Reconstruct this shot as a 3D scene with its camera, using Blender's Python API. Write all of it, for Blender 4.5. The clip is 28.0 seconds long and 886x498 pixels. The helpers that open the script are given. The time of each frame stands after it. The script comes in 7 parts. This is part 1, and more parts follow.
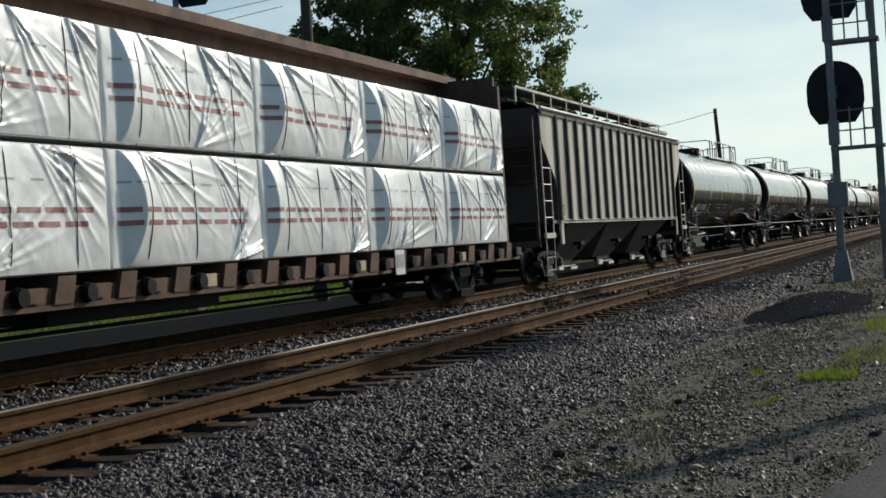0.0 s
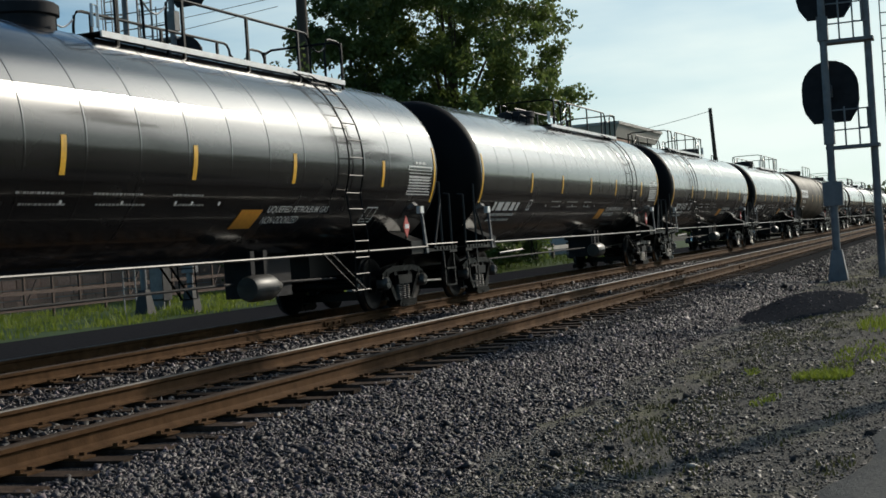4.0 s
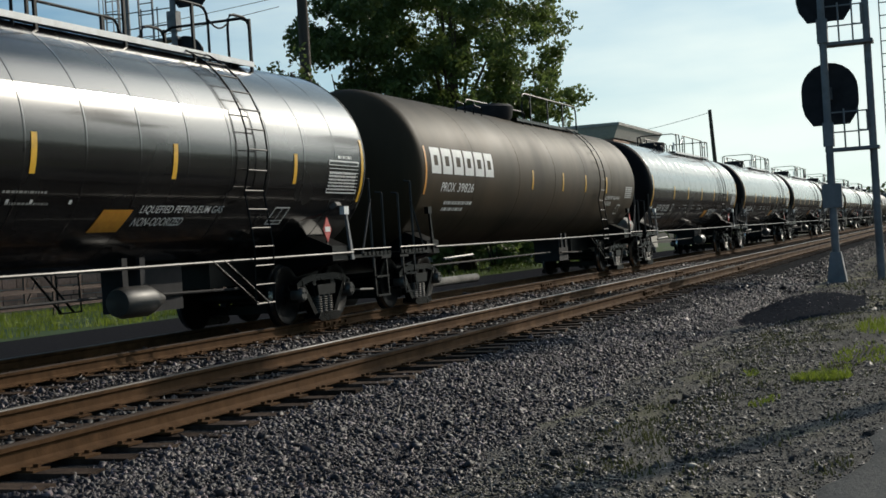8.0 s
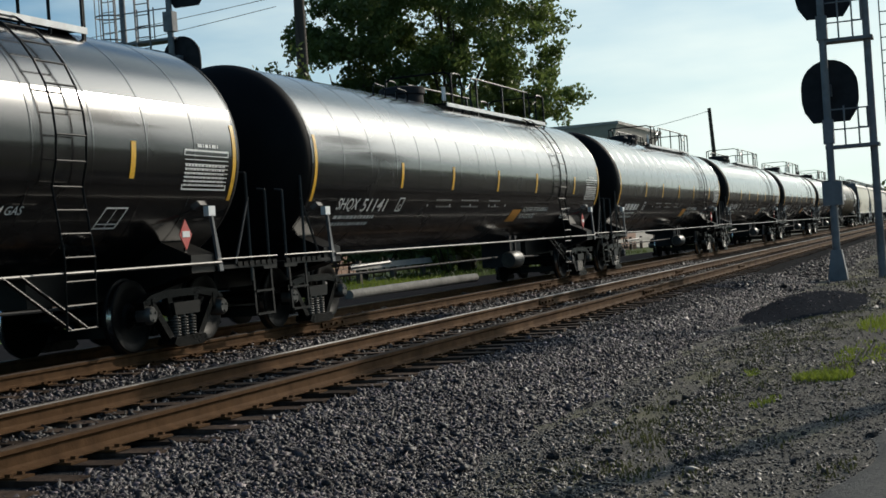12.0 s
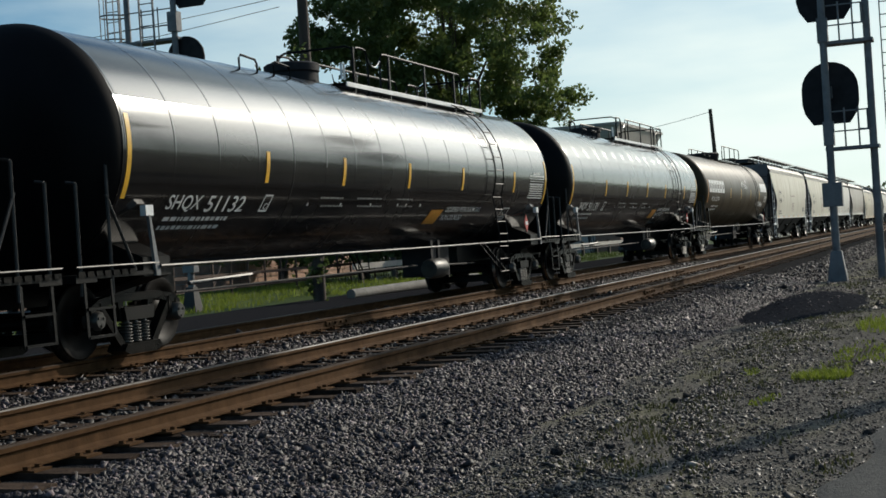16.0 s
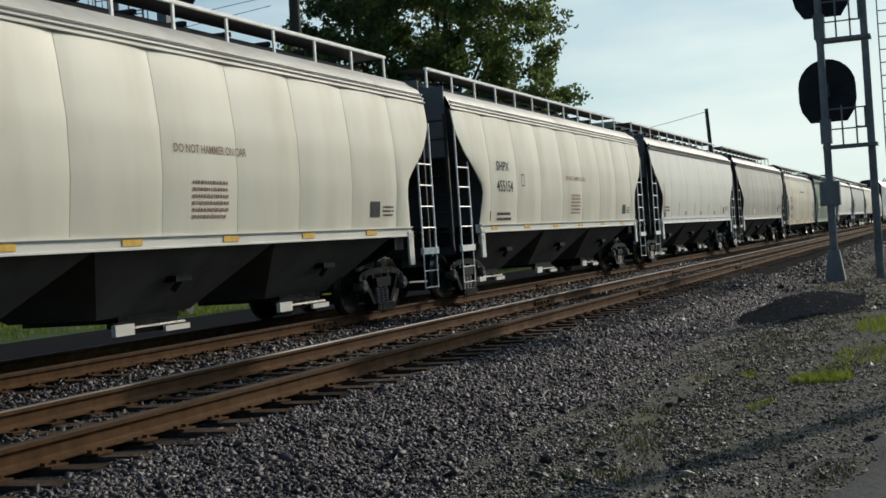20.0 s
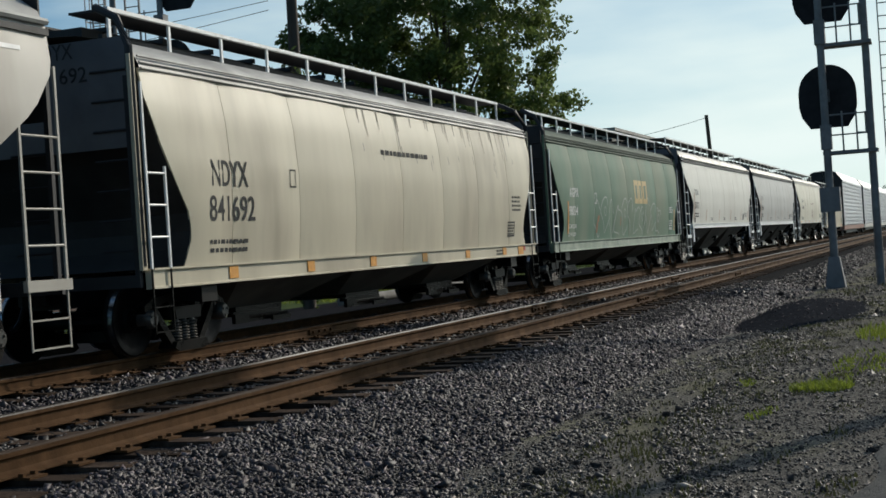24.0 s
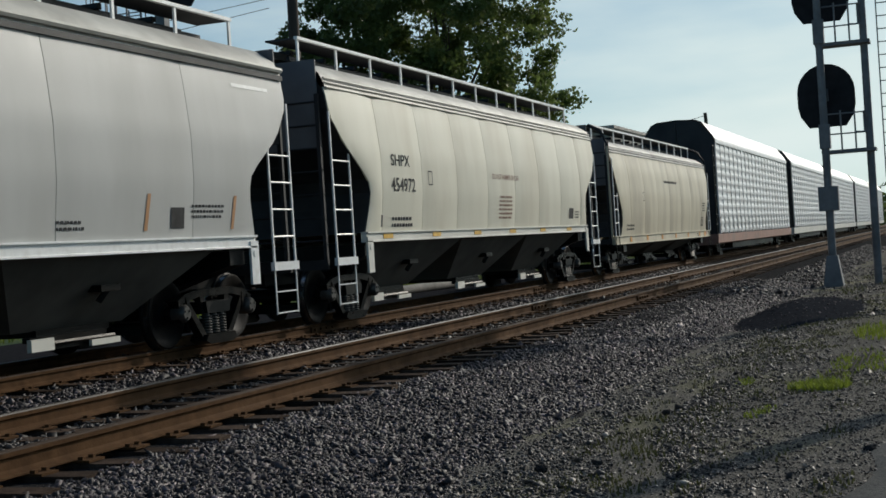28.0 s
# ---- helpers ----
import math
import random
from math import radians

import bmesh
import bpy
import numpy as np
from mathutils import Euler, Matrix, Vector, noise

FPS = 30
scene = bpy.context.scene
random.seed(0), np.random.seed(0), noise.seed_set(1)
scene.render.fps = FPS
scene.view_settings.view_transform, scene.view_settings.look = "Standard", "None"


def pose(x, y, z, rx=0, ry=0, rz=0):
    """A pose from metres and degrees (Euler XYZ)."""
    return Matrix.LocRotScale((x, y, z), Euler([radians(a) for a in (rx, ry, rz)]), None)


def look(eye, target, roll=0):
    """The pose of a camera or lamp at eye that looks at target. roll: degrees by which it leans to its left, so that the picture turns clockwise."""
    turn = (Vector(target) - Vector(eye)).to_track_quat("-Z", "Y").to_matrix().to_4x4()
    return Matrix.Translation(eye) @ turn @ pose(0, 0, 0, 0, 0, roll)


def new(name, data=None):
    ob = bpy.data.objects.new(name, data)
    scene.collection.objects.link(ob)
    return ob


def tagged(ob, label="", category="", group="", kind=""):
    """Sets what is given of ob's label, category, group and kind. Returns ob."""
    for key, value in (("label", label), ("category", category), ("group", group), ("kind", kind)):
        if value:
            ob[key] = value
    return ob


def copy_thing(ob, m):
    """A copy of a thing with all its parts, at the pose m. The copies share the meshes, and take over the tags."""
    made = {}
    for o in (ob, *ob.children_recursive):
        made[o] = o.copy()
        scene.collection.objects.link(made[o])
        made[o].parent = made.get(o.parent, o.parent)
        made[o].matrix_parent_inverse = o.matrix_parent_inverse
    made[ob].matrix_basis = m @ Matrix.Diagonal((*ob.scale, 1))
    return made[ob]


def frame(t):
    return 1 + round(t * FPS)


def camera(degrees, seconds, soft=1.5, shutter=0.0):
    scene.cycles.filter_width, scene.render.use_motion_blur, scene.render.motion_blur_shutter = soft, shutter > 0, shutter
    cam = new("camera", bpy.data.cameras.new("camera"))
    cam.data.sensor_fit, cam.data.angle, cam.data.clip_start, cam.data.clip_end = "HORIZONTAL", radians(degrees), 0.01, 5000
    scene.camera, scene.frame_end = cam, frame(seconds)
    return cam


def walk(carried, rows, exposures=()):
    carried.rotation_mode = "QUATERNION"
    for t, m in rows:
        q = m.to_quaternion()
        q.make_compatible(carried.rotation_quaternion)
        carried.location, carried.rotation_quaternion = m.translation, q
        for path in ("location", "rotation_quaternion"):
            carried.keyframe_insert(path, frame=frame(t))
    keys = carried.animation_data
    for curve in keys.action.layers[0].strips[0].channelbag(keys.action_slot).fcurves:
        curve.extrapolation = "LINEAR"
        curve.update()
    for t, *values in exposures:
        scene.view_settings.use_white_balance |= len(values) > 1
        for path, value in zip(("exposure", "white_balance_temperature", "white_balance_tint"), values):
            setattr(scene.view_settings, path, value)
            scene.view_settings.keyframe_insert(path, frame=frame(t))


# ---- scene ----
# camera: hand-held beside the line, almost still
cam = camera(35.38, 28.0, soft=1.6, shutter=0.0)
PATH = [
    (0, (-0.056, -5.751, 1.276), (18.656, 1.308, 1.199), -3.77),
    (0.5, (-0.035, -5.748, 1.272), (18.677, 1.311, 1.197), -3.77),
    (1, (-0.036, -5.747, 1.271), (18.677, 1.311, 1.195), -3.73),
    (1.5, (-0.063, -5.751, 1.277), (18.651, 1.306, 1.200), -3.77),
    (2, (-0.086, -5.755, 1.271), (18.630, 1.296, 1.198), -3.68),
    (2.5, (-0.042, -5.745, 1.269), (18.684, 1.278, 1.198), -3.77),
    (3, (0.000, -5.738, 1.272), (18.732, 1.270, 1.192), -3.84),
    (3.5, (-0.030, -5.743, 1.276), (18.705, 1.257, 1.193), -3.86),
    (5.5, (-0.202, -5.766, 1.284), (18.534, 1.229, 1.200), -3.72),
    (6, (-0.195, -5.768, 1.283), (18.540, 1.231, 1.202), -3.76),
    (6.5, (-0.204, -5.767, 1.278), (18.532, 1.232, 1.195), -3.68),
    (7, (-0.172, -5.759, 1.278), (18.564, 1.238, 1.196), -3.69),
    (7.5, (-0.170, -5.766, 1.275), (18.565, 1.233, 1.203), -3.73),
    (8, (-0.175, -5.760, 1.284), (18.565, 1.227, 1.205), -3.64),
    (8.5, (-0.120, -5.755, 1.282), (18.622, 1.226, 1.208), -3.68),
    (9, (-0.056, -5.746, 1.277), (18.690, 1.227, 1.210), -3.71),
    (9.5, (-0.030, -5.745, 1.276), (18.715, 1.228, 1.214), -3.77),
    (10, (-0.057, -5.749, 1.280), (18.686, 1.229, 1.207), -3.79),
    (10.5, (0.035, -5.735, 1.271), (18.767, 1.272, 1.211), -3.87),
    (11, (0.037, -5.738, 1.272), (18.766, 1.279, 1.211), -3.87),
    (11.5, (0.072, -5.734, 1.269), (18.804, 1.272, 1.207), -4.00),
    (12, (0.037, -5.733, 1.277), (18.775, 1.258, 1.200), -3.95),
    (12.5, (0.008, -5.740, 1.275), (18.746, 1.251, 1.196), -3.94),
    (14.5, (-0.167, -5.767, 1.282), (18.568, 1.233, 1.199), -3.76),
    (15, (-0.193, -5.769, 1.280), (18.542, 1.230, 1.200), -3.72),
    (15.5, (-0.191, -5.766, 1.282), (18.544, 1.233, 1.197), -3.69),
    (16, (-0.184, -5.765, 1.281), (18.552, 1.232, 1.200), -3.75),
    (16.5, (-0.131, -5.759, 1.278), (18.598, 1.256, 1.203), -3.77),
    (17, (-0.093, -5.752, 1.280), (18.636, 1.264, 1.206), -3.80),
    (17.5, (-0.008, -5.740, 1.274), (18.727, 1.261, 1.208), -3.72),
    (18, (0.141, -5.721, 1.267), (18.883, 1.259, 1.210), -3.73),
    (18.5, (0.281, -5.706, 1.267), (19.034, 1.246, 1.215), -3.90),
    (19, (0.478, -5.676, 1.252), (19.239, 1.252, 1.203), -4.03),
    (19.5, (0.334, -5.697, 1.260), (19.091, 1.245, 1.203), -3.96),
    (20, (0.251, -5.705, 1.262), (19.003, 1.250, 1.193), -3.93),
    (20.5, (0.155, -5.715, 1.262), (18.902, 1.252, 1.185), -3.94),
    (21, (0.076, -5.730, 1.270), (18.818, 1.249, 1.180), -4.01),
    (21.5, (0.020, -5.736, 1.272), (18.761, 1.246, 1.180), -4.00),
    (23.5, (0.490, -5.677, 1.250), (19.234, 1.300, 1.277), -3.69),
    (24, (0.500, -5.677, 1.254), (19.255, 1.271, 1.271), -3.82),
    (24.5, (0.550, -5.665, 1.250), (19.310, 1.267, 1.222), -4.21),
    (25, (0.422, -5.677, 1.255), (19.176, 1.273, 1.178), -4.40),
    (25.5, (0.240, -5.709, 1.258), (18.979, 1.279, 1.167), -4.34),
    (26, (0.066, -5.734, 1.268), (18.798, 1.275, 1.196), -3.91),
    (26.5, (0.166, -5.717, 1.269), (18.907, 1.267, 1.220), -3.84),
    (27, (0.281, -5.705, 1.263), (19.031, 1.256, 1.239), -3.74),
    (27.5, (0.412, -5.684, 1.250), (19.171, 1.250, 1.251), -3.77),
    (28, (0.343, -5.694, 1.284), (19.104, 1.236, 1.253), -3.70),
]
walk(cam, [(t, look(eye, target, roll)) for t, eye, target, roll in PATH], [(0, -0.58, 6350, 8), (1, -0.68, 6300, 8), (2, -0.52, 6350, 8), (6, -0.48, 6350, 8), (10, -0.44, 6350, 8), (18, -0.48, 6350, 8), (19.5, -0.52, 6350, 8),
     (21, -0.70, 6200, 8), (24, -0.57, 6200, 8), (26, -0.56, 6200, 8), (28, -0.76, 6150, 8)])

# world, sun, exposure
SUN = Vector((0.839, -0.374, 0.424)).normalized()
world = bpy.data.worlds.new("sky")
scene.world = world
world.use_nodes = True
wn = world.node_tree
for n in list(wn.nodes):
    wn.nodes.remove(n)
w_out = wn.nodes.new("ShaderNodeOutputWorld")
w_bg = wn.nodes.new("ShaderNodeBackground")
w_sky = wn.nodes.new("ShaderNodeTexSky")
w_sky.sky_type, w_sky.sun_disc = "NISHITA", False
w_sky.sun_elevation = math.asin(SUN.z)
w_sky.sun_rotation = math.atan2(SUN.x, SUN.y)
w_sky.air_density, w_sky.dust_density, w_sky.ozone_density = 1.0, 0.3, 3.0
w_bg.inputs["Strength"].default_value = 0.10
# thin bright cloud, denser low down and towards the sun
w_tc = wn.nodes.new("ShaderNodeTexCoord")
w_map = wn.nodes.new("ShaderNodeMapping")
w_map.inputs["Scale"].default_value = (1.6, 1.6, 7.0)
w_map.inputs["Location"].default_value = (0.35, 0.1, 0.62)
w_noise = wn.nodes.new("ShaderNodeTexNoise")
w_noise.inputs["Scale"].default_value, w_noise.inputs["Detail"].default_value, w_noise.inputs["Roughness"].default_value = 2.2, 7.0, 0.5
wn.links.new(w_tc.outputs["Generated"], w_map.inputs[0])
wn.links.new(w_map.outputs[0], w_noise.inputs["Vector"])
w_dot = wn.nodes.new("ShaderNodeVectorMath")
w_dot.operation = "DOT_PRODUCT"
w_dot.inputs[1].default_value = Vector((0.90, -0.42, -0.25)).normalized()
wn.links.new(w_tc.outputs["Generated"], w_dot.inputs[0])
w_near = wn.nodes.new("ShaderNodeMapRange")
w_near.inputs["From Min"].default_value, w_near.inputs["From Max"].default_value = 0.34, 0.86
w_near.inputs["To Min"].default_value, w_near.inputs["To Max"].default_value = -0.10, 0.78
wn.links.new(w_dot.outputs["Value"], w_near.inputs["Value"])
w_cl = wn.nodes.new("ShaderNodeMapRange")
w_cl.inputs["From Min"].default_value, w_cl.inputs["From Max"].default_value = 0.38, 0.66
w_cl.inputs["To Min"].default_value, w_cl.inputs["To Max"].default_value = -0.10, 0.34
wn.links.new(w_noise.outputs["Fac"], w_cl.inputs["Value"])
w_add = wn.nodes.new("ShaderNodeMath")
w_add.operation, w_add.use_clamp = "ADD", True
wn.links.new(w_near.outputs[0], w_add.inputs[0])
wn.links.new(w_cl.outputs[0], w_add.inputs[1])
w_mix = wn.nodes.new("ShaderNodeMix")
w_mix.data_type = "RGBA"
w_mix.inputs[7].default_value = (12.9, 14.1, 13.2, 1)
wn.links.new(w_add.outputs[0], w_mix.inputs[0])
w_hsv = wn.nodes.new("ShaderNodeMix")
w_hsv.data_type, w_hsv.blend_type = "RGBA", "MULTIPLY"
w_hsv.inputs[0].default_value = 1.0
w_hsv.inputs[7].default_value = (0.74, 1.04, 1.12, 1)
wn.links.new(w_sky.outputs[0], w_hsv.inputs[6])
wn.links.new(w_hsv.outputs[2], w_mix.inputs[6])
# hazy glow round the sun
w_sun = wn.nodes.new("ShaderNodeVectorMath")
w_sun.operation = "DOT_PRODUCT"
w_sun.inputs[1].default_value = SUN
wn.links.new(w_tc.outputs["Generated"], w_sun.inputs[0])
w_halo = wn.nodes.new("ShaderNodeMapRange")
w_halo.interpolation_type = "SMOOTHERSTEP"
w_halo.inputs["From Min"].default_value, w_halo.inputs["From Max"].default_value = 0.915, 1.0
w_halo.inputs["To Max"].default_value = 48.0
wn.links.new(w_sun.outputs["Value"], w_halo.inputs["Value"])
w_glow = wn.nodes.new("ShaderNodeMix")
w_glow.data_type, w_glow.blend_type = "RGBA", "ADD"
w_glow.inputs[0].default_value = 1.0
w_tint = wn.nodes.new("ShaderNodeVectorMath")
w_tint.operation = "SCALE"
w_tint.inputs[0].default_value = (1.0, 0.96, 0.88)
wn.links.new(w_halo.outputs[0], w_tint.inputs["Scale"])
wn.links.new(w_mix.outputs[2], w_glow.inputs[6])
wn.links.new(w_tint.outputs[0], w_glow.inputs[7])
wn.links.new(w_glow.outputs[2], w_bg.inputs["Color"])
wn.links.new(w_bg.outputs[0], w_out.inputs["Surface"])
sun = new("sun", bpy.data.lights.new("sun", "SUN"))
sun.data.energy, sun.data.angle, sun.data.color = 4.2, radians(0.5), (1.0, 0.89, 0.74)
sun.matrix_world = look(SUN * 100, (0, 0, 0))

# materials
def surf(name, c1, c2, scale=3.0, rough=0.6, metal=0.0, bump=0.0, bscale=30.0, stain=None, stain_amt=0.5, sscale=0.8,
         streak=1.0, vary=0.0, rvar=0.12, spec=0.5, translucent=0.0, coat=0.0):
    """Two-scale procedural surface: grain between c1 and c2, larger stains, and a fine relief."""
    m = bpy.data.materials.new(name)
    m.use_nodes = True
    nt = m.node_tree
    bs = nt.nodes["Principled BSDF"]
    tc = nt.nodes.new("ShaderNodeTexCoord")
    oi = nt.nodes.new("ShaderNodeObjectInfo")
    mul = nt.nodes.new("ShaderNodeVectorMath")
    mul.operation = "MULTIPLY_ADD"
    mul.inputs[1].default_value = (1, 1, streak)
    cmb = nt.nodes.new("ShaderNodeCombineXYZ")
    m50 = nt.nodes.new("ShaderNodeMath")
    m50.operation, m50.inputs[1].default_value = "MULTIPLY", 37.0
    nt.links.new(oi.outputs["Random"], m50.inputs[0])
    nt.links.new(m50.outputs[0], cmb.inputs[0])
    nt.links.new(m50.outputs[0], cmb.inputs[1])
    nt.links.new(tc.outputs["Object"], mul.inputs[0])
    nt.links.new(cmb.outputs[0], mul.inputs[2])
    n1 = nt.nodes.new("ShaderNodeTexNoise")
    n1.inputs["Scale"].default_value, n1.inputs["Detail"].default_value = scale, 6.0
    nt.links.new(mul.outputs[0], n1.inputs["Vector"])
    ramp = nt.nodes.new("ShaderNodeValToRGB")
    ramp.color_ramp.elements[0].color, ramp.color_ramp.elements[1].color = (*c1, 1), (*c2, 1)
    ramp.color_ramp.elements[0].position, ramp.color_ramp.elements[1].position = 0.3, 0.7
    nt.links.new(n1.outputs["Fac"], ramp.inputs["Fac"])
    col = ramp.outputs["Color"]
    n2 = nt.nodes.new("ShaderNodeTexNoise")
    n2.inputs["Scale"].default_value, n2.inputs["Detail"].default_value = sscale, 4.0
    nt.links.new(mul.outputs[0], n2.inputs["Vector"])
    if stain:
        sr = nt.nodes.new("ShaderNodeMapRange")
        sr.inputs["From Min"].default_value, sr.inputs["From Max"].default_value = 0.48, 0.72
        sr.inputs["To Max"].default_value = stain_amt
        nt.links.new(n2.outputs["Fac"], sr.inputs["Value"])
        mx = nt.nodes.new("ShaderNodeMix")
        mx.data_type = "RGBA"
        mx.inputs[7].default_value = (*stain, 1)
        nt.links.new(sr.outputs[0], mx.inputs[0])
        nt.links.new(col, mx.inputs[6])
        col = mx.outputs[2]
    if vary:
        hv = nt.nodes.new("ShaderNodeHueSaturation")
        vr = nt.nodes.new("ShaderNodeMapRange")
        vr.inputs["To Min"].default_value, vr.inputs["To Max"].default_value = 1 - vary, 1 + vary
        nt.links.new(oi.outputs["Random"], vr.inputs["Value"])
        nt.links.new(vr.outputs[0], hv.inputs["Value"])
        nt.links.new(col, hv.inputs["Color"])
        col = hv.outputs["Color"]
    nt.links.new(col, bs.inputs["Base Color"])
    rr = nt.nodes.new("ShaderNodeMapRange")
    rr.inputs["To Min"].default_value, rr.inputs["To Max"].default_value = max(0.02, rough - rvar), min(1, rough + rvar)
    nt.links.new(n2.outputs["Fac"], rr.inputs["Value"])
    nt.links.new(rr.outputs[0], bs.inputs["Roughness"])
    bs.inputs["Metallic"].default_value = metal
    bs.inputs["Specular IOR Level"].default_value = spec
    bs.inputs["Coat Weight"].default_value, bs.inputs["Coat Roughness"].default_value = coat, 0.10
    if bump:
        n3 = nt.nodes.new("ShaderNodeTexNoise")
        n3.inputs["Scale"].default_value, n3.inputs["Detail"].default_value = bscale, 4.0
        nt.links.new(tc.outputs["Object"], n3.inputs["Vector"])
        bp = nt.nodes.new("ShaderNodeBump")
        bp.inputs["Strength"].default_value, bp.inputs["Distance"].default_value = bump, 0.02
        nt.links.new(n3.outputs["Fac"], bp.inputs["Height"])
        nt.links.new(bp.outputs["Normal"], bs.inputs["Normal"])
    if translucent:
        tr = nt.nodes.new("ShaderNodeBsdfTranslucent")
        ms = nt.nodes.new("ShaderNodeMixShader")
        ms.inputs[0].default_value = translucent
        nt.links.new(col, tr.inputs["Color"])
        nt.links.new(bs.outputs[0], ms.inputs[1])
        nt.links.new(tr.outputs[0], ms.inputs[2])
        nt.links.new(ms.outputs[0], nt.nodes["Material Output"].inputs["Surface"])
    return m


M_TANK = surf("black_tank_paint", (0.004, 0.004, 0.0045), (0.007, 0.007, 0.0075), 1.2, 0.26, bump=0.04, bscale=1.6, stain=(0.010, 0.010, 0.010), stain_amt=0.5, rvar=0.06, spec=0.18, coat=0.75)
M_HEAD = surf("dull_black_tank_head_paint", (0.0035, 0.0035, 0.004), (0.006, 0.006, 0.0065), 1.5, 0.55, stain=(0.010, 0.009, 0.008), stain_amt=0.5, spec=0.10)
M_TANK_BROWN = surf("faded_brown_tank_paint", (0.040, 0.029, 0.016), (0.065, 0.046, 0.026), 1.0, 0.56, bump=0.03, bscale=4, stain=(0.020, 0.015, 0.010), stain_amt=0.7, streak=0.35, spec=0.11)
M_TANK_BRONZE = surf("worn_bronze_brown_tank_paint", (0.044, 0.032, 0.015), (0.070, 0.051, 0.025), 1.0, 0.40, bump=0.03, bscale=4, stain=(0.018, 0.013, 0.008), stain_amt=0.6, streak=0.35, spec=0.11)
M_BLACK = surf("black_steel", (0.006, 0.006, 0.006), (0.010, 0.0095, 0.009), 6, 0.42, stain=(0.018, 0.015, 0.012), stain_amt=0.4, spec=0.12)
M_TRUCK = surf("grimy_cast_steel", (0.005, 0.0046, 0.0042), (0.012, 0.0105, 0.009), 9, 0.30, bump=0.25, bscale=45, stain=(0.018, 0.014, 0.011), stain_amt=0.5, sscale=3, spec=0.07)
M_WHEEL = surf("wheel_steel", (0.0045, 0.004, 0.0038), (0.010, 0.0085, 0.0075), 8, 0.5, bump=0.1, bscale=40, stain=(0.018, 0.013, 0.010), stain_amt=0.4, spec=0.08)
M_SPRING = surf("light_spring_steel", (0.05, 0.047, 0.043), (0.09, 0.085, 0.078), 9, 0.35, metal=0.3)
M_TREAD = surf("polished_steel", (0.45, 0.44, 0.43), (0.6, 0.59, 0.57), 8, 0.25, metal=1.0)
M_WHITE = surf("white_paint", (0.76, 0.76, 0.74), (0.84, 0.84, 0.82), 12, 0.4, stain=(0.45, 0.42, 0.37), stain_amt=0.4, sscale=4)
M_LETTER = surf("white_lettering", (0.62, 0.62, 0.60), (0.74, 0.74, 0.72), 10, 0.5)
M_DIMLETTER = surf("faded_white_lettering", (0.20, 0.20, 0.19), (0.28, 0.28, 0.27), 10, 0.6)
M_YELLOW = surf("yellow_reflective_film", (0.72, 0.40, 0.03), (0.85, 0.50, 0.05), 14, 0.35, stain=(0.4, 0.2, 0.02), stain_amt=0.5, sscale=6)
M_ORANGE = surf("orange_film", (0.62, 0.26, 0.03), (0.72, 0.33, 0.04), 14, 0.4)
M_OLDORANGE = surf("weathered_orange_film", (0.36, 0.17, 0.06), (0.46, 0.23, 0.09), 12, 0.6)
M_RED = surf("red_paint", (0.45, 0.04, 0.03), (0.55, 0.06, 0.05), 14, 0.5)
M_GALV = surf("galvanised_steel", (0.42, 0.42, 0.41), (0.58, 0.58, 0.57), 20, 0.35, metal=0.7)
M_HOP = surf("pale_grey_hopper_paint", (0.64, 0.605, 0.485), (0.71, 0.675, 0.55), 1.5, 0.55, bump=0.03, bscale=6, stain=(0.53, 0.475, 0.36), stain_amt=0.7, sscale=0.9, streak=0.25, spec=0.4)
M_HOP2 = surf("light_grey_hopper_paint", (0.65, 0.63, 0.56), (0.71, 0.69, 0.62), 1.5, 0.55, bump=0.03, bscale=6, stain=(0.57, 0.54, 0.475), stain_amt=0.6, sscale=0.9, streak=0.25, spec=0.4)
M_HOP5 = surf("dull_grey_smooth_hopper_paint", (0.43, 0.425, 0.40), (0.49, 0.485, 0.46), 1.5, 0.55, bump=0.03, bscale=6, stain=(0.38, 0.37, 0.34), stain_amt=0.6, sscale=0.9, streak=0.25, spec=0.4)
M_HOP3 = surf("weathered_tan_grey_hopper_paint", (0.36, 0.33, 0.28), (0.44, 0.41, 0.35), 1.5, 0.55, bump=0.03, bscale=6, stain=(0.25, 0.21, 0.16), stain_amt=0.7, sscale=0.8, streak=0.2)
M_HOP4 = surf("stained_cream_hopper_paint", (0.51, 0.45, 0.325), (0.61, 0.545, 0.405), 1.3, 0.5, bump=0.03, bscale=6, stain=(0.30, 0.25, 0.18), stain_amt=0.65, sscale=0.9, streak=0.25, spec=0.35)
M_GREEN = surf("faded_green_hopper_paint", (0.055, 0.132, 0.084), (0.100, 0.188, 0.126), 1.2, 0.65, bump=0.03, bscale=6, stain=(0.27, 0.28, 0.20), stain_amt=0.7, sscale=0.4, streak=0.35, spec=0.2)
M_RIB = surf("dull_grey_hopper_paint", (0.50, 0.46, 0.39), (0.60, 0.56, 0.48), 2, 0.5, bump=0.04, bscale=8, stain=(0.22, 0.16, 0.10), stain_amt=0.8, sscale=1.2, streak=0.12, spec=0.45)
M_RIBSHADE = surf("rib_shade_brown", (0.060, 0.050, 0.042), (0.105, 0.090, 0.076), 3, 0.7, stain=(0.16, 0.13, 0.10), stain_amt=0.5, sscale=2, spec=0.2)
M_ROOFG = surf("dusty_roof_paint", (0.30, 0.29, 0.27), (0.42, 0.41, 0.38), 2, 0.6, bump=0.04, bscale=10, stain=(0.14, 0.13, 0.12), stain_amt=0.7, streak=1)
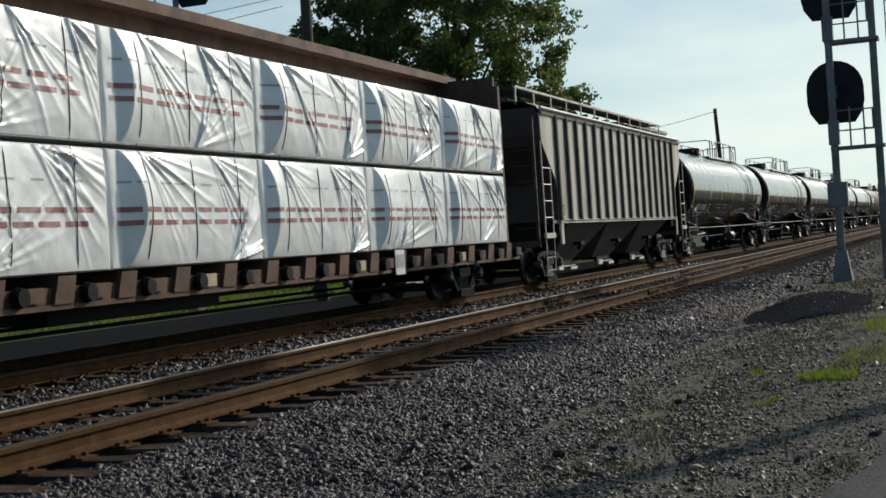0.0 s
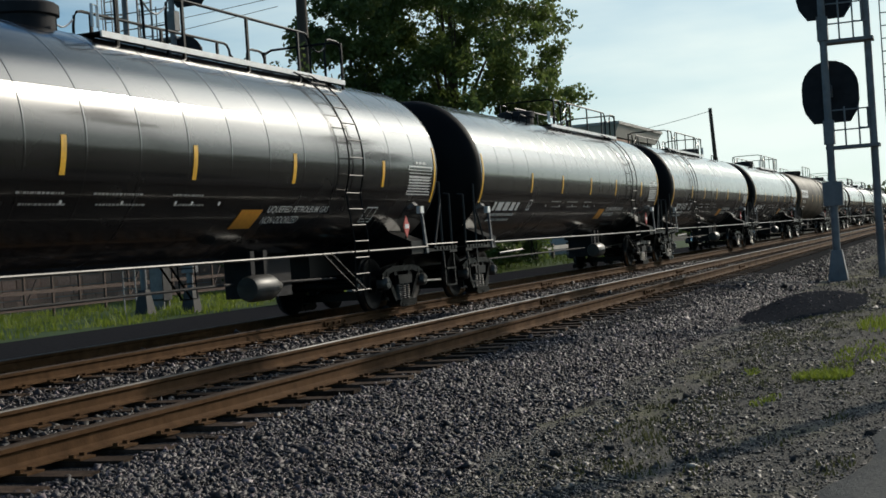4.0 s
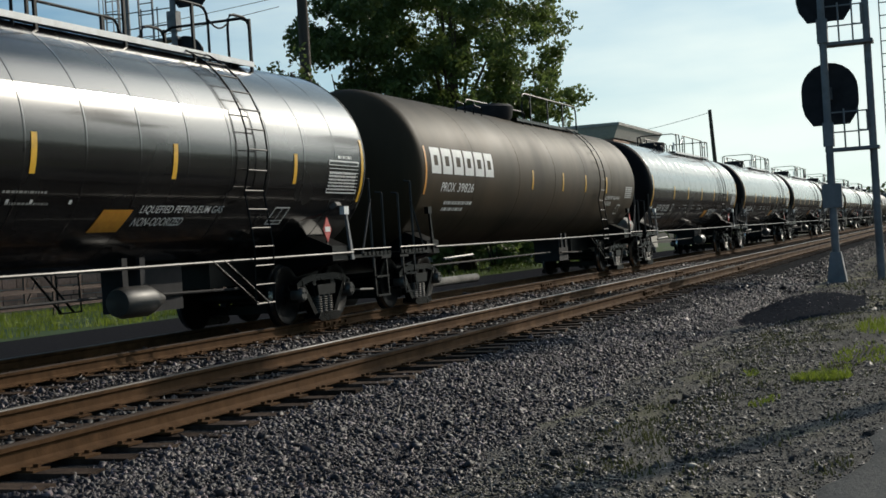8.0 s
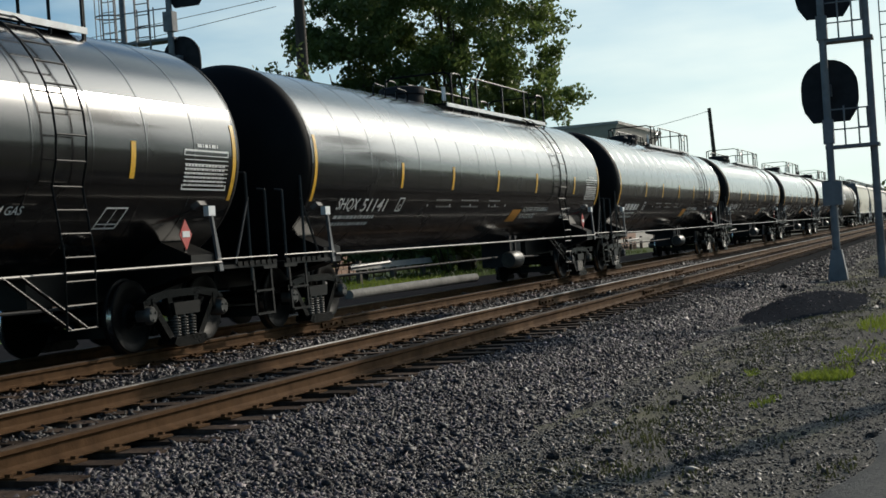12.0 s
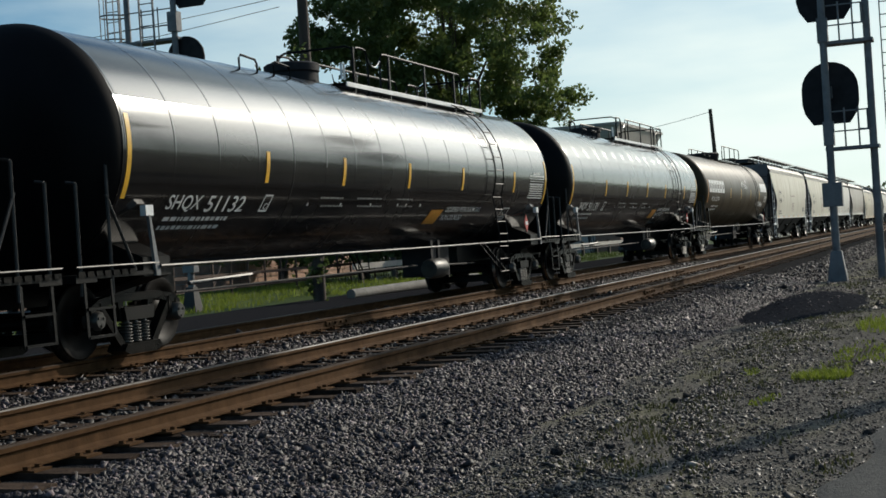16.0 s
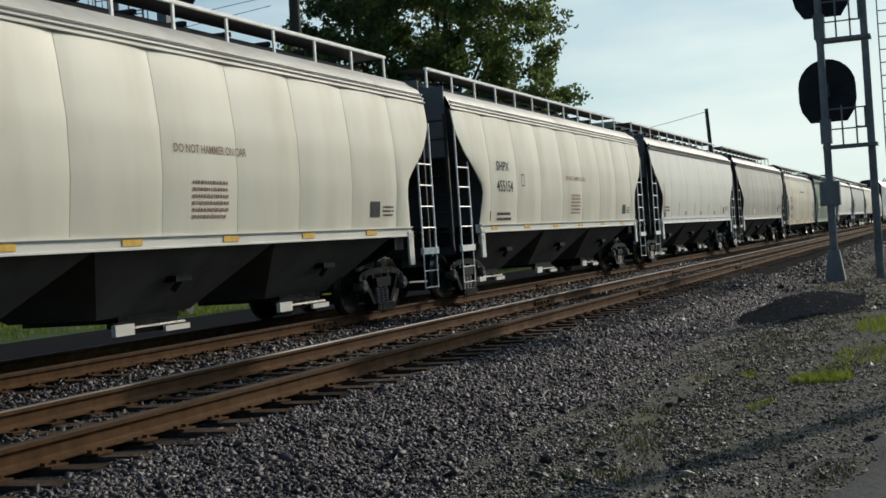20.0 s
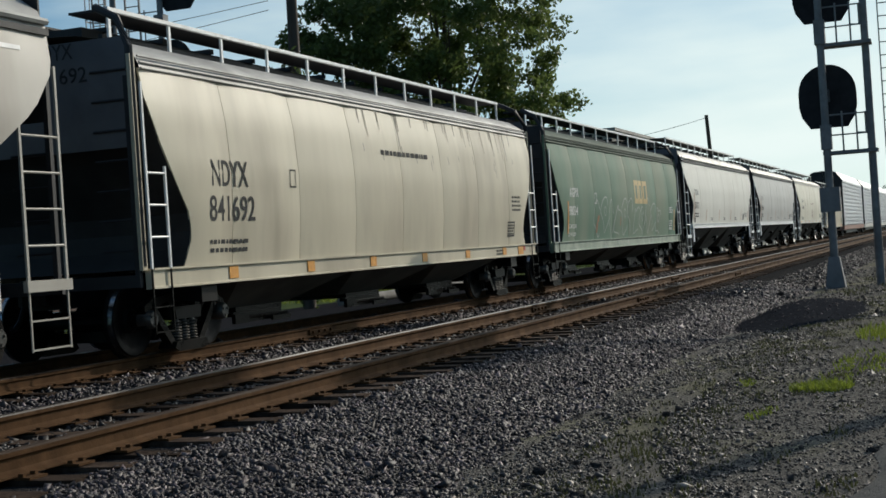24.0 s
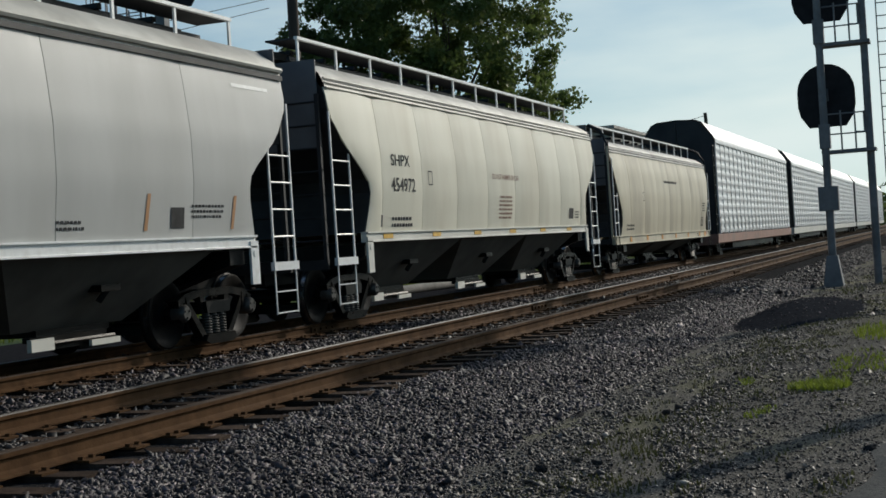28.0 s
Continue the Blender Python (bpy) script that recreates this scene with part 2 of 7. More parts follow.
M_ROOFB = surf("dusty_beige_roof_paint", (0.42, 0.40, 0.35), (0.54, 0.52, 0.46), 2, 0.6, bump=0.04, bscale=10, stain=(0.24, 0.22, 0.19), stain_amt=0.6)
M_UNDER = surf("dark_hopper_slope", (0.066, 0.062, 0.054), (0.110, 0.103, 0.090), 2, 0.6, stain=(0.165, 0.152, 0.130), stain_amt=0.6, spec=0.2)
M_DARKEND = surf("dark_grey_steel", (0.024, 0.024, 0.026), (0.042, 0.042, 0.043), 2, 0.6, stain=(0.016, 0.016, 0.016), stain_amt=0.7, spec=0.25)
M_ENDGREY = surf("mid_grey_end_sheet", (0.10, 0.10, 0.105), (0.15, 0.15, 0.155), 2, 0.6, stain=(0.06, 0.06, 0.06), stain_amt=0.6)
M_BROWNEND = surf("dark_brown_end", (0.060, 0.047, 0.040), (0.10, 0.082, 0.070), 2, 0.7, stain=(0.035, 0.030, 0.027), stain_amt=0.7, spec=0.2)
M_STENCIL = surf("dark_stencil", (0.03, 0.03, 0.03), (0.06, 0.06, 0.06), 8, 0.8, spec=0.15)
M_STENCILB = surf("faded_brown_stencil", (0.20, 0.10, 0.07), (0.28, 0.15, 0.10), 8, 0.6)
M_RUST = surf("rusty_brown_steel", (0.080, 0.040, 0.026), (0.135, 0.068, 0.042), 5, 0.7, bump=0.2, bscale=25, stain=(0.035, 0.022, 0.016), stain_amt=0.7, sscale=2, spec=0.25)
M_WRAP = surf("white_plastic_wrap", (0.82, 0.82, 0.81), (0.90, 0.90, 0.89), 2.5, 0.24, bump=0.35, bscale=5.5, rvar=0.12, spec=1.0)
M_STRIPE = surf("faded_red_print", (0.28, 0.12, 0.12), (0.36, 0.17, 0.17), 6, 0.4)
M_PRINT = surf("faded_blue_grey_print", (0.30, 0.32, 0.38), (0.45, 0.47, 0.52), 12, 0.5)
M_STRAP = surf("dark_steel_strap", (0.03, 0.03, 0.03), (0.05, 0.05, 0.05), 10, 0.4, metal=0.3)
M_WOOD = surf("raw_lumber", (0.42, 0.30, 0.18), (0.52, 0.38, 0.24), 9, 0.7, bump=0.1, bscale=60)
M_SILVER = surf("galvanised_rack_panel", (0.70, 0.70, 0.69), (0.80, 0.80, 0.79), 3, 0.40, stain=(0.52, 0.48, 0.43), stain_amt=0.5, sscale=1.2, spec=0.7)
M_RACKSILL = surf("faded_red_brown_paint", (0.26, 0.12, 0.085), (0.33, 0.17, 0.12), 4, 0.6, stain=(0.2, 0.16, 0.14), stain_amt=0.6)
M_RAIL = surf("rusty_rail_web", (0.064, 0.033, 0.014), (0.104, 0.055, 0.025), 7, 0.85, bump=0.2, bscale=40, stain=(0.036, 0.019, 0.010), stain_amt=0.6, sscale=2, spec=0.06)
M_RAILTOP = surf("dull_rail_head", (0.042, 0.028, 0.020), (0.066, 0.045, 0.032), 3, 0.75, stain=(0.030, 0.020, 0.014), stain_amt=0.6, rvar=0.12, spec=0.06)
M_RAILSHINE = surf("worn_rail_head", (0.036, 0.028, 0.023), (0.066, 0.053, 0.044), 0.8, 0.48, stain=(0.030, 0.022, 0.017), stain_amt=0.8, sscale=0.4, rvar=0.30, spec=0.13)
M_TIE = surf("creosoted_wood", (0.034, 0.024, 0.018), (0.078, 0.055, 0.041), 8, 0.9, bump=0.5, bscale=30, vary=0.4, spec=0.03)
M_MAST = surf("weathered_grey_mast_paint", (0.15, 0.155, 0.16), (0.21, 0.215, 0.22), 6, 0.6, stain=(0.035, 0.035, 0.035), stain_amt=0.5, spec=0.25)
M_DISC = surf("black_signal_paint", (0.018, 0.018, 0.020), (0.028, 0.028, 0.031), 5, 0.75, spec=0.15)
M_POLE = surf("weathered_pole_wood", (0.045, 0.034, 0.026), (0.085, 0.066, 0.05), 6, 0.9, bump=0.4, bscale=30, streak=0.1)
M_BRICK = surf("red_brick", (0.30, 0.17, 0.115), (0.40, 0.25, 0.18), 9, 0.85, bump=0.2, bscale=40, vary=0.25)
M_MORTAR = surf("mortar", (0.34, 0.30, 0.26), (0.42, 0.38, 0.33), 12, 0.9)
M_CONC = surf("pale_concrete", (0.34, 0.32, 0.29), (0.44, 0.42, 0.38), 5, 0.85, bump=0.2, bscale=40, stain=(0.22, 0.21, 0.19), stain_amt=0.6)
M_OLDCONC = surf("dirty_concrete", (0.17, 0.16, 0.145), (0.25, 0.24, 0.215), 5, 0.9, bump=0.3, bscale=30, stain=(0.10, 0.095, 0.085), stain_amt=0.7)
M_WALLP = surf("stucco", (0.42, 0.39, 0.35), (0.50, 0.47, 0.42), 5, 0.85)
M_LEAF = surf("leaf_green", (0.072, 0.110, 0.030), (0.17, 0.215, 0.058), 0.35, 0.5, vary=0.2, spec=0.3, translucent=0.42)
M_LEAF2 = surf("dark_leaf_green", (0.060, 0.090, 0.026), (0.135, 0.172, 0.048), 0.4, 0.5, spec=0.3, translucent=0.40)
M_BARK = surf("bark", (0.05, 0.04, 0.03), (0.10, 0.08, 0.06), 8, 0.9, bump=0.5, bscale=20)
M_GRASS = surf("grass", (0.055, 0.085, 0.018), (0.10, 0.135, 0.030), 2.0, 0.6, spec=0.1, translucent=0.3)
M_GRASS2 = surf("bright_weed_grass", (0.13, 0.17, 0.022), (0.22, 0.27, 0.04), 5.0, 0.6, spec=0.2, translucent=0.45)
M_STONE = surf("grey_ballast", (0.018, 0.018, 0.018), (0.050, 0.048, 0.047), 40, 0.85, bump=1.0, bscale=60, stain=(0.065, 0.060, 0.055), stain_amt=0.6, sscale=9, spec=0.0)
M_MOUND = surf("dark_mound_soil", (0.017, 0.018, 0.021), (0.033, 0.0345, 0.039), 14, 0.95, bump=0.8, bscale=35, spec=0.0)
M_ASPHALT = surf("worn_asphalt", (0.105, 0.104, 0.098), (0.17, 0.165, 0.152), 30, 0.9, bump=0.6, bscale=60, stain=(0.21, 0.20, 0.175), stain_amt=0.6, sscale=1.2, spec=0.0)
M_PATH = surf("dark_path", (0.018, 0.018, 0.020), (0.032, 0.032, 0.034), 14, 0.95, bump=0.5, bscale=40, spec=0.0)
M_PIPE = surf("dull_steel_pipe", (0.036, 0.035, 0.033), (0.066, 0.063, 0.059), 5, 0.45, stain=(0.02, 0.016, 0.012), stain_amt=0.6, spec=0.3)
M_FENCE = surf("dark_rusted_iron", (0.045, 0.024, 0.017), (0.080, 0.042, 0.029), 6, 0.8, stain=(0.10, 0.055, 0.035), stain_amt=0.5)
M_DRYSTEM = surf("dull_olive_weed", (0.055, 0.062, 0.026), (0.10, 0.105, 0.045), 5, 0.7, spec=0.1, translucent=0.3)
M_GLASS = surf("dark_window_glass", (0.02, 0.025, 0.03), (0.03, 0.035, 0.04), 2, 0.08)


def ground_material():
    """Cindery dirt with patches of gravel dust, dry mud and thin green."""
    m = surf("cindery_dirt", (0.056, 0.052, 0.047), (0.250, 0.232, 0.200), 48, 0.92, bump=1.0, bscale=45, stain=(0.205, 0.195, 0.115), stain_amt=0.75, sscale=0.55, spec=0.0)
    return m


M_GROUND = ground_material()

# mesh helpers
class Geo:
    """Collects vertices and faces of one mesh."""

    def __init__(self):
        self.v, self.f = [], []

    def add(self, verts, faces):
        n = len(self.v)
        self.v += [tuple(p) for p in verts]
        self.f += [tuple(i + n for i in q) for q in faces]
        return self

    def box(self, x0, x1, y0, y1, z0, z1):
        return self.add([(x, y, z) for x in (x0, x1) for y in (y0, y1) for z in (z0, z1)],
                        [(0, 1, 3, 2), (4, 6, 7, 5), (0, 4, 5, 1), (2, 3, 7, 6), (0, 2, 6, 4), (1, 5, 7, 3)])

    def bar(self, a, b, w, h=None):
        """A square or flat bar from a to b."""
        a, b = Vector(a), Vector(b)
        d = (b - a).normalized()
        s = d.cross(Vector((0, 0, 1)) if abs(d.z) < 0.9 else Vector((0, 1, 0))).normalized()
        u = s.cross(d)
        s, u = s * w / 2, u * (h or w) / 2
        return self.add([p + i * s + j * u for p in (a, b) for i, j in ((-1, -1), (1, -1), (1, 1), (-1, 1))],
                        [(0, 1, 2, 3), (7, 6, 5, 4), (0, 4, 5, 1), (1, 5, 6, 2), (2, 6, 7, 3), (3, 7, 4, 0)])

    def tube(self, pts, r, n=6, caps=True):
        """A round bar along points; r may be one radius or one for each point."""
        pts = [Vector(p) for p in pts]
        rs = r if isinstance(r, (list, tuple)) else [r] * len(pts)
        base = len(self.v)
        for i, p in enumerate(pts):
            d = (pts[min(i + 1, len(pts) - 1)] - pts[max(i - 1, 0)]).normalized()
            s = d.cross(Vector((0, 0, 1)) if abs(d.z) < 0.9 else Vector((1, 0, 0))).normalized()
            u = s.cross(d)
            for k in range(n):
                a = 2 * math.pi * k / n
                self.v.append(tuple(p + rs[i] * (math.cos(a) * s + math.sin(a) * u)))
        for i in range(len(pts) - 1):
            for k in range(n):
                a, b = base + i * n + k, base + i * n + (k + 1) % n
                self.f.append((a, b, b + n, a + n))
        if caps:
            self.f.append(tuple(base + k for k in reversed(range(n))))
            self.f.append(tuple(base + (len(pts) - 1) * n + k for k in range(n)))
        return self

    def prism(self, poly, axis, a, b):
        """A polygon of (p, q) pushed along an axis from a to b: axis y takes (x, z), x takes (y, z), z takes (x, y)."""
        put = {"y": lambda p, q, s: (p, s, q), "x": lambda p, q, s: (s, p, q), "z": lambda p, q, s: (p, q, s)}[axis]
        n = len(poly)
        vs = [put(p, q, a) for p, q in poly] + [put(p, q, b) for p, q in poly]
        fs = [tuple(range(n)), tuple(reversed(range(n, 2 * n)))]
        fs += [(i, i + n, (i + 1) % n + n, (i + 1) % n) for i in range(n)]
        return self.add(vs, fs)

    def lathe(self, prof, n, c=(0, 0, 0), axis="x", a0=0.0, a1=2 * math.pi, close=True):
        """A profile of (along, radius) turned round an axis through c."""
        full = a1 - a0 > 6.28
        m = n if full else n + 1
        base = len(self.v)
        for s, r in prof:
            for k in range(m):
                a = a0 + (a1 - a0) * k / n
                p = {"x": (s, r * math.cos(a), r * math.sin(a)), "y": (r * math.cos(a), s, r * math.sin(a)), "z": (r * math.cos(a), r * math.sin(a), s)}[axis]
                self.v.append((c[0] + p[0], c[1] + p[1], c[2] + p[2]))
        for i in range(len(prof) - 1):
            for k in range(n):
                k2 = (k + 1) % m if full else k + 1
                self.f.append((base + i * m + k, base + i * m + k2, base + (i + 1) * m + k2, base + (i + 1) * m + k))
        if close and full:
            self.f.append(tuple(base + k for k in reversed(range(m))))
            self.f.append(tuple(base + (len(prof) - 1) * m + k for k in range(m)))
        return self

    def grid(self, rows):
        """A sheet from rows of points."""
        base, n = len(self.v), len(rows[0])
        for r in rows:
            self.v += [tuple(p) for p in r]
        for i in range(len(rows) - 1):
            for k in range(n - 1):
                a = base + i * n + k
                self.f.append((a, a + 1, a + n + 1, a + n))
        return self

    def mesh(self, name, mat, smooth=False):
        me = bpy.data.meshes.new(name)
        me.from_pydata(self.v, [], self.f)
        bm = bmesh.new()
        bm.from_mesh(me)
        bmesh.ops.recalc_face_normals(bm, faces=bm.faces)
        bm.to_mesh(me)
        bm.free()
        if smooth:
            me.shade_smooth()
            me.set_sharp_from_angle(angle=radians(38))
        me.materials.append(mat)
        return me


def part(name, geo, mat, parent=None, label="", smooth=False, at=None, recalc=True):
    """Links a Geo, or a finished mesh, as one object under a thing or under a part."""
    me = geo.mesh(name, mat, smooth) if isinstance(geo, Geo) else geo
    ob = new(name, me)
    if parent is not None:
        ob.parent = parent
    if at is not None:
        ob.location = at
    if label:
        ob["label"] = label
    if name in ("weight_line", "data_block", "stencil_line"):
        ob["kind"] = "stuff"
    return ob


def thing(name, label, category, group="", at=(0, 0, 0), kind=""):
    ob = new(name)
    ob.empty_display_size = 0.3
    ob.location = at
    return tagged(ob, label, category, group, kind)


def letters(text, width, height, slant=0.0):
    """The outline of a line of text as flat (x, y) points and faces, fitted into width x height."""
    cu = bpy.data.curves.new("line", "FONT")
    cu.body, cu.fill_mode, cu.resolution_u = text, "FRONT", 3
    cu.offset = 0.008
    ob = bpy.data.objects.new("line", cu)
    me = bpy.data.meshes.new_from_object(ob)
    vs = [(v.co.x, v.co.y) for v in me.vertices]
    fs = [tuple(p.vertices) for p in me.polygons]
    bpy.data.objects.remove(ob)
    bpy.data.meshes.remove(me)
    bpy.data.curves.remove(cu)
    x0, x1 = min(p[0] for p in vs), max(p[0] for p in vs)
    y0, y1 = min(p[1] for p in vs), max(p[1] for p in vs)
    out = [((x - x0) / (x1 - x0) * width, (y - y0) / max(1e-6, y1 - y0) * height) for x, y in vs]
    return [(x + slant * y, y) for x, y in out], fs


def rect(w, h, slant=0.0, n=1):
    """A flat oblong with n cells up its height."""
    vs = [(i * w + slant * h * k / n, h * k / n) for k in range(n + 1) for i in (0, 1)]
    return vs, [(2 * k, 2 * k + 1, 2 * k + 3, 2 * k + 2) for k in range(n)]


def outline(w, h, t=0.03, slant=0.0):
    """A thin oblong frame."""
    vs, fs = [], []
    for x, y, a, b in ((0, 0, w, t), (0, h - t, w, t), (0, t, t, h - 2 * t), (w - t, t, t, h - 2 * t)):
        n = len(vs)
        vs += [(x + slant * y, y), (x + a + slant * y, y), (x + a + slant * (y + b), y + b), (x + slant * (y + b), y + b)]
        fs.append((n, n + 1, n + 2, n + 3))
    return vs, fs


def ribbon(pts, w):
    """A flat stroke of width w along (x, y) points."""
    vs, fs = [], []
    for i, (x, y) in enumerate(pts):
        (xa, ya), (xb, yb) = pts[max(0, i - 1)], pts[min(len(pts) - 1, i + 1)]
        d = math.hypot(xb - xa, yb - ya) or 1.0
        nx, ny = -(yb - ya) / d * w / 2, (xb - xa) / d * w / 2
        vs += [(x - nx, y - ny), (x + nx, y + ny)]
        if i:
            fs.append((2 * i - 2, 2 * i - 1, 2 * i + 1, 2 * i))
    return vs, fs


def lines_of(w, h, rows, fill=0.55, slant=0.0, seed=1):
    """Rows of short bars that stand for small writing that cannot be read."""
    rnd = random.Random(seed)
    vs, fs = [], []
    for r in range(rows):
        y = h - (r + 1) * h / rows
        x, b = 0.0, h / rows * fill
        while x < w * 0.92:
            a = min(w - x, rnd.uniform(0.5, 2.4) * max(b, 0.03))
            n = len(vs)
            vs += [(x + slant * y, y), (x + a + slant * y, y), (x + a + slant * (y + b), y + b), (x + slant * (y + b), y + b)]
            fs.append((n, n + 1, n + 2, n + 3))
            x += a + 0.6 * max(b, 0.03)
    return vs, fs

# ---- the freight train: one local frame a car, x from its front end backwards, z from the tie tops ----
YC = 4.8625                      # centre line of the train's track
RAIL_TOP = 0.18
WHEEL_R = 0.457
AXLE_Z = RAIL_TOP + WHEEL_R


def make_truck_meshes():
    g = Geo()
    for s in (-1, 1):
        prof = [(0.70, 0.10), (0.70, 0.36), (0.72, 0.44), (0.735, 0.487), (0.765, 0.48), (0.775, 0.457), (0.845, 0.455), (0.86, 0.44),
                (0.86, 0.36), (0.83, 0.32), (0.81, 0.16), (0.84, 0.12), (0.84, 0.10)]
        g.lathe([(s * a, r) for a, r in prof], 28, axis="y")
    g.lathe([(-1.05, 0.075), (1.05, 0.075)], 10, axis="y")
    wheel = g.mesh("wheelset", M_WHEEL, True)
    wheel.materials.append(M_TREAD)
    for p in wheel.polygons:
        c = p.center
        if 0.77 < abs(c.y) < 0.85 and (c.x ** 2 + c.z ** 2) ** 0.5 > 0.44:
            p.material_index = 1
    # side frame: top chord, compression and tension members, spring seat, pedestals with bearing adapters
    g = Geo()
    top = [(-0.98, 0.66), (-0.98, 0.80), (-0.80, 0.88), (-0.45, 0.93), (0.45, 0.93), (0.80, 0.88), (0.98, 0.80), (0.98, 0.66), (0.86, 0.76), (0.45, 0.83), (-0.45, 0.83), (-0.86, 0.76)]
    g.prism(top, "y", -0.06, 0.06)
    for s in (-1, 1):
        g.bar((s * 0.78, 0, 0.80), (s * 0.34, 0, 0.30), 0.12, 0.10)
        g.bar((s * 0.34, 0, 0.92), (s * 0.30, 0, 0.60), 0.11, 0.09)
        g.prism([(s * 0.98, 0.52), (s * 0.98, 0.80), (s * 0.88, 0.80), (s * 0.88, 0.52)], "y", -0.07, 0.07)
        g.prism([(s * 0.78, 0.62), (s * 0.78, 0.84), (s * 0.72, 0.84), (s * 0.72, 0.62)], "y", -0.07, 0.07)
    g.prism([(-0.42, 0.24), (-0.36, 0.32), (0.36, 0.32), (0.42, 0.24), (0.30, 0.19), (-0.30, 0.19)], "y", -0.13, 0.13)
    frame_m = g.mesh("side_frame", M_TRUCK, True)
    prof = [(0.32, 0.05)]
    for k in range(7):
        z = 0.335 + k * 0.037
        prof += [(z - 0.014, 0.056), (z - 0.009, 0.082), (z, 0.090), (z + 0.009, 0.082), (z + 0.014, 0.056)]
    spring_m = Geo().lathe(prof + [(0.60, 0.05)], 10, axis="z").mesh("spring", M_SPRING, True)
    g = Geo()
    g.lathe([(-0.13, 0.03), (-0.13, 0.09), (-0.10, 0.115), (-0.02, 0.12), (0.06, 0.12)], 14, axis="y")
    for k in range(3):
        a = 2.1 * k + 0.5
        g.lathe([(-0.145, 0.018), (-0.12, 0.018)], 6, c=(0.06 * math.cos(a), 0, 0.06 * math.sin(a)), axis="y")
    # caps take the light spring steel in place of their glints
    cap_m = g.mesh("bearing_cap", M_SPRING, True)
    g = Geo()
    g.prism([(-0.30, 0.60), (-0.33, 0.76), (0.33, 0.76), (0.30, 0.60)], "y", -1.12, 1.12)
    g.prism([(-0.2, 0.76), (-0.2, 0.84), (0.2, 0.84), (0.2, 0.76)], "y", -0.35, 0.35)
    for s in (-1, 1):
        g.bar((s * 0.36, -0.85, 0.42), (s * 0.36, 0.85, 0.42), 0.10, 0.14)
        for y in (-0.76, 0.76):
            g.box(s * 0.40 - 0.035 * 1, s * 0.40 + 0.035, y - 0.05, y + 0.05, 0.42, 0.80)
    bolster_m = g.mesh("truck", M_BLACK)
    return wheel, frame_m, spring_m, cap_m, bolster_m


WHEEL_M, FRAME_M, SPRING_M, CAP_M, BOLSTER_M = make_truck_meshes()


def truck(car, x):
    t = part("truck", BOLSTER_M, None, car, at=(x, 0, 0))
    for s in (-1, 1):
        part("side_frame", FRAME_M, None, t, at=(0, s * 1.02, 0))
        for x in (-0.19, 0.0, 0.19):
            part("spring", SPRING_M, None, t, at=(x, s * 1.02, 0))
        for a in (-0.889, 0.889):
            cap = part("bearing_cap", CAP_M, None, t, at=(a, s * 1.03, AXLE_Z))
            if s > 0:
                cap.rotation_euler.z = math.pi
    for a in (-0.889, 0.889):
        part("wheelset", WHEEL_M, None, t, at=(a, 0, AXLE_Z))
    return t


def coupler(car, x, way):
    g = Geo()
    g.box(min(x, x - way * 0.8), max(x, x - way * 0.8), -0.11, 0.11, 0.93, 1.16)
    g.prism([(x, -0.12), (x + way * 0.16, -0.17), (x + way * 0.34, -0.13), (x + way * 0.36, 0.02), (x + way * 0.22, 0.05), (x + way * 0.2, 0.2), (x, 0.14)], "z", 0.90, 1.19)
    part("coupler", g, M_TRUCK, car)
    h = Geo()
    h.tube([(x, 0.25, 0.95), (x + way * 0.12, 0.26, 0.72), (x + way * 0.3, 0.22, 0.62), (x + way * 0.42, 0.16, 0.66)], 0.028, 8)
    part("air_hose", h, M_BLACK, car)


RUNGS = {}


def rung(lad, x0, x1, y, z, mat, r=0.014):
    key = (round(abs(x1 - x0), 3), mat.name, r)
    if key not in RUNGS:
        RUNGS[key] = Geo().tube([(0, 0, 0), (key[0], 0, 0)], r, 6).mesh("rung", mat)
    part("rung", RUNGS[key], None, lad, at=(min(x0, x1), y, z))


def ladder(car, x0, x1, y, z0, z1, mat, step=0.385, top0=None, first=None):
    lad = part("ladder", Geo().bar((x0, y, z0), (x0, y, top0 or z1), 0.036, 0.025), mat, car)
    part("stile", Geo().bar((x1, y, z0), (x1, y, z1), 0.036, 0.025), mat, lad)
    z = first or z0 + 0.08
    while z < z1:
        rung(lad, x0, x1, y, z, mat)
        z += step
    return lad


# ---- tank cars ----
TANK_R, TANK_Z, TANK_L = 1.53, 2.733, 17.5


def wrap(shape, x0, deg, r=TANK_R + 0.013):
    """Lays a flat shape on the near flank of the tank: x0 its left edge, deg the height of its lower edge."""
    vs, fs = shape
    g = Geo()
    out = []
    for s, h in vs:
        a = radians(deg) + h / TANK_R
        out.append((x0 + s, -r * math.cos(a), TANK_Z + r * math.sin(a)))
    return g.add(out, fs)


LAP = radians(20.5)


def jacket_ring(extra=0.0):
    """Cross-section of a jacketed tank as two sheets: the side sheet round the belly, and the top sheet that meets it at the lap at a slight angle."""
    r0 = TANK_R + 0.006 + extra
    belly = [math.pi - LAP + (math.pi + 2 * LAP) * k / 52 for k in range(53)]
    side = [(r0 * math.cos(a), r0 * math.sin(a)) for a in belly]
    crown = []
    for k in range(49):
        a = LAP + (math.pi - 2 * LAP) * k / 48
        b = min(a, math.pi - a) - LAP
        r = r0 + 0.002 - 0.16 * 0.12 * (1 - math.exp(-b / 0.12))
        crown.append((r * math.cos(a), r * math.sin(a)))
    return side, crown


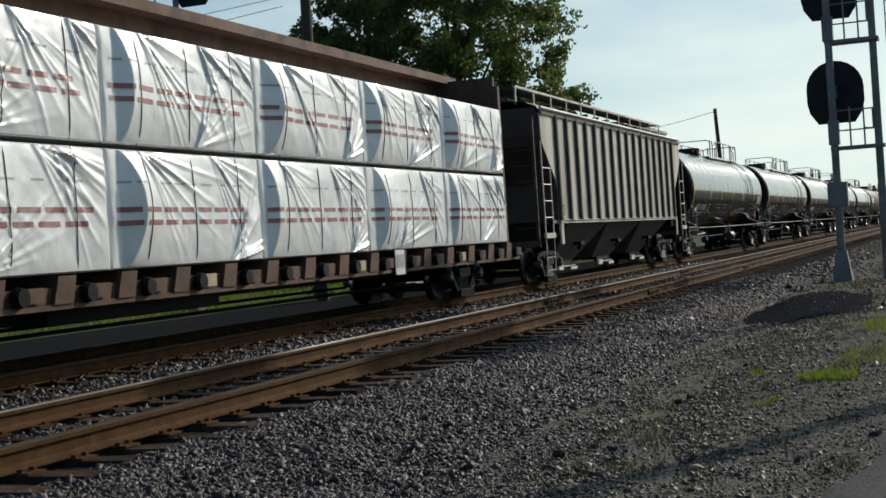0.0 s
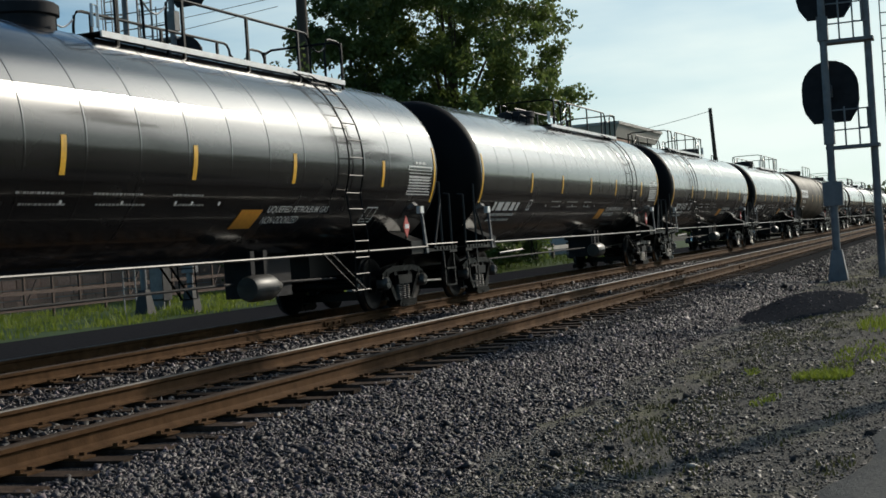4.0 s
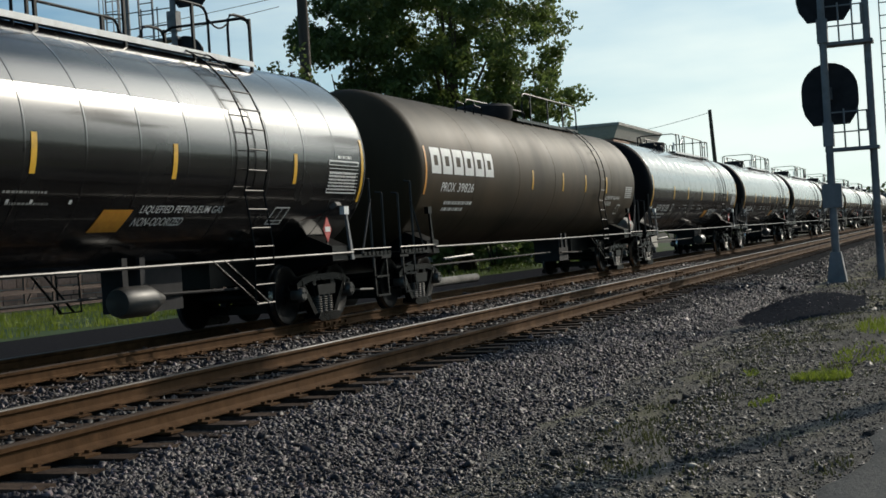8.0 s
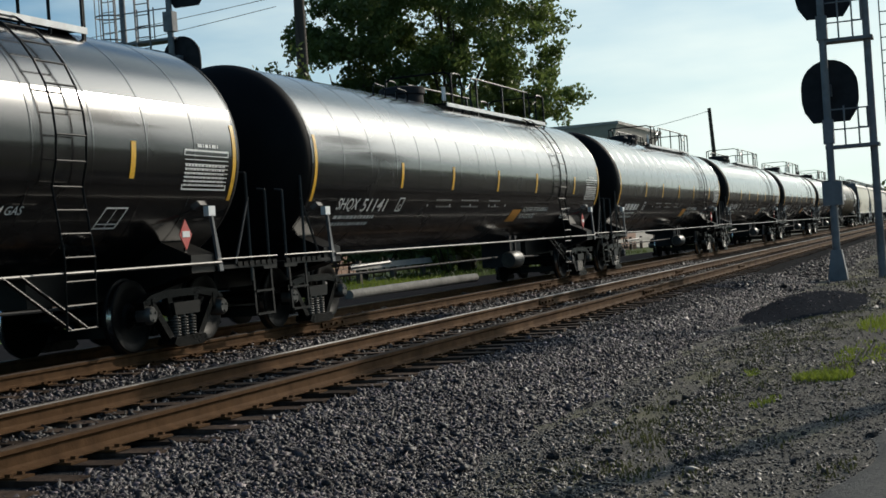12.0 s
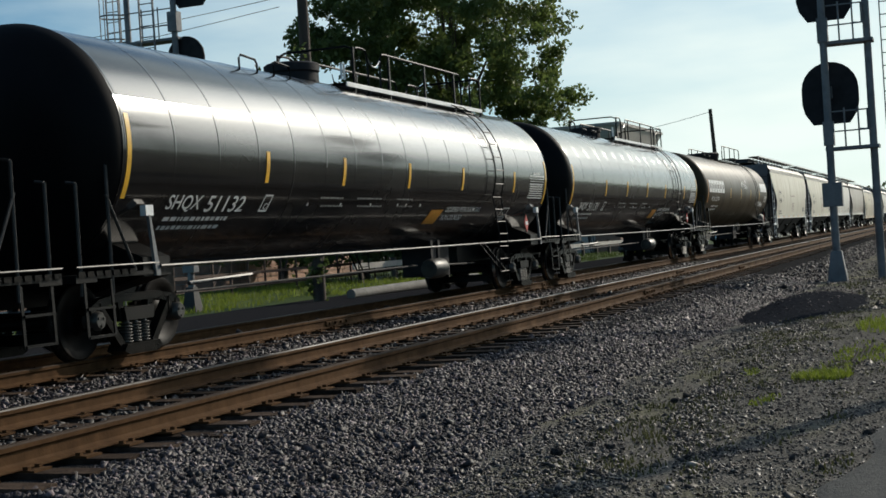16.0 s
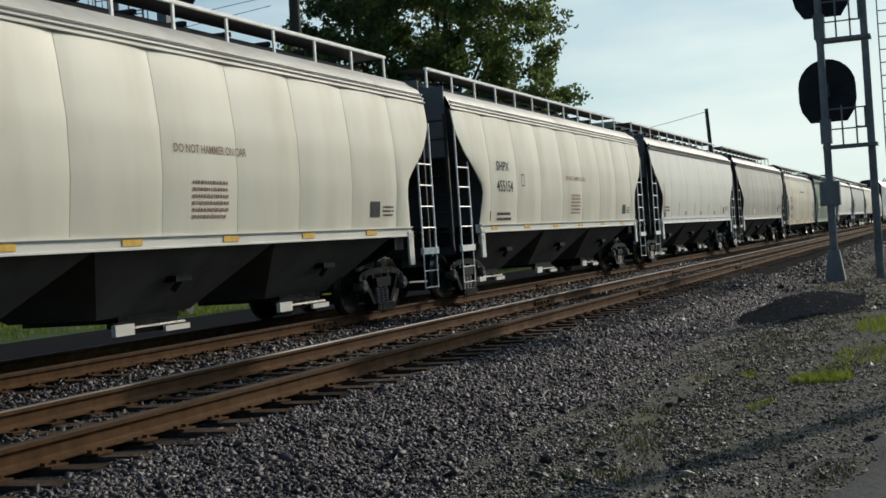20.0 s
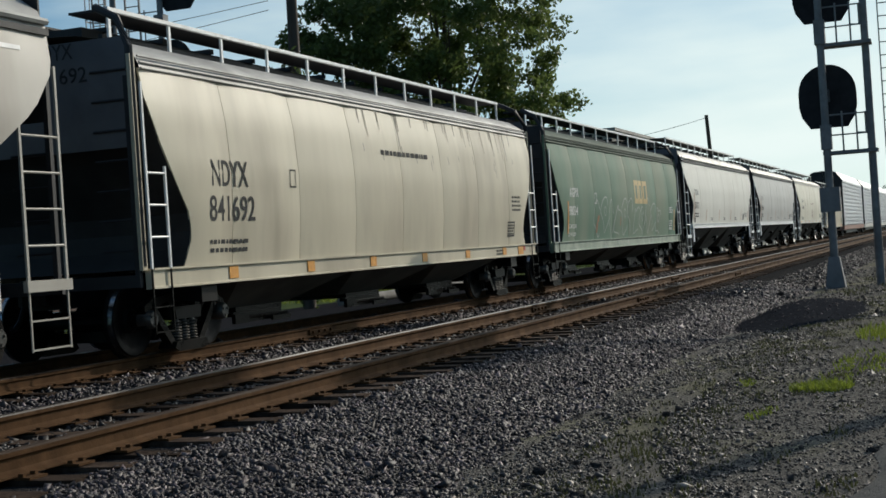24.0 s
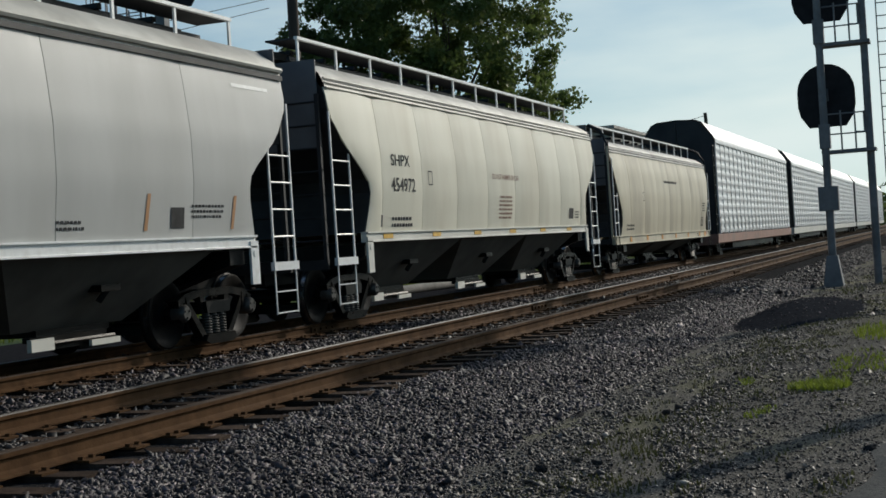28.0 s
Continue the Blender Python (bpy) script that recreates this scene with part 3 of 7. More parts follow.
def ring_shell(sections):
    """A skin through (along, extra radius) sections of the jacket."""
    g = Geo()
    for q in (0, 1):
        g.grid([[(x, y, TANK_Z + z) for y, z in jacket_ring(e)[q]] for x, e in sections])
    return g


def tank_base(car, mat, jacketed):
    R, Z, L = TANK_R, TANK_Z, TANK_L
    x0 = -0.22 if jacketed else 0.0
    head = M_HEAD if jacketed else mat
    if jacketed:
        part("tank_shell", ring_shell([(x0, 0.0)] + [(x0 + (L - x0) * k / 16, 0.0) for k in range(1, 16)] + [(L, 0.0)]), mat, car, smooth=True)
    else:
        part("tank_shell", Geo().lathe([(0, R), (0.04, R + 0.004), (L - 0.04, R + 0.004), (L, R)], 72, c=(0, 0, Z), close=False), mat, car, smooth=True)
    dome = [(-0.60 * math.sin(a), R * math.cos(a)) for a in [math.pi / 2 * k / 10 for k in range(10)]] + [(-0.60, 0.02)]
    part("tank_head", Geo().lathe([(x0 + a, r) for a, r in dome], 72, c=(0, 0, Z)), head, car, smooth=True)
    part("tank_head", Geo().lathe([(L - a, r) for a, r in dome], 72, c=(0, 0, Z)), head, car, smooth=True)
    if jacketed:
        band = ring_shell([(-0.026, -0.002), (-0.016, 0.0025), (0.016, 0.0025), (0.026, -0.002)]).mesh("jacket_band", mat, True)
        for k in range(17):
            part("jacket_band", band, None, car, at=(x0 + 0.05 + 1.103 * k, 0, 0))
    else:
        for x in (2.9, 5.9, 8.8, 11.7, 14.6):
            r = R + 0.004
            part("weld_seam", Geo().lathe([(-0.012, r - 0.001), (0, r + 0.004), (0.012, r - 0.001)], 64, c=(x, 0, Z), close=False), mat, car, smooth=True)


def tank_gear(car, bright, rail_mat, lad_x=13.36, plain=False, flip=False):
    """Underframe, end platforms, rails, ladder, top platform and fittings; flip turns the top works end for end."""
    tx = (lambda x: 18.78 - x) if flip else (lambda x: x)
    L = TANK_L
    for x, w in ((0.545, -1), (16.64, 1)):
        truck(car, x)
        g = Geo()
        g.box(*sorted((x - w * 2.2, x + w * 1.75)), -0.28, 0.28, 0.84, 1.22)
        part("draft_sill", g, M_BLACK, car)
        g = Geo()
        g.prism([(-1.40, 1.12), (-1.40, 1.35), (-0.95, 1.55), (0, 1.30), (0.95, 1.55), (1.40, 1.35), (1.40, 1.12), (0.5, 0.90), (-0.5, 0.90)], "x", x - 0.3, x + 0.3)
        part("saddle", g, M_BLACK, car)
    coupler(car, -1.2, -1)
    coupler(car, L + 1.2, 1)
    for s in (-1, 1):
        g = Geo().tube([(0.55, s * 1.45, 1.235), (9, s * 1.45, 1.225), (L - 0.5, s * 1.45, 1.235)], 0.020, 8)
        part("side_rail", g, M_PIPE if s < 0 else M_DISC, car, smooth=True)
    for w, x0 in ((-1, 0.0), (1, L)):
        # end platform with a bright grating edge
        g = Geo()
        a, b = sorted((x0 + w * 1.15, x0 - w * 0.55))
        g.box(a, b, -1.42, -0.45, 1.14, 1.19)
        g.box(a, b, 0.45, 1.42, 1.14, 1.19)
        g.box(*sorted((x0 + w * 1.15, x0 + w * 0.75)), -1.42, 1.42, 1.10, 1.16)
        part("end_platform", g, M_BLACK, car)
        g = Geo()
        for k in range(7):
            xa = x0 + w * (1.12 - 0.17 * k)
            g.box(*sorted((xa, xa - w * 0.12)), -1.44, -1.41, 1.165, 1.225)
        part("grating_edge", g, M_TRUCK, car)
        part("platform_rod", Geo().tube([(a, -1.43, 1.275), (b, -1.43, 1.275)], 0.013, 6), M_PIPE, car)
        for s in (-1, 1):
            for off, h, y in ((0.42, 2.44, 1.40), (1.0, 2.22, 1.38)):
                g = Geo().tube([(x0 + w * off, s * y, 0.95), (x0 + w * off, s * y, h)], 0.022, 6)
                g.tube([(x0 + w * off, s * y, h), (x0 + w * (off - 0.0), s * (y - 0.12), h + 0.02)], 0.018, 6)
                part("grab_post", g, M_PIPE, car)
            g = Geo().tube([(x0 + w * 0.45, s * 1.40, 2.1), (x0 - w * 0.05, s * 1.42, 1.2)], 0.02, 6)
            part("brace", g, M_PIPE, car)
            # sill step
            g = Geo()
            for xa in (0.45, 0.98):
                g.bar((x0 + w * xa, s * 1.40, 1.12), (x0 + w * xa, s * 1.42, 0.46), 0.045, 0.02)
            for z in (0.48, 0.80):
                g.bar((x0 + w * 0.45, s * 1.42, z), (x0 + w * 0.98, s * 1.42, z), 0.05, 0.03)
            part("sill_step", g, M_BLACK, car)
            # gusset plate; on black tanks its square top is white for a sun glint
            xt, xb = (x0 - w * 0.40, x0 - w * 0.52) if w < 0 else (x0 - w * 0.62, x0 - w * 0.46)
            g = Geo()
            g.prism([(xt - 0.022, 1.86), (xt + 0.022, 1.86), (xb + 0.05, 1.12), (xb - 0.05, 1.12)], "y", s * 1.42 - 0.02, s * 1.42 + 0.02)
            part("gusset_cap", Geo().box(xt - 0.085, xt + 0.085, s * 1.40 - 0.04, s * 1.40 + 0.04, 1.85, 1.98), bright, part("bolster_gusset", g, M_MAST if bright is M_WHITE else bright, car))
    # brake gear
    g = Geo().lathe([(11.15, 0.05), (11.18, 0.17), (11.28, 0.20), (11.80, 0.20), (11.95, 0.15), (12.2, 0.06)], 18, c=(0, -0.85, 0.80))
    if not plain:
        part("brake_cylinder", g, M_PIPE, car, smooth=True)
    g = Geo()
    g.bar((11.35, -0.85, 0.98), (11.35, -0.85, 1.35), 0.12, 0.05).bar((11.75, -0.85, 0.98), (11.75, -0.85, 1.35), 0.12, 0.05)
    g.tube([(2.4, -0.5, 0.85), (11.2, -0.6, 0.88)], 0.022, 6).tube([(12.2, -0.6, 0.85), (15.2, -0.4, 0.8)], 0.022, 6)
    g.box(12.4, 13.3, -0.5, 0.2, 0.62, 1.25)
    part("brake_rigging", g, M_DISC, car)
    g = Geo().tube([(1.6, -1.2, 0.98), (3.3, -1.2, 1.02)], 0.03, 6)
    part("brake_rod", g, M_PIPE, car)
    # side ladders over the flank
    for s in (-1, 1):
        g = Geo()
        rr = TANK_R + 0.10
        path = [(s * 1.60, 0.62), (s * 1.63, 1.4)] + [(s * rr * math.cos(radians(d)), TANK_Z + rr * math.sin(radians(d))) for d in range(-20, 71, 10)]
        lm = M_BLACK if rail_mat is not M_TRUCK else M_TRUCK
        lad = part("ladder", Geo().tube([(lad_x, y, z) for y, z in path], 0.014, 6), lm, car)
        part("stile", Geo().tube([(lad_x + 0.55, y, z) for y, z in path], 0.014, 6), lm, lad)
        for (y0, z0), (y1, z1) in zip(path, path[1:]):
            k = max(1, round(((y1 - y0) ** 2 + (z1 - z0) ** 2) ** 0.5 / 0.30))
            for i in range(k):
                f = i / k
                rung(lad, lad_x, lad_x + 0.55, y0 + f * (y1 - y0), z0 + f * (z1 - z0), lm, 0.012)
        for x in (lad_x, lad_x + 0.3):
            part("ladder_brace", Geo().tube([(x - 0.85, s * 1.45, 1.24), (x + 0.05, s * 1.60, 0.63)], 0.019, 6), M_TRUCK, lad)
    # protective housing and top platform
    hx, begin, end = (8.15, 8.45, 14.15) if plain else (7.45, 8.05, 15.35)
    prof = [(4.05, 0.55), (4.20, 0.70), (4.46, 0.75), (4.52, 0.68), (4.53, 0.02)] if plain else [(4.02, 0.44), (4.36, 0.44), (4.38, 0.48), (4.50, 0.48), (4.53, 0.44), (4.54, 0.02)]
    part("valve_housing", Geo().lathe(prof, 24, c=(tx(hx), 0, 0), axis="z"), M_DISC, car, smooth=True)
    runs = ((9.0, 14.1),) if plain else ((8.42, 9.05), (9.62, 14.05), (14.62, 15.30))
    posts = (9.7, 11.25, 12.7) if plain else (8.42, 10.05, 11.9, 13.62, 15.30)
    top = 4.84 if plain else 4.86
    for s in (-1, 1):
        g = Geo().box(*sorted((tx(begin), tx(end))), s * 0.62 - 0.12, s * 0.62 + 0.12, 4.17, 4.20)
        part("walkway", g, M_BLACK, car)
        # toe board coloured white on black tanks for the sun glint along it
        g = Geo().box(*sorted((tx(begin), tx(end))), s * 0.75 - 0.012, s * 0.75 + 0.012, 4.13, 4.20 if plain else 4.21)
        part("toe_board", g, bright, car)
        y = s * 0.74
        for a, b in runs:
            a, b = sorted((tx(a), tx(b)))
            g = Geo().tube([(a, y, 4.02), (a, y, 4.62), (a + 0.03, y, top - 0.09), (a + 0.10, y, top - 0.02), (a + 0.2, y, top), (b - 0.2, y, top), (b - 0.10, y, top - 0.02), (b - 0.03, y, top - 0.09), (b, y, 4.62), (b, y, 4.02)], 0.022, 6)
            part("handrail", g, M_BLACK, car, smooth=True)
        for x in posts:
            g = Geo().bar((tx(x), y, 3.98), (tx(x), y, top), 0.05, 0.035)
            g.box(tx(x) - 0.05, tx(x) + 0.05, y - 0.05, y + 0.05, 3.98, 4.03)
            part("handrail_post", g, M_BLACK, car)
        if not plain:
            # slack chain over the gap in the rail
            a, b = sorted((tx(9.05), tx(9.62)))
            g = Geo().tube([(a + (b - a) * k / 6, y, 4.72 - 0.14 * math.sin(math.pi * k / 6)) for k in range(7)], 0.014, 5)
            part("gap_chain", g, M_GALV, car)
            a, b = sorted((tx(14.05), tx(14.62)))
            g = Geo().tube([(a + (b - a) * k / 6, y, 4.70 - 0.10 * math.sin(math.pi * k / 6)) for k in range(7)], 0.014, 5)
            part("gap_chain", g, M_TRUCK, car)
    if not plain:
        # cross rail of the end hoop and the white grab beside the housing
        for x in (tx(15.30), tx(8.42)):
            part("end_rail", Geo().tube([(x, -0.74, top - 0.04), (x, -0.6, top + 0.02), (x, 0.6, top + 0.02), (x, 0.74, top - 0.04)], 0.022, 6), M_BLACK, car)
        x = tx(7.98)
        part("housing_grab", Geo().tube([(x - 0.06, -0.72, 4.24), (x - 0.06, -0.72, 4.52), (x + 0.06, -0.72, 4.52), (x + 0.06, -0.72, 4.24)], 0.022, 6), M_WHITE, car)
    g = Geo()
    g.box(*sorted((tx(begin), tx(begin + 0.25))), -0.62, 0.62, 4.17, 4.20).box(*sorted((tx(end), tx(end - 0.3))), -0.62, 0.62, 4.17, 4.20)
    part("cross_walk", g, M_BLACK, car)
    for x in (4.24, 5.35):
        a = tx(x + 0.56) if flip else x
        g = Geo().tube([(a, -0.72, 4.02), (a, -0.72, 4.24), (a + 0.06, -0.72, 4.29), (a + 0.50, -0.72, 4.26), (a + 0.56, -0.72, 4.20), (a + 0.56, -0.72, 4.02)], 0.018, 6)
        part("lifting_hoop", g, M_TRUCK, car)


def lpg_tank(flip=False):
    car = thing("tank_car", "glossy black jacketed liquefied gas tank car with yellow reflectors", "tank car", "tank cars of the train")
    tank_base(car, M_TANK, True)
    tank_gear(car, M_WHITE, M_GALV, 3.40 if flip else 13.36, flip=flip)
    for x in (3.36, 5.97, 8.76, 11.59, 14.93):
        part("reflector_strip", wrap(rect(0.10, 0.44, n=5), x, -16.4), M_YELLOW, car, "yellow reflective strip")
    for x in (-0.14, TANK_L - 0.14):
        part("rim_reflector", wrap(rect(0.09, 1.02, n=12), x, -26), M_YELLOW, car, "yellow reflective strip along the tank rim")
    part("warning_panel", wrap(rect(0.62, 0.32, 0.35, 4), 10.22, -43.5), M_ORANGE, car, "orange slanted panel")
    part("lettering", wrap(letters("LIQUEFIED PETROLEUM GAS", 2.0, 0.125, 0.2), 11.1, -34.0), M_LETTER, car, "white lettering")
    part("lettering", wrap(letters("NON-ODORIZED", 1.15, 0.125, 0.2), 11.05, -40.4), M_LETTER, car, "white lettering")
    # ruled test table with its rows of small entries
    part("table_frame", wrap(outline(1.12, 0.52, 0.022), 16.13, -21), M_LETTER, car, "white ruled test table")
    for q in range(9):
        part("table_rule", wrap(rect(1.10, 0.010), 16.14, -21 + math.degrees((0.055 * (q + 1)) / TANK_R)), M_LETTER, car)
    part("data_block", wrap(lines_of(1.05, 0.30, 6, 0.55, 0, 5), 16.16, -19), M_LETTER, car, "block of small white stencil lines")
    part("data_block", wrap(lines_of(0.55, 0.05, 1, 0.9, 0, 15), 16.45, -0.4), M_LETTER, car)
    part("stencil_frame", wrap(outline(0.46, 0.30, 0.022, 0.3), 14.55, -41), M_LETTER, car)
    part("table_rule", wrap(rect(0.44, 0.014), 14.60, -38.6), M_LETTER, car)
    part("table_rule", wrap(rect(0.014, 0.26, 0.3), 14.78, -40.5), M_LETTER, car)
    part("stencil_frame", wrap(outline(0.24, 0.26, 0.025, 0.25), 3.42, -32.5), M_LETTER, car)
    part("stencil_mark", wrap(letters("C", 0.09, 0.10, 0.2), 3.52, -31.3), M_LETTER, car)
    part("weight_line", wrap(lines_of(1.75, 0.075, 1, 0.8, 0.2, 2), 1.0, -37.6), M_LETTER, car)
    part("weight_line", wrap(lines_of(1.60, 0.075, 1, 0.8, 0.2, 3), 0.98, -42.6), M_LETTER, car)
    for x, w in ((5.3, 0.9), (6.7, 1.1), (8.4, 0.8)):
        part("stencil_line", wrap(lines_of(w, 0.035, 1, 0.8, 0.1, int(x * 3)), x, -24.5), M_DIMLETTER, car)
        part("stencil_line", wrap(lines_of(w, 0.035, 1, 0.8, 0.1, int(x * 5)), x + 0.1, -29.5), M_DIMLETTER, car)
    for x in (4.9, 6.1, 7.3, 8.5, 8.9, 9.6):
        part("stud", wrap(rect(0.05, 0.05), x, -29.0), M_LETTER, car)
    g = Geo().prism([(16.42, 1.42), (16.57, 1.62), (16.42, 1.82), (16.27, 1.62)], "y", -1.30, -1.285)
    part("placard", g, M_RED, car, "red and white diamond placard")
    g = Geo().box(16.33, 16.51, -1.308, -1.301, 1.585, 1.665)
    part("placard_sign", g, M_WHITE, car, "white number bar")
    g = Geo().bar((16.42, -1.28, 1.2), (16.42, -1.28, 1.45), 0.06, 0.02)
    part("placard_holder", g, M_BLACK, car)
    return car


def brown_tank(paint, label):
    car = thing("tank_car", label, "tank car", "tank cars of the train")
    tank_base(car, paint, False)
    tank_gear(car, M_TRUCK, M_TRUCK, 12.9, True)
    for x in ((6.85, 9.45, 11.65, 13.93) if paint is M_TANK_BROWN else (5.7, 8.69, 11.69, 14.6)):
        part("reflector_strip", wrap(rect(0.10, 0.44, n=5), x, -13), M_YELLOW, car, "yellow reflective strip")
    part("rim_reflector", wrap(rect(0.08, 0.9, n=8), 0.06, -20), M_ORANGE, car)
    # the maker's mark as plain blocks
    x = 0.38
    for k, w in enumerate((0.50, 0.52, 0.54, 0.52, 0.54, 0.52)):
        s = wrap(outline(w, 0.49, 0.150, 0.0), x, -5.0)
        part("mark_block", s, M_LETTER, car, "white block of a painted mark")
        x += w + 0.10
    part("weight_line", wrap(lines_of(1.6, 0.085, 1, 0.8, 0.2, 7), 1.3, -27), M_LETTER, car)
    part("weight_line", wrap(lines_of(1.2, 0.085, 1, 0.8, 0.2, 8), 1.3, -32), M_LETTER, car)
    part("data_block", wrap(lines_of(0.9, 0.34, 6, 0.6, 0, 9), 16.3, -17), M_LETTER, car)
    part("lettering", wrap(letters("LIQUEFIED PETROLEUM GAS", 1.75, 0.11, 0.1), 13.95, -20), M_LETTER, car)
    part("lettering", wrap(letters("NOT-ODORIZED", 0.85, 0.11, 0.1), 13.95, -26), M_LETTER, car)
    part("stencil_frame", wrap(outline(0.36, 0.30, 0.03, 0.2), 15.6, -36), M_LETTER, car)
    g = Geo().lathe([(17.55, 0.03), (17.6, 0.24), (17.7, 0.27), (18.2, 0.27), (18.3, 0.24), (18.35, 0.03)], 18, c=(0, -1.0, 1.46))
    part("air_reservoir", g, M_CONC, car, "pale cylindrical reservoir on the end platform", smooth=True)
    g = Geo().prism([(17.42, 1.28), (17.58, 1.56), (17.42, 1.84), (17.26, 1.56)], "y", -1.34, -1.325)
    part("placard", g, M_RED, car, "red and white diamond placard")
    part("placard_sign", Geo().box(17.32, 17.52, -1.352, -1.345, 1.52, 1.61), M_WHITE, car, "white number bar")
    return car


# ---- covered hoppers ----
def mix(pts, z):
    """Reads a broken line of (height, value) at z."""
    if z >= pts[0][0]:
        return pts[0][1]
    for (z0, v0), (z1, v1) in zip(pts, pts[1:]):
        if z >= z1:
            return v1 + (v0 - v1) * (z - z1) / (z0 - z1)
    return pts[-1][1]


ROUND = dict(L=16.85, eave=3.88, sill=(1.44, 1.60), flank=[(3.9, 1.50), (3.5, 1.56), (2.9, 1.62), (2.3, 1.62), (1.8, 1.57), (1.3, 1.52)],
             end=[(4.5, 0.0), (3.45, 0.05), (3.0, 0.45), (2.45, 1.30), (2.2, 1.38), (1.6, 1.20)], seams=9, bays=(4.0, 8.4, 12.8), trucks=1.55, corr=True, arch=False, peak=4.46, puff=0.026)
SMOOTH = dict(ROUND, corr=False, L=17.1, seams=6, puff=0.009)
DEEP = dict(L=16.15, eave=3.68, sill=(1.02, 1.26), flank=[(3.7, 1.46), (3.2, 1.55), (2.5, 1.60), (1.9, 1.58), (1.3, 1.52)],
            end=[(4.5, 0.15), (3.3, 0.12), (2.75, 0.35), (2.4, 0.55), (1.9, 0.93), (1.56, 0.97), (1.26, 0.80)], seams=8, bays=(4.2, 8.05, 11.9), trucks=1.5, corr=True, arch=True, peak=4.20, puff=0.022)
RIBBED = dict(L=17.1, eave=4.18, sill=(1.58, 1.66), flank=[(4.3, 1.52), (1.3, 1.52)], end=[(4.6, 0.2), (3.5, 0.25), (2.5, 1.38), (1.66, 1.40)], seams=0,
              bays=(4.4, 8.5, 12.6), trucks=1.75, corr=False, arch=False, peak=4.55, puff=0.0)


RIBSTEP = 0.93


def covered_hopper(label, mat, sill_mat, d, end_mat, roof_mat, ribs=False, ladder_mat=None, reflector=None, panel_mat=None):
    car = thing("covered_hopper", label, "hopper car", "hopper cars of the train")
    L, eave, (s0, s1) = d["L"], d["eave"], d["sill"]
    ladder_mat = ladder_mat or M_WHITE
    zs = [s1 + (eave - s1) * k / 14 for k in range(15)]
    edge = lambda z, x: min(max(x, mix(d["end"], z)), L - mix(d["end"], z))
    # near flank, panel by panel, each a little pillowed between its seams
    n = max(1, d["seams"])
    xs = [L * k / n for k in range(n + 1)]
    for a, b in zip(xs, xs[1:]):
        rows = []
        for z in zs:
            y = -mix(d["flank"], z)
            a2, b2 = edge(z, a + 0.006), edge(z, b - 0.006)
            row = []
            for k in range(9):
                f = k / 8
                p = d["puff"] * max(0.0, math.sin(math.pi * f)) ** 0.6 if d["seams"] else 0.0
                row.append((a2 + (b2 - a2) * f, y - p, z))
            row = [(row[0][0], row[0][1] + 0.025, z)] + row + [(row[-1][0], row[-1][1] + 0.025, z)]
            rows.append(row)
        if max(r[-1][0] - r[0][0] for r in rows) > 0.1:
            part("side_panel", Geo().grid(rows), mat, car, smooth=True)
    g = Geo().grid([[(edge(z, L * k / 6), mix(d["flank"], z), z) for k in range(7)] for z in zs])
    part("far_side", g, mat, car, smooth=True)
    # end walls and slopes between the flanks, coloured darker than them
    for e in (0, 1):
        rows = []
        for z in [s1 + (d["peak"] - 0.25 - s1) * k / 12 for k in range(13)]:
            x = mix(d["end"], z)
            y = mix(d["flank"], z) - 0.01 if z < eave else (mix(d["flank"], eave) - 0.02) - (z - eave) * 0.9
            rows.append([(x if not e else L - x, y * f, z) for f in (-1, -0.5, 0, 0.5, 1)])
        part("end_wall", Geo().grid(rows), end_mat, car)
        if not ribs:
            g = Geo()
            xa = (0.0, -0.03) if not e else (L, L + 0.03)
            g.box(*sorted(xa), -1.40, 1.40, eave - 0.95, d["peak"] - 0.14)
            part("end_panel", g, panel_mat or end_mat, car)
    # roof with a rounded shoulder
    w = mix(d["flank"], eave) + 0.02
    h = d["peak"] - eave
    sec = [(-w, eave - 0.02), (-w + 0.02, eave + 0.10 * h), (-w + 0.10, eave + 0.40 * h), (-w + 0.36, eave + 0.72 * h), (-0.6, eave + 0.93 * h), (0, d["peak"])]
    sec = sec + [(-y, z) for y, z in reversed(sec[:-1])]
    x0 = mix(d["end"], eave) + 0.01
    g = Geo().grid([[(x, y, z) for y, z in sec] for x in (x0, L * 0.25, L * 0.5, L * 0.75, L - x0)])
    part("roof", g, roof_mat, car, smooth=True)
    if d["corr"]:
        for z, y in ((eave + 0.00, w + 0.012), (eave + 0.075, w - 0.008), (eave + 0.15, w - 0.03)):
            part("roof_rib", Geo().tube([(x0, -y, z), (L - x0, -y, z)], 0.015, 8), roof_mat, car, smooth=True)
    else:
        part("eave_strip", Geo().box(x0, L - x0, -w - 0.025, -w + 0.02, eave - 0.05, eave + 0.02), M_DARKEND, car)
        part("roof_rib", Geo().tube([(x0, -w, eave + 0.10), (L - x0, -w, eave + 0.10)], 0.04, 6), roof_mat, car, smooth=True)
    # running boards on stanchions, hatch trough between them
    rb = d["peak"] + 0.30
    for s in (-1, 1):
        g = Geo().box(0.35, L - 0.35, s * 0.92 - 0.03, s * 0.92 + 0.03, rb - 0.035, rb + 0.015)
        part("running_board_edge", g, ladder_mat if s < 0 else M_DARKEND, car)
        g = Geo().box(0.35, L - 0.35, *sorted((s * 0.38, s * 0.885)), rb - 0.03, rb)
        part("running_board", g, M_DARKEND, car)
        post = Geo().bar((0, 0, 0), (0, 0, 0.40), 0.055, 0.03).mesh("stanchion", ladder_mat if s < 0 else M_DARKEND)
        k = 0.4
        while k < L - 0.3:
            part("stanchion", post, None, car, at=(k, s * 0.92, rb - 0.43))
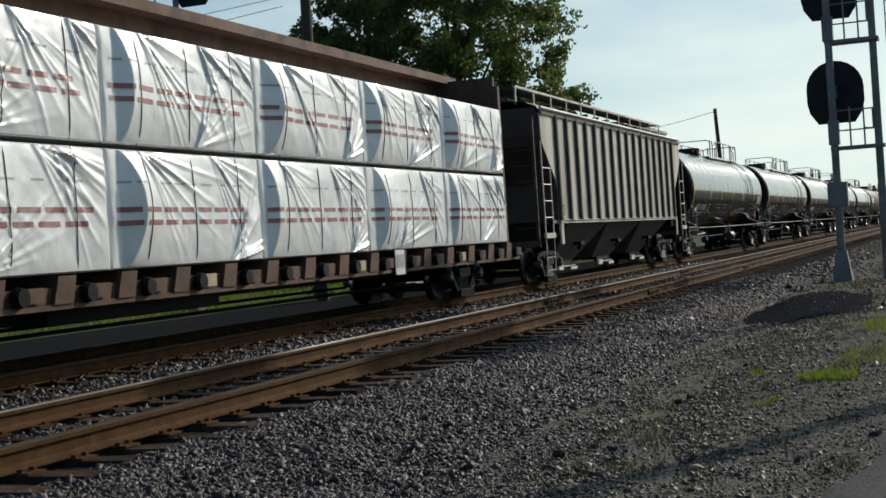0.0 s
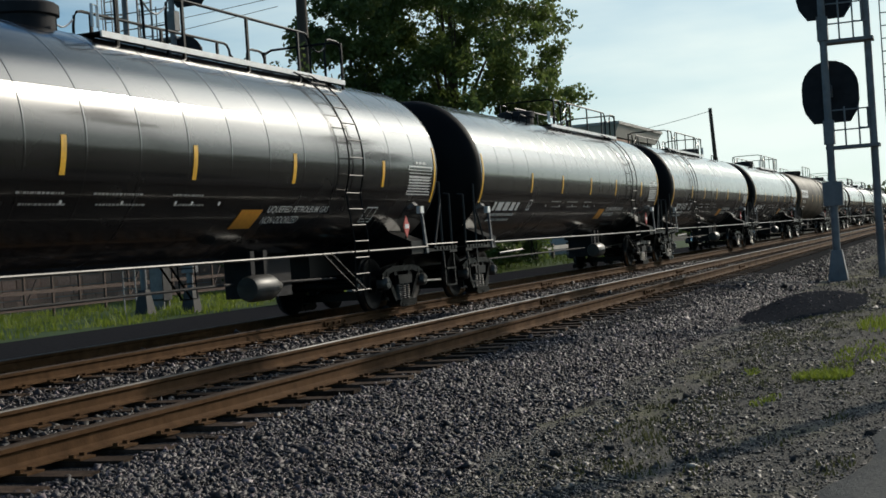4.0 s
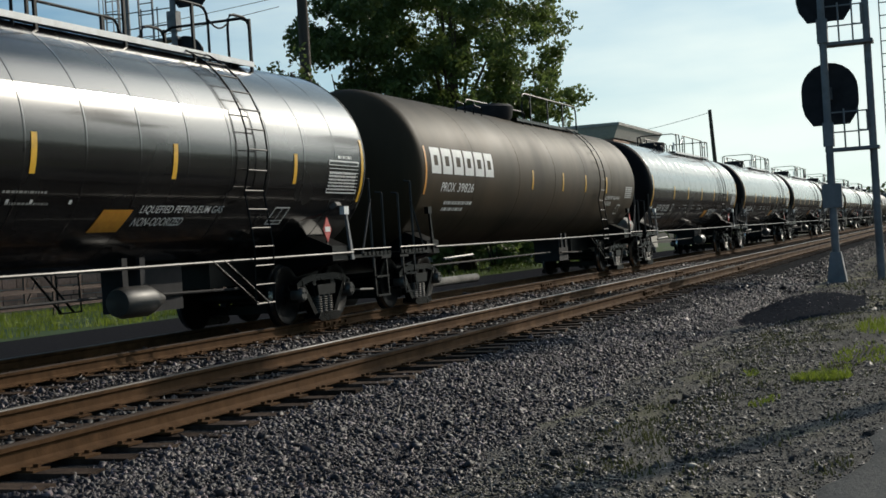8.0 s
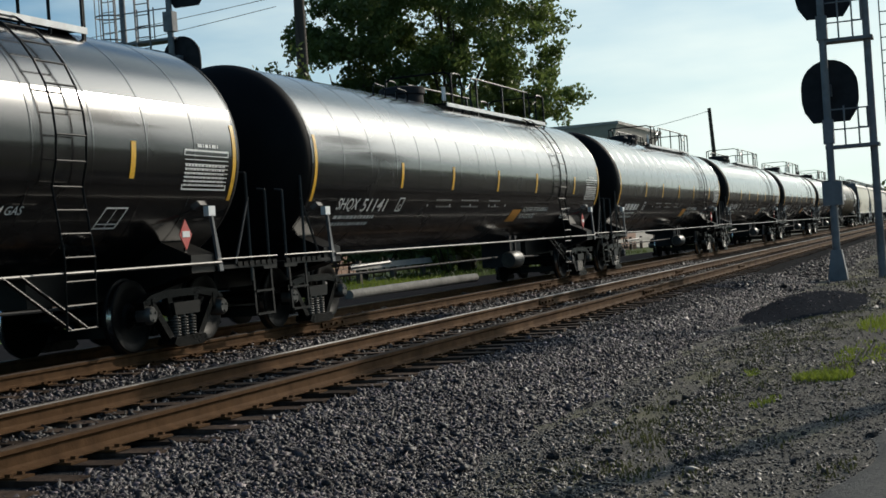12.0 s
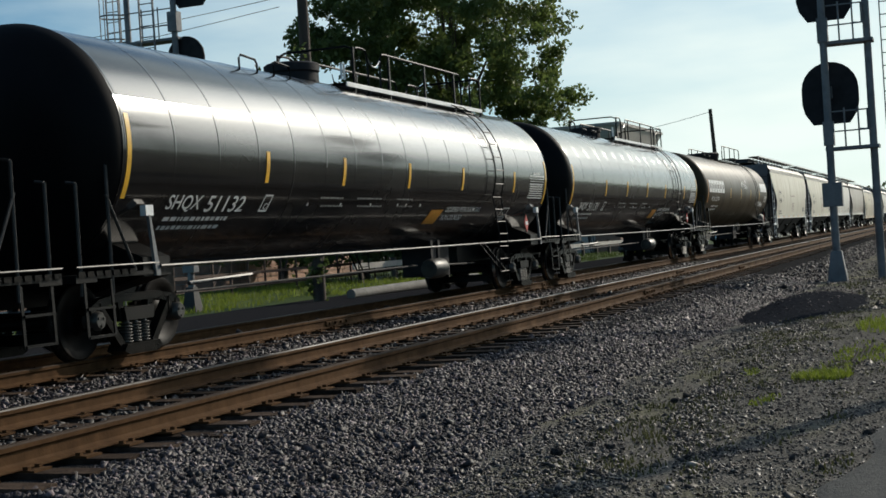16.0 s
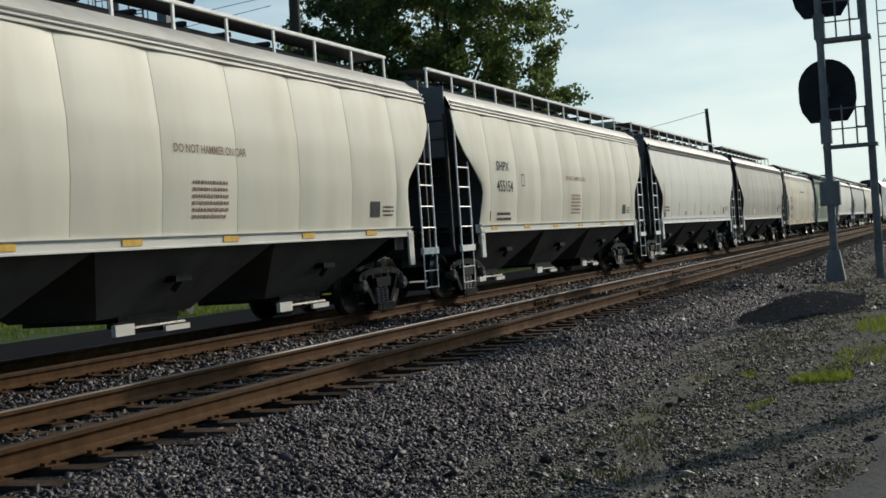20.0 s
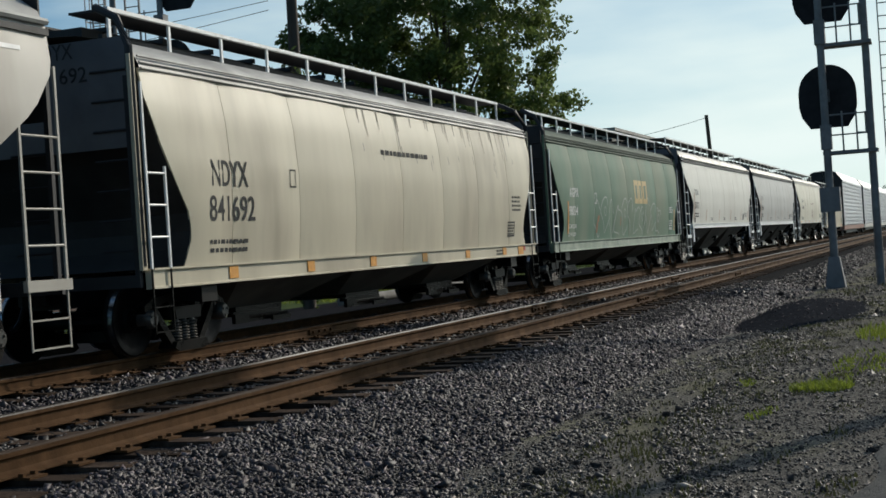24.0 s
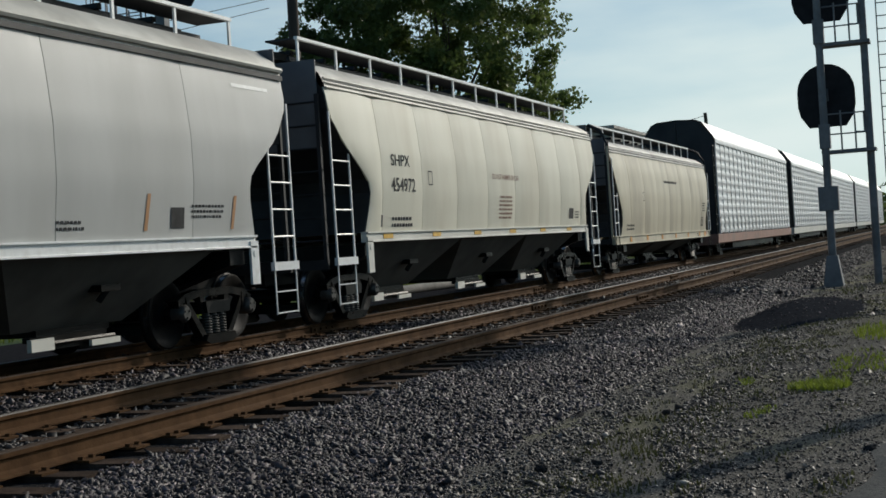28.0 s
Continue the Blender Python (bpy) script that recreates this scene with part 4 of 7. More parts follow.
            k += (L - 0.8) / 11
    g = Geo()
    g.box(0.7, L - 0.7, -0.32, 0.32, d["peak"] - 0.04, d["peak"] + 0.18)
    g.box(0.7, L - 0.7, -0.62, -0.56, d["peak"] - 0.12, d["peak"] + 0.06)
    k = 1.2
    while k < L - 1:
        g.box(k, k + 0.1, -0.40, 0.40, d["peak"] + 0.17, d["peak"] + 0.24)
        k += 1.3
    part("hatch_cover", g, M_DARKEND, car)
    # sills
    for s in (-1, 1):
        y = s * (mix(d["flank"], s1) + 0.01)
        xa = mix(d["end"], s1) - (0.0 if not d["arch"] else 0.75)
        g = Geo().prism([(y - s * 0.10, s0), (y + s * 0.02, s0), (y + s * 0.02, s0 + 0.02), (y, s0 + 0.03), (y, s1 - 0.02), (y + s * 0.035, s1 - 0.015), (y + s * 0.035, s1 + 0.01), (y - s * 0.10, s1 + 0.01)], "x", xa, L - xa)
        part("side_sill", g, sill_mat, car)
        if not d["arch"]:
            for x in (xa - 0.02, L - xa - 0.20):
                g = Geo().box(x + 0.02, x + 0.24, y - 0.02, y + 0.015, s0 - 0.50, s0 + 0.09)
                g.tube([(x + 0.13, y - 0.03, s0 - 0.08), (x + 0.13, y + 0.03, s0 - 0.08)], 0.05, 10)
                part("jacking_plate", g, sill_mat, car)
    if reflector:
        k = 1.9
        while k < L - 1.6:
            y = -(mix(d["flank"], s1) + 0.016)
            part("reflector", Geo().box(k, k + (0.24 if d["arch"] else 0.42), y - 0.006, y, s0 + 0.05, s1 - 0.03), reflector, car, "amber reflector on the side sill")
            k += 2.35
    # ladders at the four corners with the plate that carries them, and the stirrups below
    lz = s0 - 0.24 if not d["arch"] else s1
    for s in (-1, 1):
        y = s * 1.56
        for xo, xi in ((0.02, 0.68), (L - 0.02, L - 0.68)) if not d["arch"] else ((0.0, 0.42), (L, L - 0.42)):
            ladder(car, xo, xi, y, lz, 2.88 if not d["arch"] else 2.50, ladder_mat, 0.385, 3.50, lz + 0.38)
            if not d["arch"]:
                a, b = sorted((xo, xi))
                part("ladder_plate", Geo().box(a - 0.05, b + 0.06, y - 0.03, y + 0.03, lz - 0.10, lz + 0.02), ladder_mat, car)
            g = Geo()
            for x in (xo, xi):
                g.bar((x, y, lz), (x, y, 0.48), 0.022, 0.016)
            for z in (0.50, 0.80):
                g.bar((xo, y, z), (xi, y, z), 0.022, 0.018)
            part("stirrup", g, ladder_mat if not d["arch"] else M_TRUCK, car)
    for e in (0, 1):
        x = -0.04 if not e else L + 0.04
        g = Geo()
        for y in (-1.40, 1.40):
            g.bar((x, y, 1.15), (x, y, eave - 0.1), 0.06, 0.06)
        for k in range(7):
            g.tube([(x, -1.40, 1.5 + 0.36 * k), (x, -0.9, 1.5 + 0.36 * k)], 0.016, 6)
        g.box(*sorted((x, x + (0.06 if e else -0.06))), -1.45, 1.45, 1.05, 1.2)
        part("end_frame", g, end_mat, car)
        if d["arch"]:
            g = Geo().tube([(x, -1.46, 1.3), (x, -1.46, eave + 0.25), (x + (-0.1 if e else 0.1), -1.25, eave + 0.62), (x + (-0.2 if e else 0.2), -0.9, d["peak"] + 0.28)], 0.05, 8)
            part("end_arch", g, end_mat, car, smooth=True)
            g = Geo().bar((x, -1.47, 1.25), (x, -1.47, eave + 0.15), 0.10, 0.05)
            part("corner_post", g, mat, car)
        g = Geo().box(*sorted((x, x + (-2.6 if e else 2.6))), -0.3, 0.3, 0.84, 1.22)
        g.prism([(-1.45, s0 - 0.02), (-1.45, s0 - 0.22), (-0.4, 0.9), (0.4, 0.9), (1.45, s0 - 0.22), (1.45, s0 - 0.02)], "x", (L - d["trucks"] if e else d["trucks"]) - 0.2, (L - d["trucks"] if e else d["trucks"]) + 0.2)
        part("draft_sill", g, M_BLACK, car)
        coupler(car, x, 1 if e else -1)
        truck(car, L - d["trucks"] if e else d["trucks"])
    # hopper bays, one dark colour on every car, with their outlet gates
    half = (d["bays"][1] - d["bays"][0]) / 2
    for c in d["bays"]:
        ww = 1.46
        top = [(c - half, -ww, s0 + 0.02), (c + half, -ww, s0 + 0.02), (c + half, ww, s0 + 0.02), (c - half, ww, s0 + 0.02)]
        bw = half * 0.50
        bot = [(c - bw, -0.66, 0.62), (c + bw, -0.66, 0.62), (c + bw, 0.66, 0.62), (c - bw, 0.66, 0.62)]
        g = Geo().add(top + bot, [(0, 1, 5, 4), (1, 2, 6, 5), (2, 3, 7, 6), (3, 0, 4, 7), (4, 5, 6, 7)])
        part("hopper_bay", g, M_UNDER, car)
        g = Geo().box(c - 0.72, c + 0.72, -0.72, 0.72, 0.55, 0.63)
        g.box(c - 0.95, c + 0.55, -0.80, -0.70, 0.50, 0.56)
        g.box(c - 0.55, c + 0.75, -0.78, -0.70, 0.40, 0.44)
        g.tube([(c - 0.6, -0.80, 0.47), (c + 0.7, -0.80, 0.47)], 0.03, 6)
        part("outlet_gate", g, M_TRUCK, car)
        part("gate_slide", Geo().box(c - 1.0, c - 0.58, -0.86, -0.80, 0.40, 0.54), M_HOP2 if not d["arch"] else M_TRUCK, car)
        part("gate_slide", Geo().box(c + 0.15, c + 0.75, -0.86, -0.82, 0.38, 0.45), M_HOP2 if not d["arch"] else M_TRUCK, car)
        g = Geo().box(c - 0.15, c + 0.25, -1.24, -1.02, 1.02, 1.10)
        g.bar((c - 0.05, -1.12, 0.9), (c + 0.05, -1.2, 1.06), 0.06)
        part("vibrator_bracket", g, M_TRUCK, car)
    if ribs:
        # ribs coloured dark for their sides turned from the sun
        g = Geo().prism([(-0.075, 0.0), (-0.068, -0.075), (0.050, -0.075), (0.060, 0.0)], "z", s1, eave).mesh("side_rib", M_RIBSHADE)
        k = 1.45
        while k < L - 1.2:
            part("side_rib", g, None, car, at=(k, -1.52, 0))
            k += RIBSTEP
    return car


def lay(shape, x0, z0, d, off=0.007):
    """A flat shape laid on the near flank of a hopper."""
    vs, fs = shape
    n = max(1, d["seams"])

    def y(x, z):
        f = (x * n / d["L"]) % 1.0
        swell = d["puff"] * max(0.0, math.sin(math.pi * f)) ** 0.6 if d["seams"] else 0.0
        return -mix(d["flank"], z) - swell - off

    return Geo().add([(x0 + s, y(x0 + s, z0 + h), z0 + h) for s, h in vs], fs)


# ---- centre-beam flat car with wrapped lumber ----
def centre_beam():
    car = thing("centre_beam_flat_car", "rusty brown centre-beam flat car under wrapped lumber", "flat car")
    L = 24.2
    g = Geo().prism([(-1.50, 0.87), (-1.50, 1.08), (1.50, 1.08), (1.50, 0.87), (1.44, 0.87), (1.44, 1.0), (-1.44, 1.0), (-1.44, 0.87)], "x", 0.1, L)
    part("deck", g, M_RUST, car)
    g = Geo().box(0.1, L, -1.53, -1.47, 0.84, 0.90)
    part("side_sill", g, M_RUST, car)
    for k in range(20):
        x = 0.6 + k * 1.19
        g = Geo().prism([(x, 0.90), (x + 0.34, 0.90), (x + 0.42, 1.20), (x + 0.10, 1.20)], "y", -1.55, -0.4)
        part("bunk_riser", g, M_RUST, car)
        g = Geo().lathe([(-0.09, 0.03), (-0.09, 0.10), (0.0, 0.12)], 10, c=(x + 0.62, -1.52, 1.0), axis="y")
        part("strap_winch", g, M_BLACK, car)
        part("deck_plate", Geo().box(x + 0.72, x + 1.02, -1.56, -1.535, 0.93, 1.09), M_RUST if k % 4 else M_WOOD, car)
    g = Geo().box(0.2, L - 0.1, -0.36, 0.36, 4.70, 4.86)
    g.box(0.2, L - 0.1, -0.06, 0.06, 1.1, 4.7)
    part("centre_beam", g, M_RUST, car)
    for x in (1.42, 23.60):
        bh = part("bulkhead", Geo().box(x, x + 0.10, -1.36, 1.36, 1.0, 4.75), M_FENCE, car)
        for s in (-1, 1):
            part("bulkhead_post", Geo().box(x - 0.01, x + 0.13, *sorted((s * 1.36, s * 1.46)), 0.95, 4.55), M_FENCE, bh)
    part("data_sign", Geo().box(17.1, 17.5, -1.58, -1.565, 0.80, 1.22), M_WHITE, car, "white data placard")
    part("sign_print", Geo().box(17.15, 17.45, -1.588, -1.582, 0.92, 1.14), M_GALV, car)
    g = Geo()
    for y in (-1.2, 1.2):
        g.tube([(4.2, y * 0.6, 0.55), (L - 4.2, y * 0.6, 0.55)], 0.03, 6)
    g.box(9, 13, -0.5, 0.5, 0.62, 0.9)
    g.box(0.3, L - 0.3, -0.3, 0.3, 0.72, 1.0)
    part("centre_sill", g, M_BLACK, car)
    for x in (2.4, L - 2.4):
        truck(car, x)
    coupler(car, -0.1, -1)
    coupler(car, L + 0.1, 1)
    return car


def lumber_pack(x0, x1, y0, y1, z0, z1, seed, stack):
    """One wrapped pack: pillowed plastic with folds, its end cap, printed dashes and straps."""
    rnd = random.Random(seed)
    car = stack
    W, H = x1 - x0, z1 - z0
    # creases fan out of two corners; a crescent where the end of the wrap is folded round faces away from the sun
    fans = []
    for cx, cz in ((rnd.uniform(0.5, 0.9), 0.0 if rnd.random() < 0.4 else H), (rnd.uniform(1.7, 2.6), H), (rnd.uniform(0.9, 3.0), 0.0), (rnd.uniform(2.6, 3.5), rnd.choice((0.0, H)))):
        for _ in range(rnd.randint(14, 20)):
            a = rnd.uniform(0.15, 1.20) * (1 if rnd.random() < 0.8 else -1)
            fans.append((cx, cz, math.cos(a), math.sin(a) * (-1 if cz > 0 else 1), rnd.uniform(0.018, 0.034), rnd.uniform(0.8, 2.6), rnd.uniform(0.010, 0.024)))
    fold, depth = rnd.uniform(0.05, 0.30), rnd.uniform(0.20, 0.40)

    def swell(s, h):
        v = max(0.0, math.sin(math.pi * min(1, max(0, h / H))))
        d = 0.045 * (max(0.0, math.sin(math.pi * min(1, max(0, s / W)))) * v) ** 0.3
        for cx, cz, ux, uz, w, ln, am in fans:
            al = (s - cx) * ux + (h - cz) * uz
            if 0 < al < ln:
                off = (s - cx) * uz - (h - cz) * ux
                d += am * math.exp(-(off / (w * (0.6 + 0.5 * al))) ** 2) * min(1, al * 3) * (1 - al / ln)
        d += 0.014 * noise.noise(Vector((s * 1.6 + seed * 7.1, h * 1.6, seed))) + 0.006 * noise.noise(Vector((s * 5 + seed, h * 5, seed)))
        span = depth * v ** 0.6
        if span > 0.02 and s > fold:
            u = (s - fold) / span
            rise = 0.50 * span
            d += rise * u if u < 1 else rise * math.exp(-(s - fold - span) / 0.55)
        return d * min(1.0, s / 0.04, (W - s) / 0.04) if 0.0 < s < W else 0.0

    rows = []
    nx, nz = 190, 72
    for j in range(nz + 1):
        row = []
        for i in range(nx + 1):
            s, h = W * i / nx, H * j / nz
            edge_in = 0.03 if i in (0, nx) or j in (0, nz) else 0.0
            row.append((x0 + s, y0 - swell(s, h) + edge_in, z0 + h))
        rows.append(row)
    pk = part("lumber_pack", Geo().grid(rows), M_WRAP, car, "lumber pack in creased white plastic wrap", smooth=True)
    g = Geo().box(x0 + 0.01, x1 - 0.01, y0 + 0.035, y1, z0 + 0.01, z1 - 0.01)
    part("pack_body", g, M_WRAP, pk)
    # two rows of printed dashes
    for zf in (0.36, 0.47):
        s = 0.12
        while s < W - 0.5:
            b = rnd.uniform(0.30, 0.40)
            g = Geo()
            pts = []
            for zz in (0, 0.03, 0.06):
                pts.append([(x0 + s + b * q / 12, y0 - 0.004 - max(swell(s + b * q / 12 + o, H * zf + zz) for o in (-0.02, 0.0, 0.02)), z0 + H * zf + zz) for q in range(13)])
            g.grid(pts)
            part("printed_dash", g, M_STRIPE, pk)
            s += b + 0.10
    # a row of small bluish print above them
    s = 0.15
    while s < W - 0.5:
        b = rnd.uniform(0.10, 0.34)
        pts = [[(x0 + s + b * q / 6, y0 - 0.004 - swell(s + b * q / 6, H * 0.71 + zz), z0 + H * 0.71 + zz) for q in range(7)] for zz in (0, 0.028)]
        part("printed_line", Geo().grid(pts), M_PRINT, pk)["kind"] = "stuff"
        s += b + rnd.uniform(0.05, 0.30)
    for k in range(3):
        x = x0 + W * (0.18 + 0.32 * k)
        g = Geo().tube([(x, y0 - 0.006 - swell(x - x0, H * q / 10), z0 + H * q / 10) for q in range(11)], 0.006, 5)
        part("strap", g, M_STRAP, pk)
    return pk


# ---- autoracks ----
def autorack(label, sill_mat, panel_mat):
    car = thing("autorack", label, "autorack", "autoracks of the train")
    L = 26.6
    g = Geo()
    rows = []
    zz = [1.12 + 3.66 * k / 44 for k in range(45)]
    for k, z in enumerate(zz):
        y = -0.02 * (1 if k % 4 in (1, 2) else 0)
        rows.append([(0.03, y, z), (1.22, y, z)])
    pan = Geo().grid(rows).mesh("side_panel", panel_mat)
    for k in range(21):
        part("side_panel", pan, None, car, at=(0.65 + 1.205 * k, -1.52, 0))
    post = Geo().box(-0.03, 0.05, -0.022, 0.03, 0.95, 4.85).mesh("side_post", panel_mat)
    for k in range(22):
        part("side_post", post, None, car, at=(0.65 + 1.205 * k, -1.53, 0))
    for k in range(21):
        g = Geo().box(0.65 + 1.205 * k + 0.10, 0.65 + 1.205 * k + 0.30, -1.545, -1.530, 1.22, 1.80)
        part("vent_slot", g, M_BLACK, car)
    part("far_side", Geo().box(0.6, L - 0.6, 1.48, 1.54, 0.95, 4.85), panel_mat, car)
    sec = [(-1.56, 4.80), (-1.58, 4.92), (-1.50, 5.10), (-1.05, 5.72), (-0.8, 5.83), (0, 5.88), (0.8, 5.83), (1.05, 5.72), (1.50, 5.10), (1.58, 4.92), (1.56, 4.80)]
    part("roof", Geo().grid([[(x, y, z) for y, z in sec] for x in (0.55, L / 2, L - 0.55)]), panel_mat, car, smooth=True)
    for e in (0, 1):
        x = 0.55 if not e else L - 0.55
        for s in (-1, 1):
            poly = [(s * 0.01, 1.0), (s * 1.5, 1.0), (s * 1.52, 4.9), (s * 1.44, 5.1), (s * 1.0, 5.68), (s * 0.8, 5.78), (s * 0.01, 5.84)]
            part("end_door", Geo().prism(poly, "x", x - 0.04, x + 0.04), M_DARKEND, car)
        w = -1 if not e else 1
        ladder(car, x + w * 0.10, x + w * 0.48, -1.50, 0.6, 4.7, M_TRUCK, 0.40)
        truck(car, 2.9 if not e else L - 2.9)
        coupler(car, -0.3 if not e else L + 0.3, w)
    g = Geo().prism([(-1.54, 0.72), (-1.56, 1.08), (1.56, 1.08), (1.54, 0.72), (1.3, 0.66), (-1.3, 0.66)], "x", 0.0, L)
    part("side_sill", g, sill_mat, car)
    g = Geo().box(-0.2, L + 0.2, -0.3, 0.3, 0.6, 1.0)
    g.box(6, L - 6, -1.2, 1.2, 0.42, 0.7)
    part("centre_sill", g, M_BLACK, car)
    return car


# ---- the consist ----
TRAIN = []          # (thing, distance of its front end ahead of the start line)


def put(car, start):
    car.matrix_basis = pose(start, YC, 0)
    TRAIN.append((car, start))
    return car


def mark(car, text, x, deg, w, h):
    a, b = text.split()
    part("reporting_mark", wrap(letters(a, w * 0.41, h, 0.2), x, deg), M_LETTER, car, "white reporting mark")
    part("car_number", wrap(letters(b, w * 0.51, h, 0.2), x + w * 0.49, deg), M_LETTER, car, "white car number")


cb = put(centre_beam(), 4.5)
for side_y, tag in (((-1.49, -0.10), "near"), ((0.10, 1.49), "far")):
    for tier, (za, zb) in enumerate(((1.22, 2.62), (2.68, 4.04))):
        for k in range(6):
            xa = 1.62 + 3.655 * k
            if tag == "near":
                lumber_pack(xa, xa + 3.63, side_y[0], side_y[1], za, zb, 11 + 6 * tier + k, cb)
            else:
                part("lumber_pack", Geo().box(xa, xa + 3.63, side_y[0], side_y[1], za, zb), M_WRAP, cb, "lumber pack in white plastic wrap")

rib = put(covered_hopper("dull grey ribbed-side covered hopper with dark bays", M_RIB, M_RIB, RIBBED, M_BROWNEND, M_ROOFG, ribs=True, ladder_mat=M_RIB), 30.7)
part("stencil_frame", lay(outline(0.22, 0.24, 0.03), 1.62, 1.78, RIBBED, 0.01), M_STENCIL, rib)

lpg_base = lpg_tank()
lpg_turned = lpg_tank(flip=True)
brown = {7: brown_tank(M_TANK_BROWN, "faded brown weathered tank car with white block mark"), 15: brown_tank(M_TANK_BRONZE, "worn bronze-brown tank car with a bare grey patch and scrawl")}
lpg_numbers = {2: "SHQX 51088", 3: "SHQX 51097", 4: "", 5: "SHQX 51177", 6: "SHQX 51096", 8: "SHQX 51133", 9: "SHQX 51144", 10: "SHQX 51141",
               11: "", 12: "SHQX 51090", 13: "SHQX 51132", 14: "SHQX 51131"}
TANK_AT = {2: 50.15, 3: 70.44, 4: 90.75, 5: 111.0, 6: 131.29, 7: 151.51, 8: 171.90, 9: 192.21, 10: 212.25, 11: 232.45, 12: 252.5, 13: 272.56, 14: 292.6, 15: 312.5}
first = []
for k, x in TANK_AT.items():
    car = brown[k] if k in brown else lpg_turned if k == 5 else lpg_base if not first else copy_thing(lpg_base, pose(0, 0, 0))
    if k not in brown and k != 5:
        first.append(k)
    put(car, x)
    TRAIN[-1] = (car, x, k)
for entry in [e for e in TRAIN if len(e) == 3]:
    car, x, k = entry
    if k in lpg_numbers and lpg_numbers[k]:
        mark(car, lpg_numbers[k], 0.92, -32.6, 2.0, 0.235)
    elif k in lpg_numbers:
        part("reporting_mark", wrap(lines_of(1.8, 0.22, 1, 0.9, 0.2, 21), 0.95, -32.6), M_LETTER, car)
    elif k == 7:
        mark(car, "PROX 39826", 0.95, -17.5, 1.85, 0.18)
    else:
        mark(car, "PROX 32774", 0.95, -18.0, 1.85, 0.18)
        part("paint_patch", wrap(rect(2.15, 0.42, n=5), 15.12, 1.5), M_LETTER, car, "pale repaint patch")
        # thin pale strip painted for the glints below the patch
        part("paint_patch", wrap(rect(1.1, 0.12, n=2), 14.9, -24), M_LETTER, car)
        rnd = random.Random(4)
        for q in range(9):
            xx, dd = 9.0 + 0.19 * q, rnd.uniform(8, 14)
            flat_pts = [(xx + rnd.uniform(-0.12, 0.25), 0, TANK_R * radians(dd + rnd.uniform(-6, 6))) for r in range(5)]
            part("scrawl", wrap(ribbon([(p, q2) for p, _, q2 in flat_pts], 0.030), 0, 0), M_LETTER, car)

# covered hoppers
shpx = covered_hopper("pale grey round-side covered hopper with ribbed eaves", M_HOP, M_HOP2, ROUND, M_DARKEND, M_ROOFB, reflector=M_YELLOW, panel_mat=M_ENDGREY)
part("stencil_line", lay(letters("DO NOT HAMMER ON CAR", 1.85, 0.11), 7.75, 2.62, ROUND), M_STENCILB, shpx)
part("stencil_line", lay(lines_of(0.95, 0.52, 6, 0.5, 0, 31), 8.15, 1.80, ROUND), M_STENCILB, shpx)
part("stencil_frame", lay(rect(0.40, 0.26), 13.78, 1.78, ROUND), M_STENCIL, shpx)
part("stencil_line", lay(lines_of(0.5, 0.2, 3, 0.5, 0, 32), 14.3, 1.80, ROUND), M_STENCIL, shpx)
part("stencil_frame", lay(outline(0.20, 0.26, 0.02), 4.0, 2.42, ROUND), M_STENCIL, shpx)
part("stencil_frame", lay(rect(0.26, 0.2), 1.62, 1.68, ROUND), M_STENCIL, shpx)
part("stencil_line", lay(lines_of(0.95, 0.22, 2, 0.5, 0, 33), 2.25, 1.68, ROUND), M_STENCIL, shpx)


def smooth_hopper(label, paint):
    """Smooth-side covered hopper with its strips and stencils."""
    tilx = covered_hopper(label, paint, M_WHITE, SMOOTH, M_DARKEND, M_ROOFB, panel_mat=M_ENDGREY)
    for x in (4.05, 7.1, 10.1, 13.1, 15.2):
        part("reflector_strip", lay(rect(0.075, 0.44, 0.15, 4), x, 1.70, SMOOTH), M_OLDORANGE, tilx, "weathered orange reflective strip")
    part("reflector_strip", lay(rect(0.085, 0.95, 0.05, 6), 1.46, 1.80, SMOOTH), M_OLDORANGE, tilx, "weathered orange reflective strip")
    part("stencil_frame", lay(rect(0.32, 0.26), 13.7, 1.72, SMOOTH), M_STENCIL, tilx)
    part("stencil_line", lay(lines_of(0.8, 0.2, 3, 0.5, 0, 35), 14.2, 1.85, SMOOTH), M_STENCIL, tilx)
    part("stencil_line", lay(lines_of(0.9, 0.2, 2, 0.5, 0, 36), 1.6, 1.85, SMOOTH), M_STENCIL, tilx)
    part("stencil_frame", lay(rect(0.24, 0.16), 1.55, 1.66, SMOOTH), M_STENCIL, tilx)
    part("white_dash", lay(rect(1.05, 0.05), 15.5, 3.62, SMOOTH), M_LETTER, tilx)
    for x in (5.2, 8.3, 11.4):
        part("stencil_line", lay(lines_of(0.5, 0.14, 2, 0.5, 0, int(x)), x, 1.72, SMOOTH), M_STENCIL, tilx)
    return tilx


tilx = smooth_hopper("light grey smooth-side covered hopper with a dark eave strip", M_HOP2)
dull_tilx = smooth_hopper("dull grey smooth-side covered hopper with a dark eave strip", M_HOP5)
tan_car = covered_hopper("weathered tan-grey smooth-side covered hopper", M_HOP3, M_HOP2, SMOOTH, M_DARKEND, M_ROOFG, ladder_mat=M_HOP3)
for x in (4.05, 7.1, 10.1, 13.1, 15.2):
    part("reflector_strip", lay(rect(0.10, 0.45, 0.15, 4), x, 1.70, SMOOTH), M_OLDORANGE, tan_car)
part("stencil_frame", lay(rect(0.36, 0.28), 13.7, 1.76, SMOOTH), M_STENCIL, tan_car)
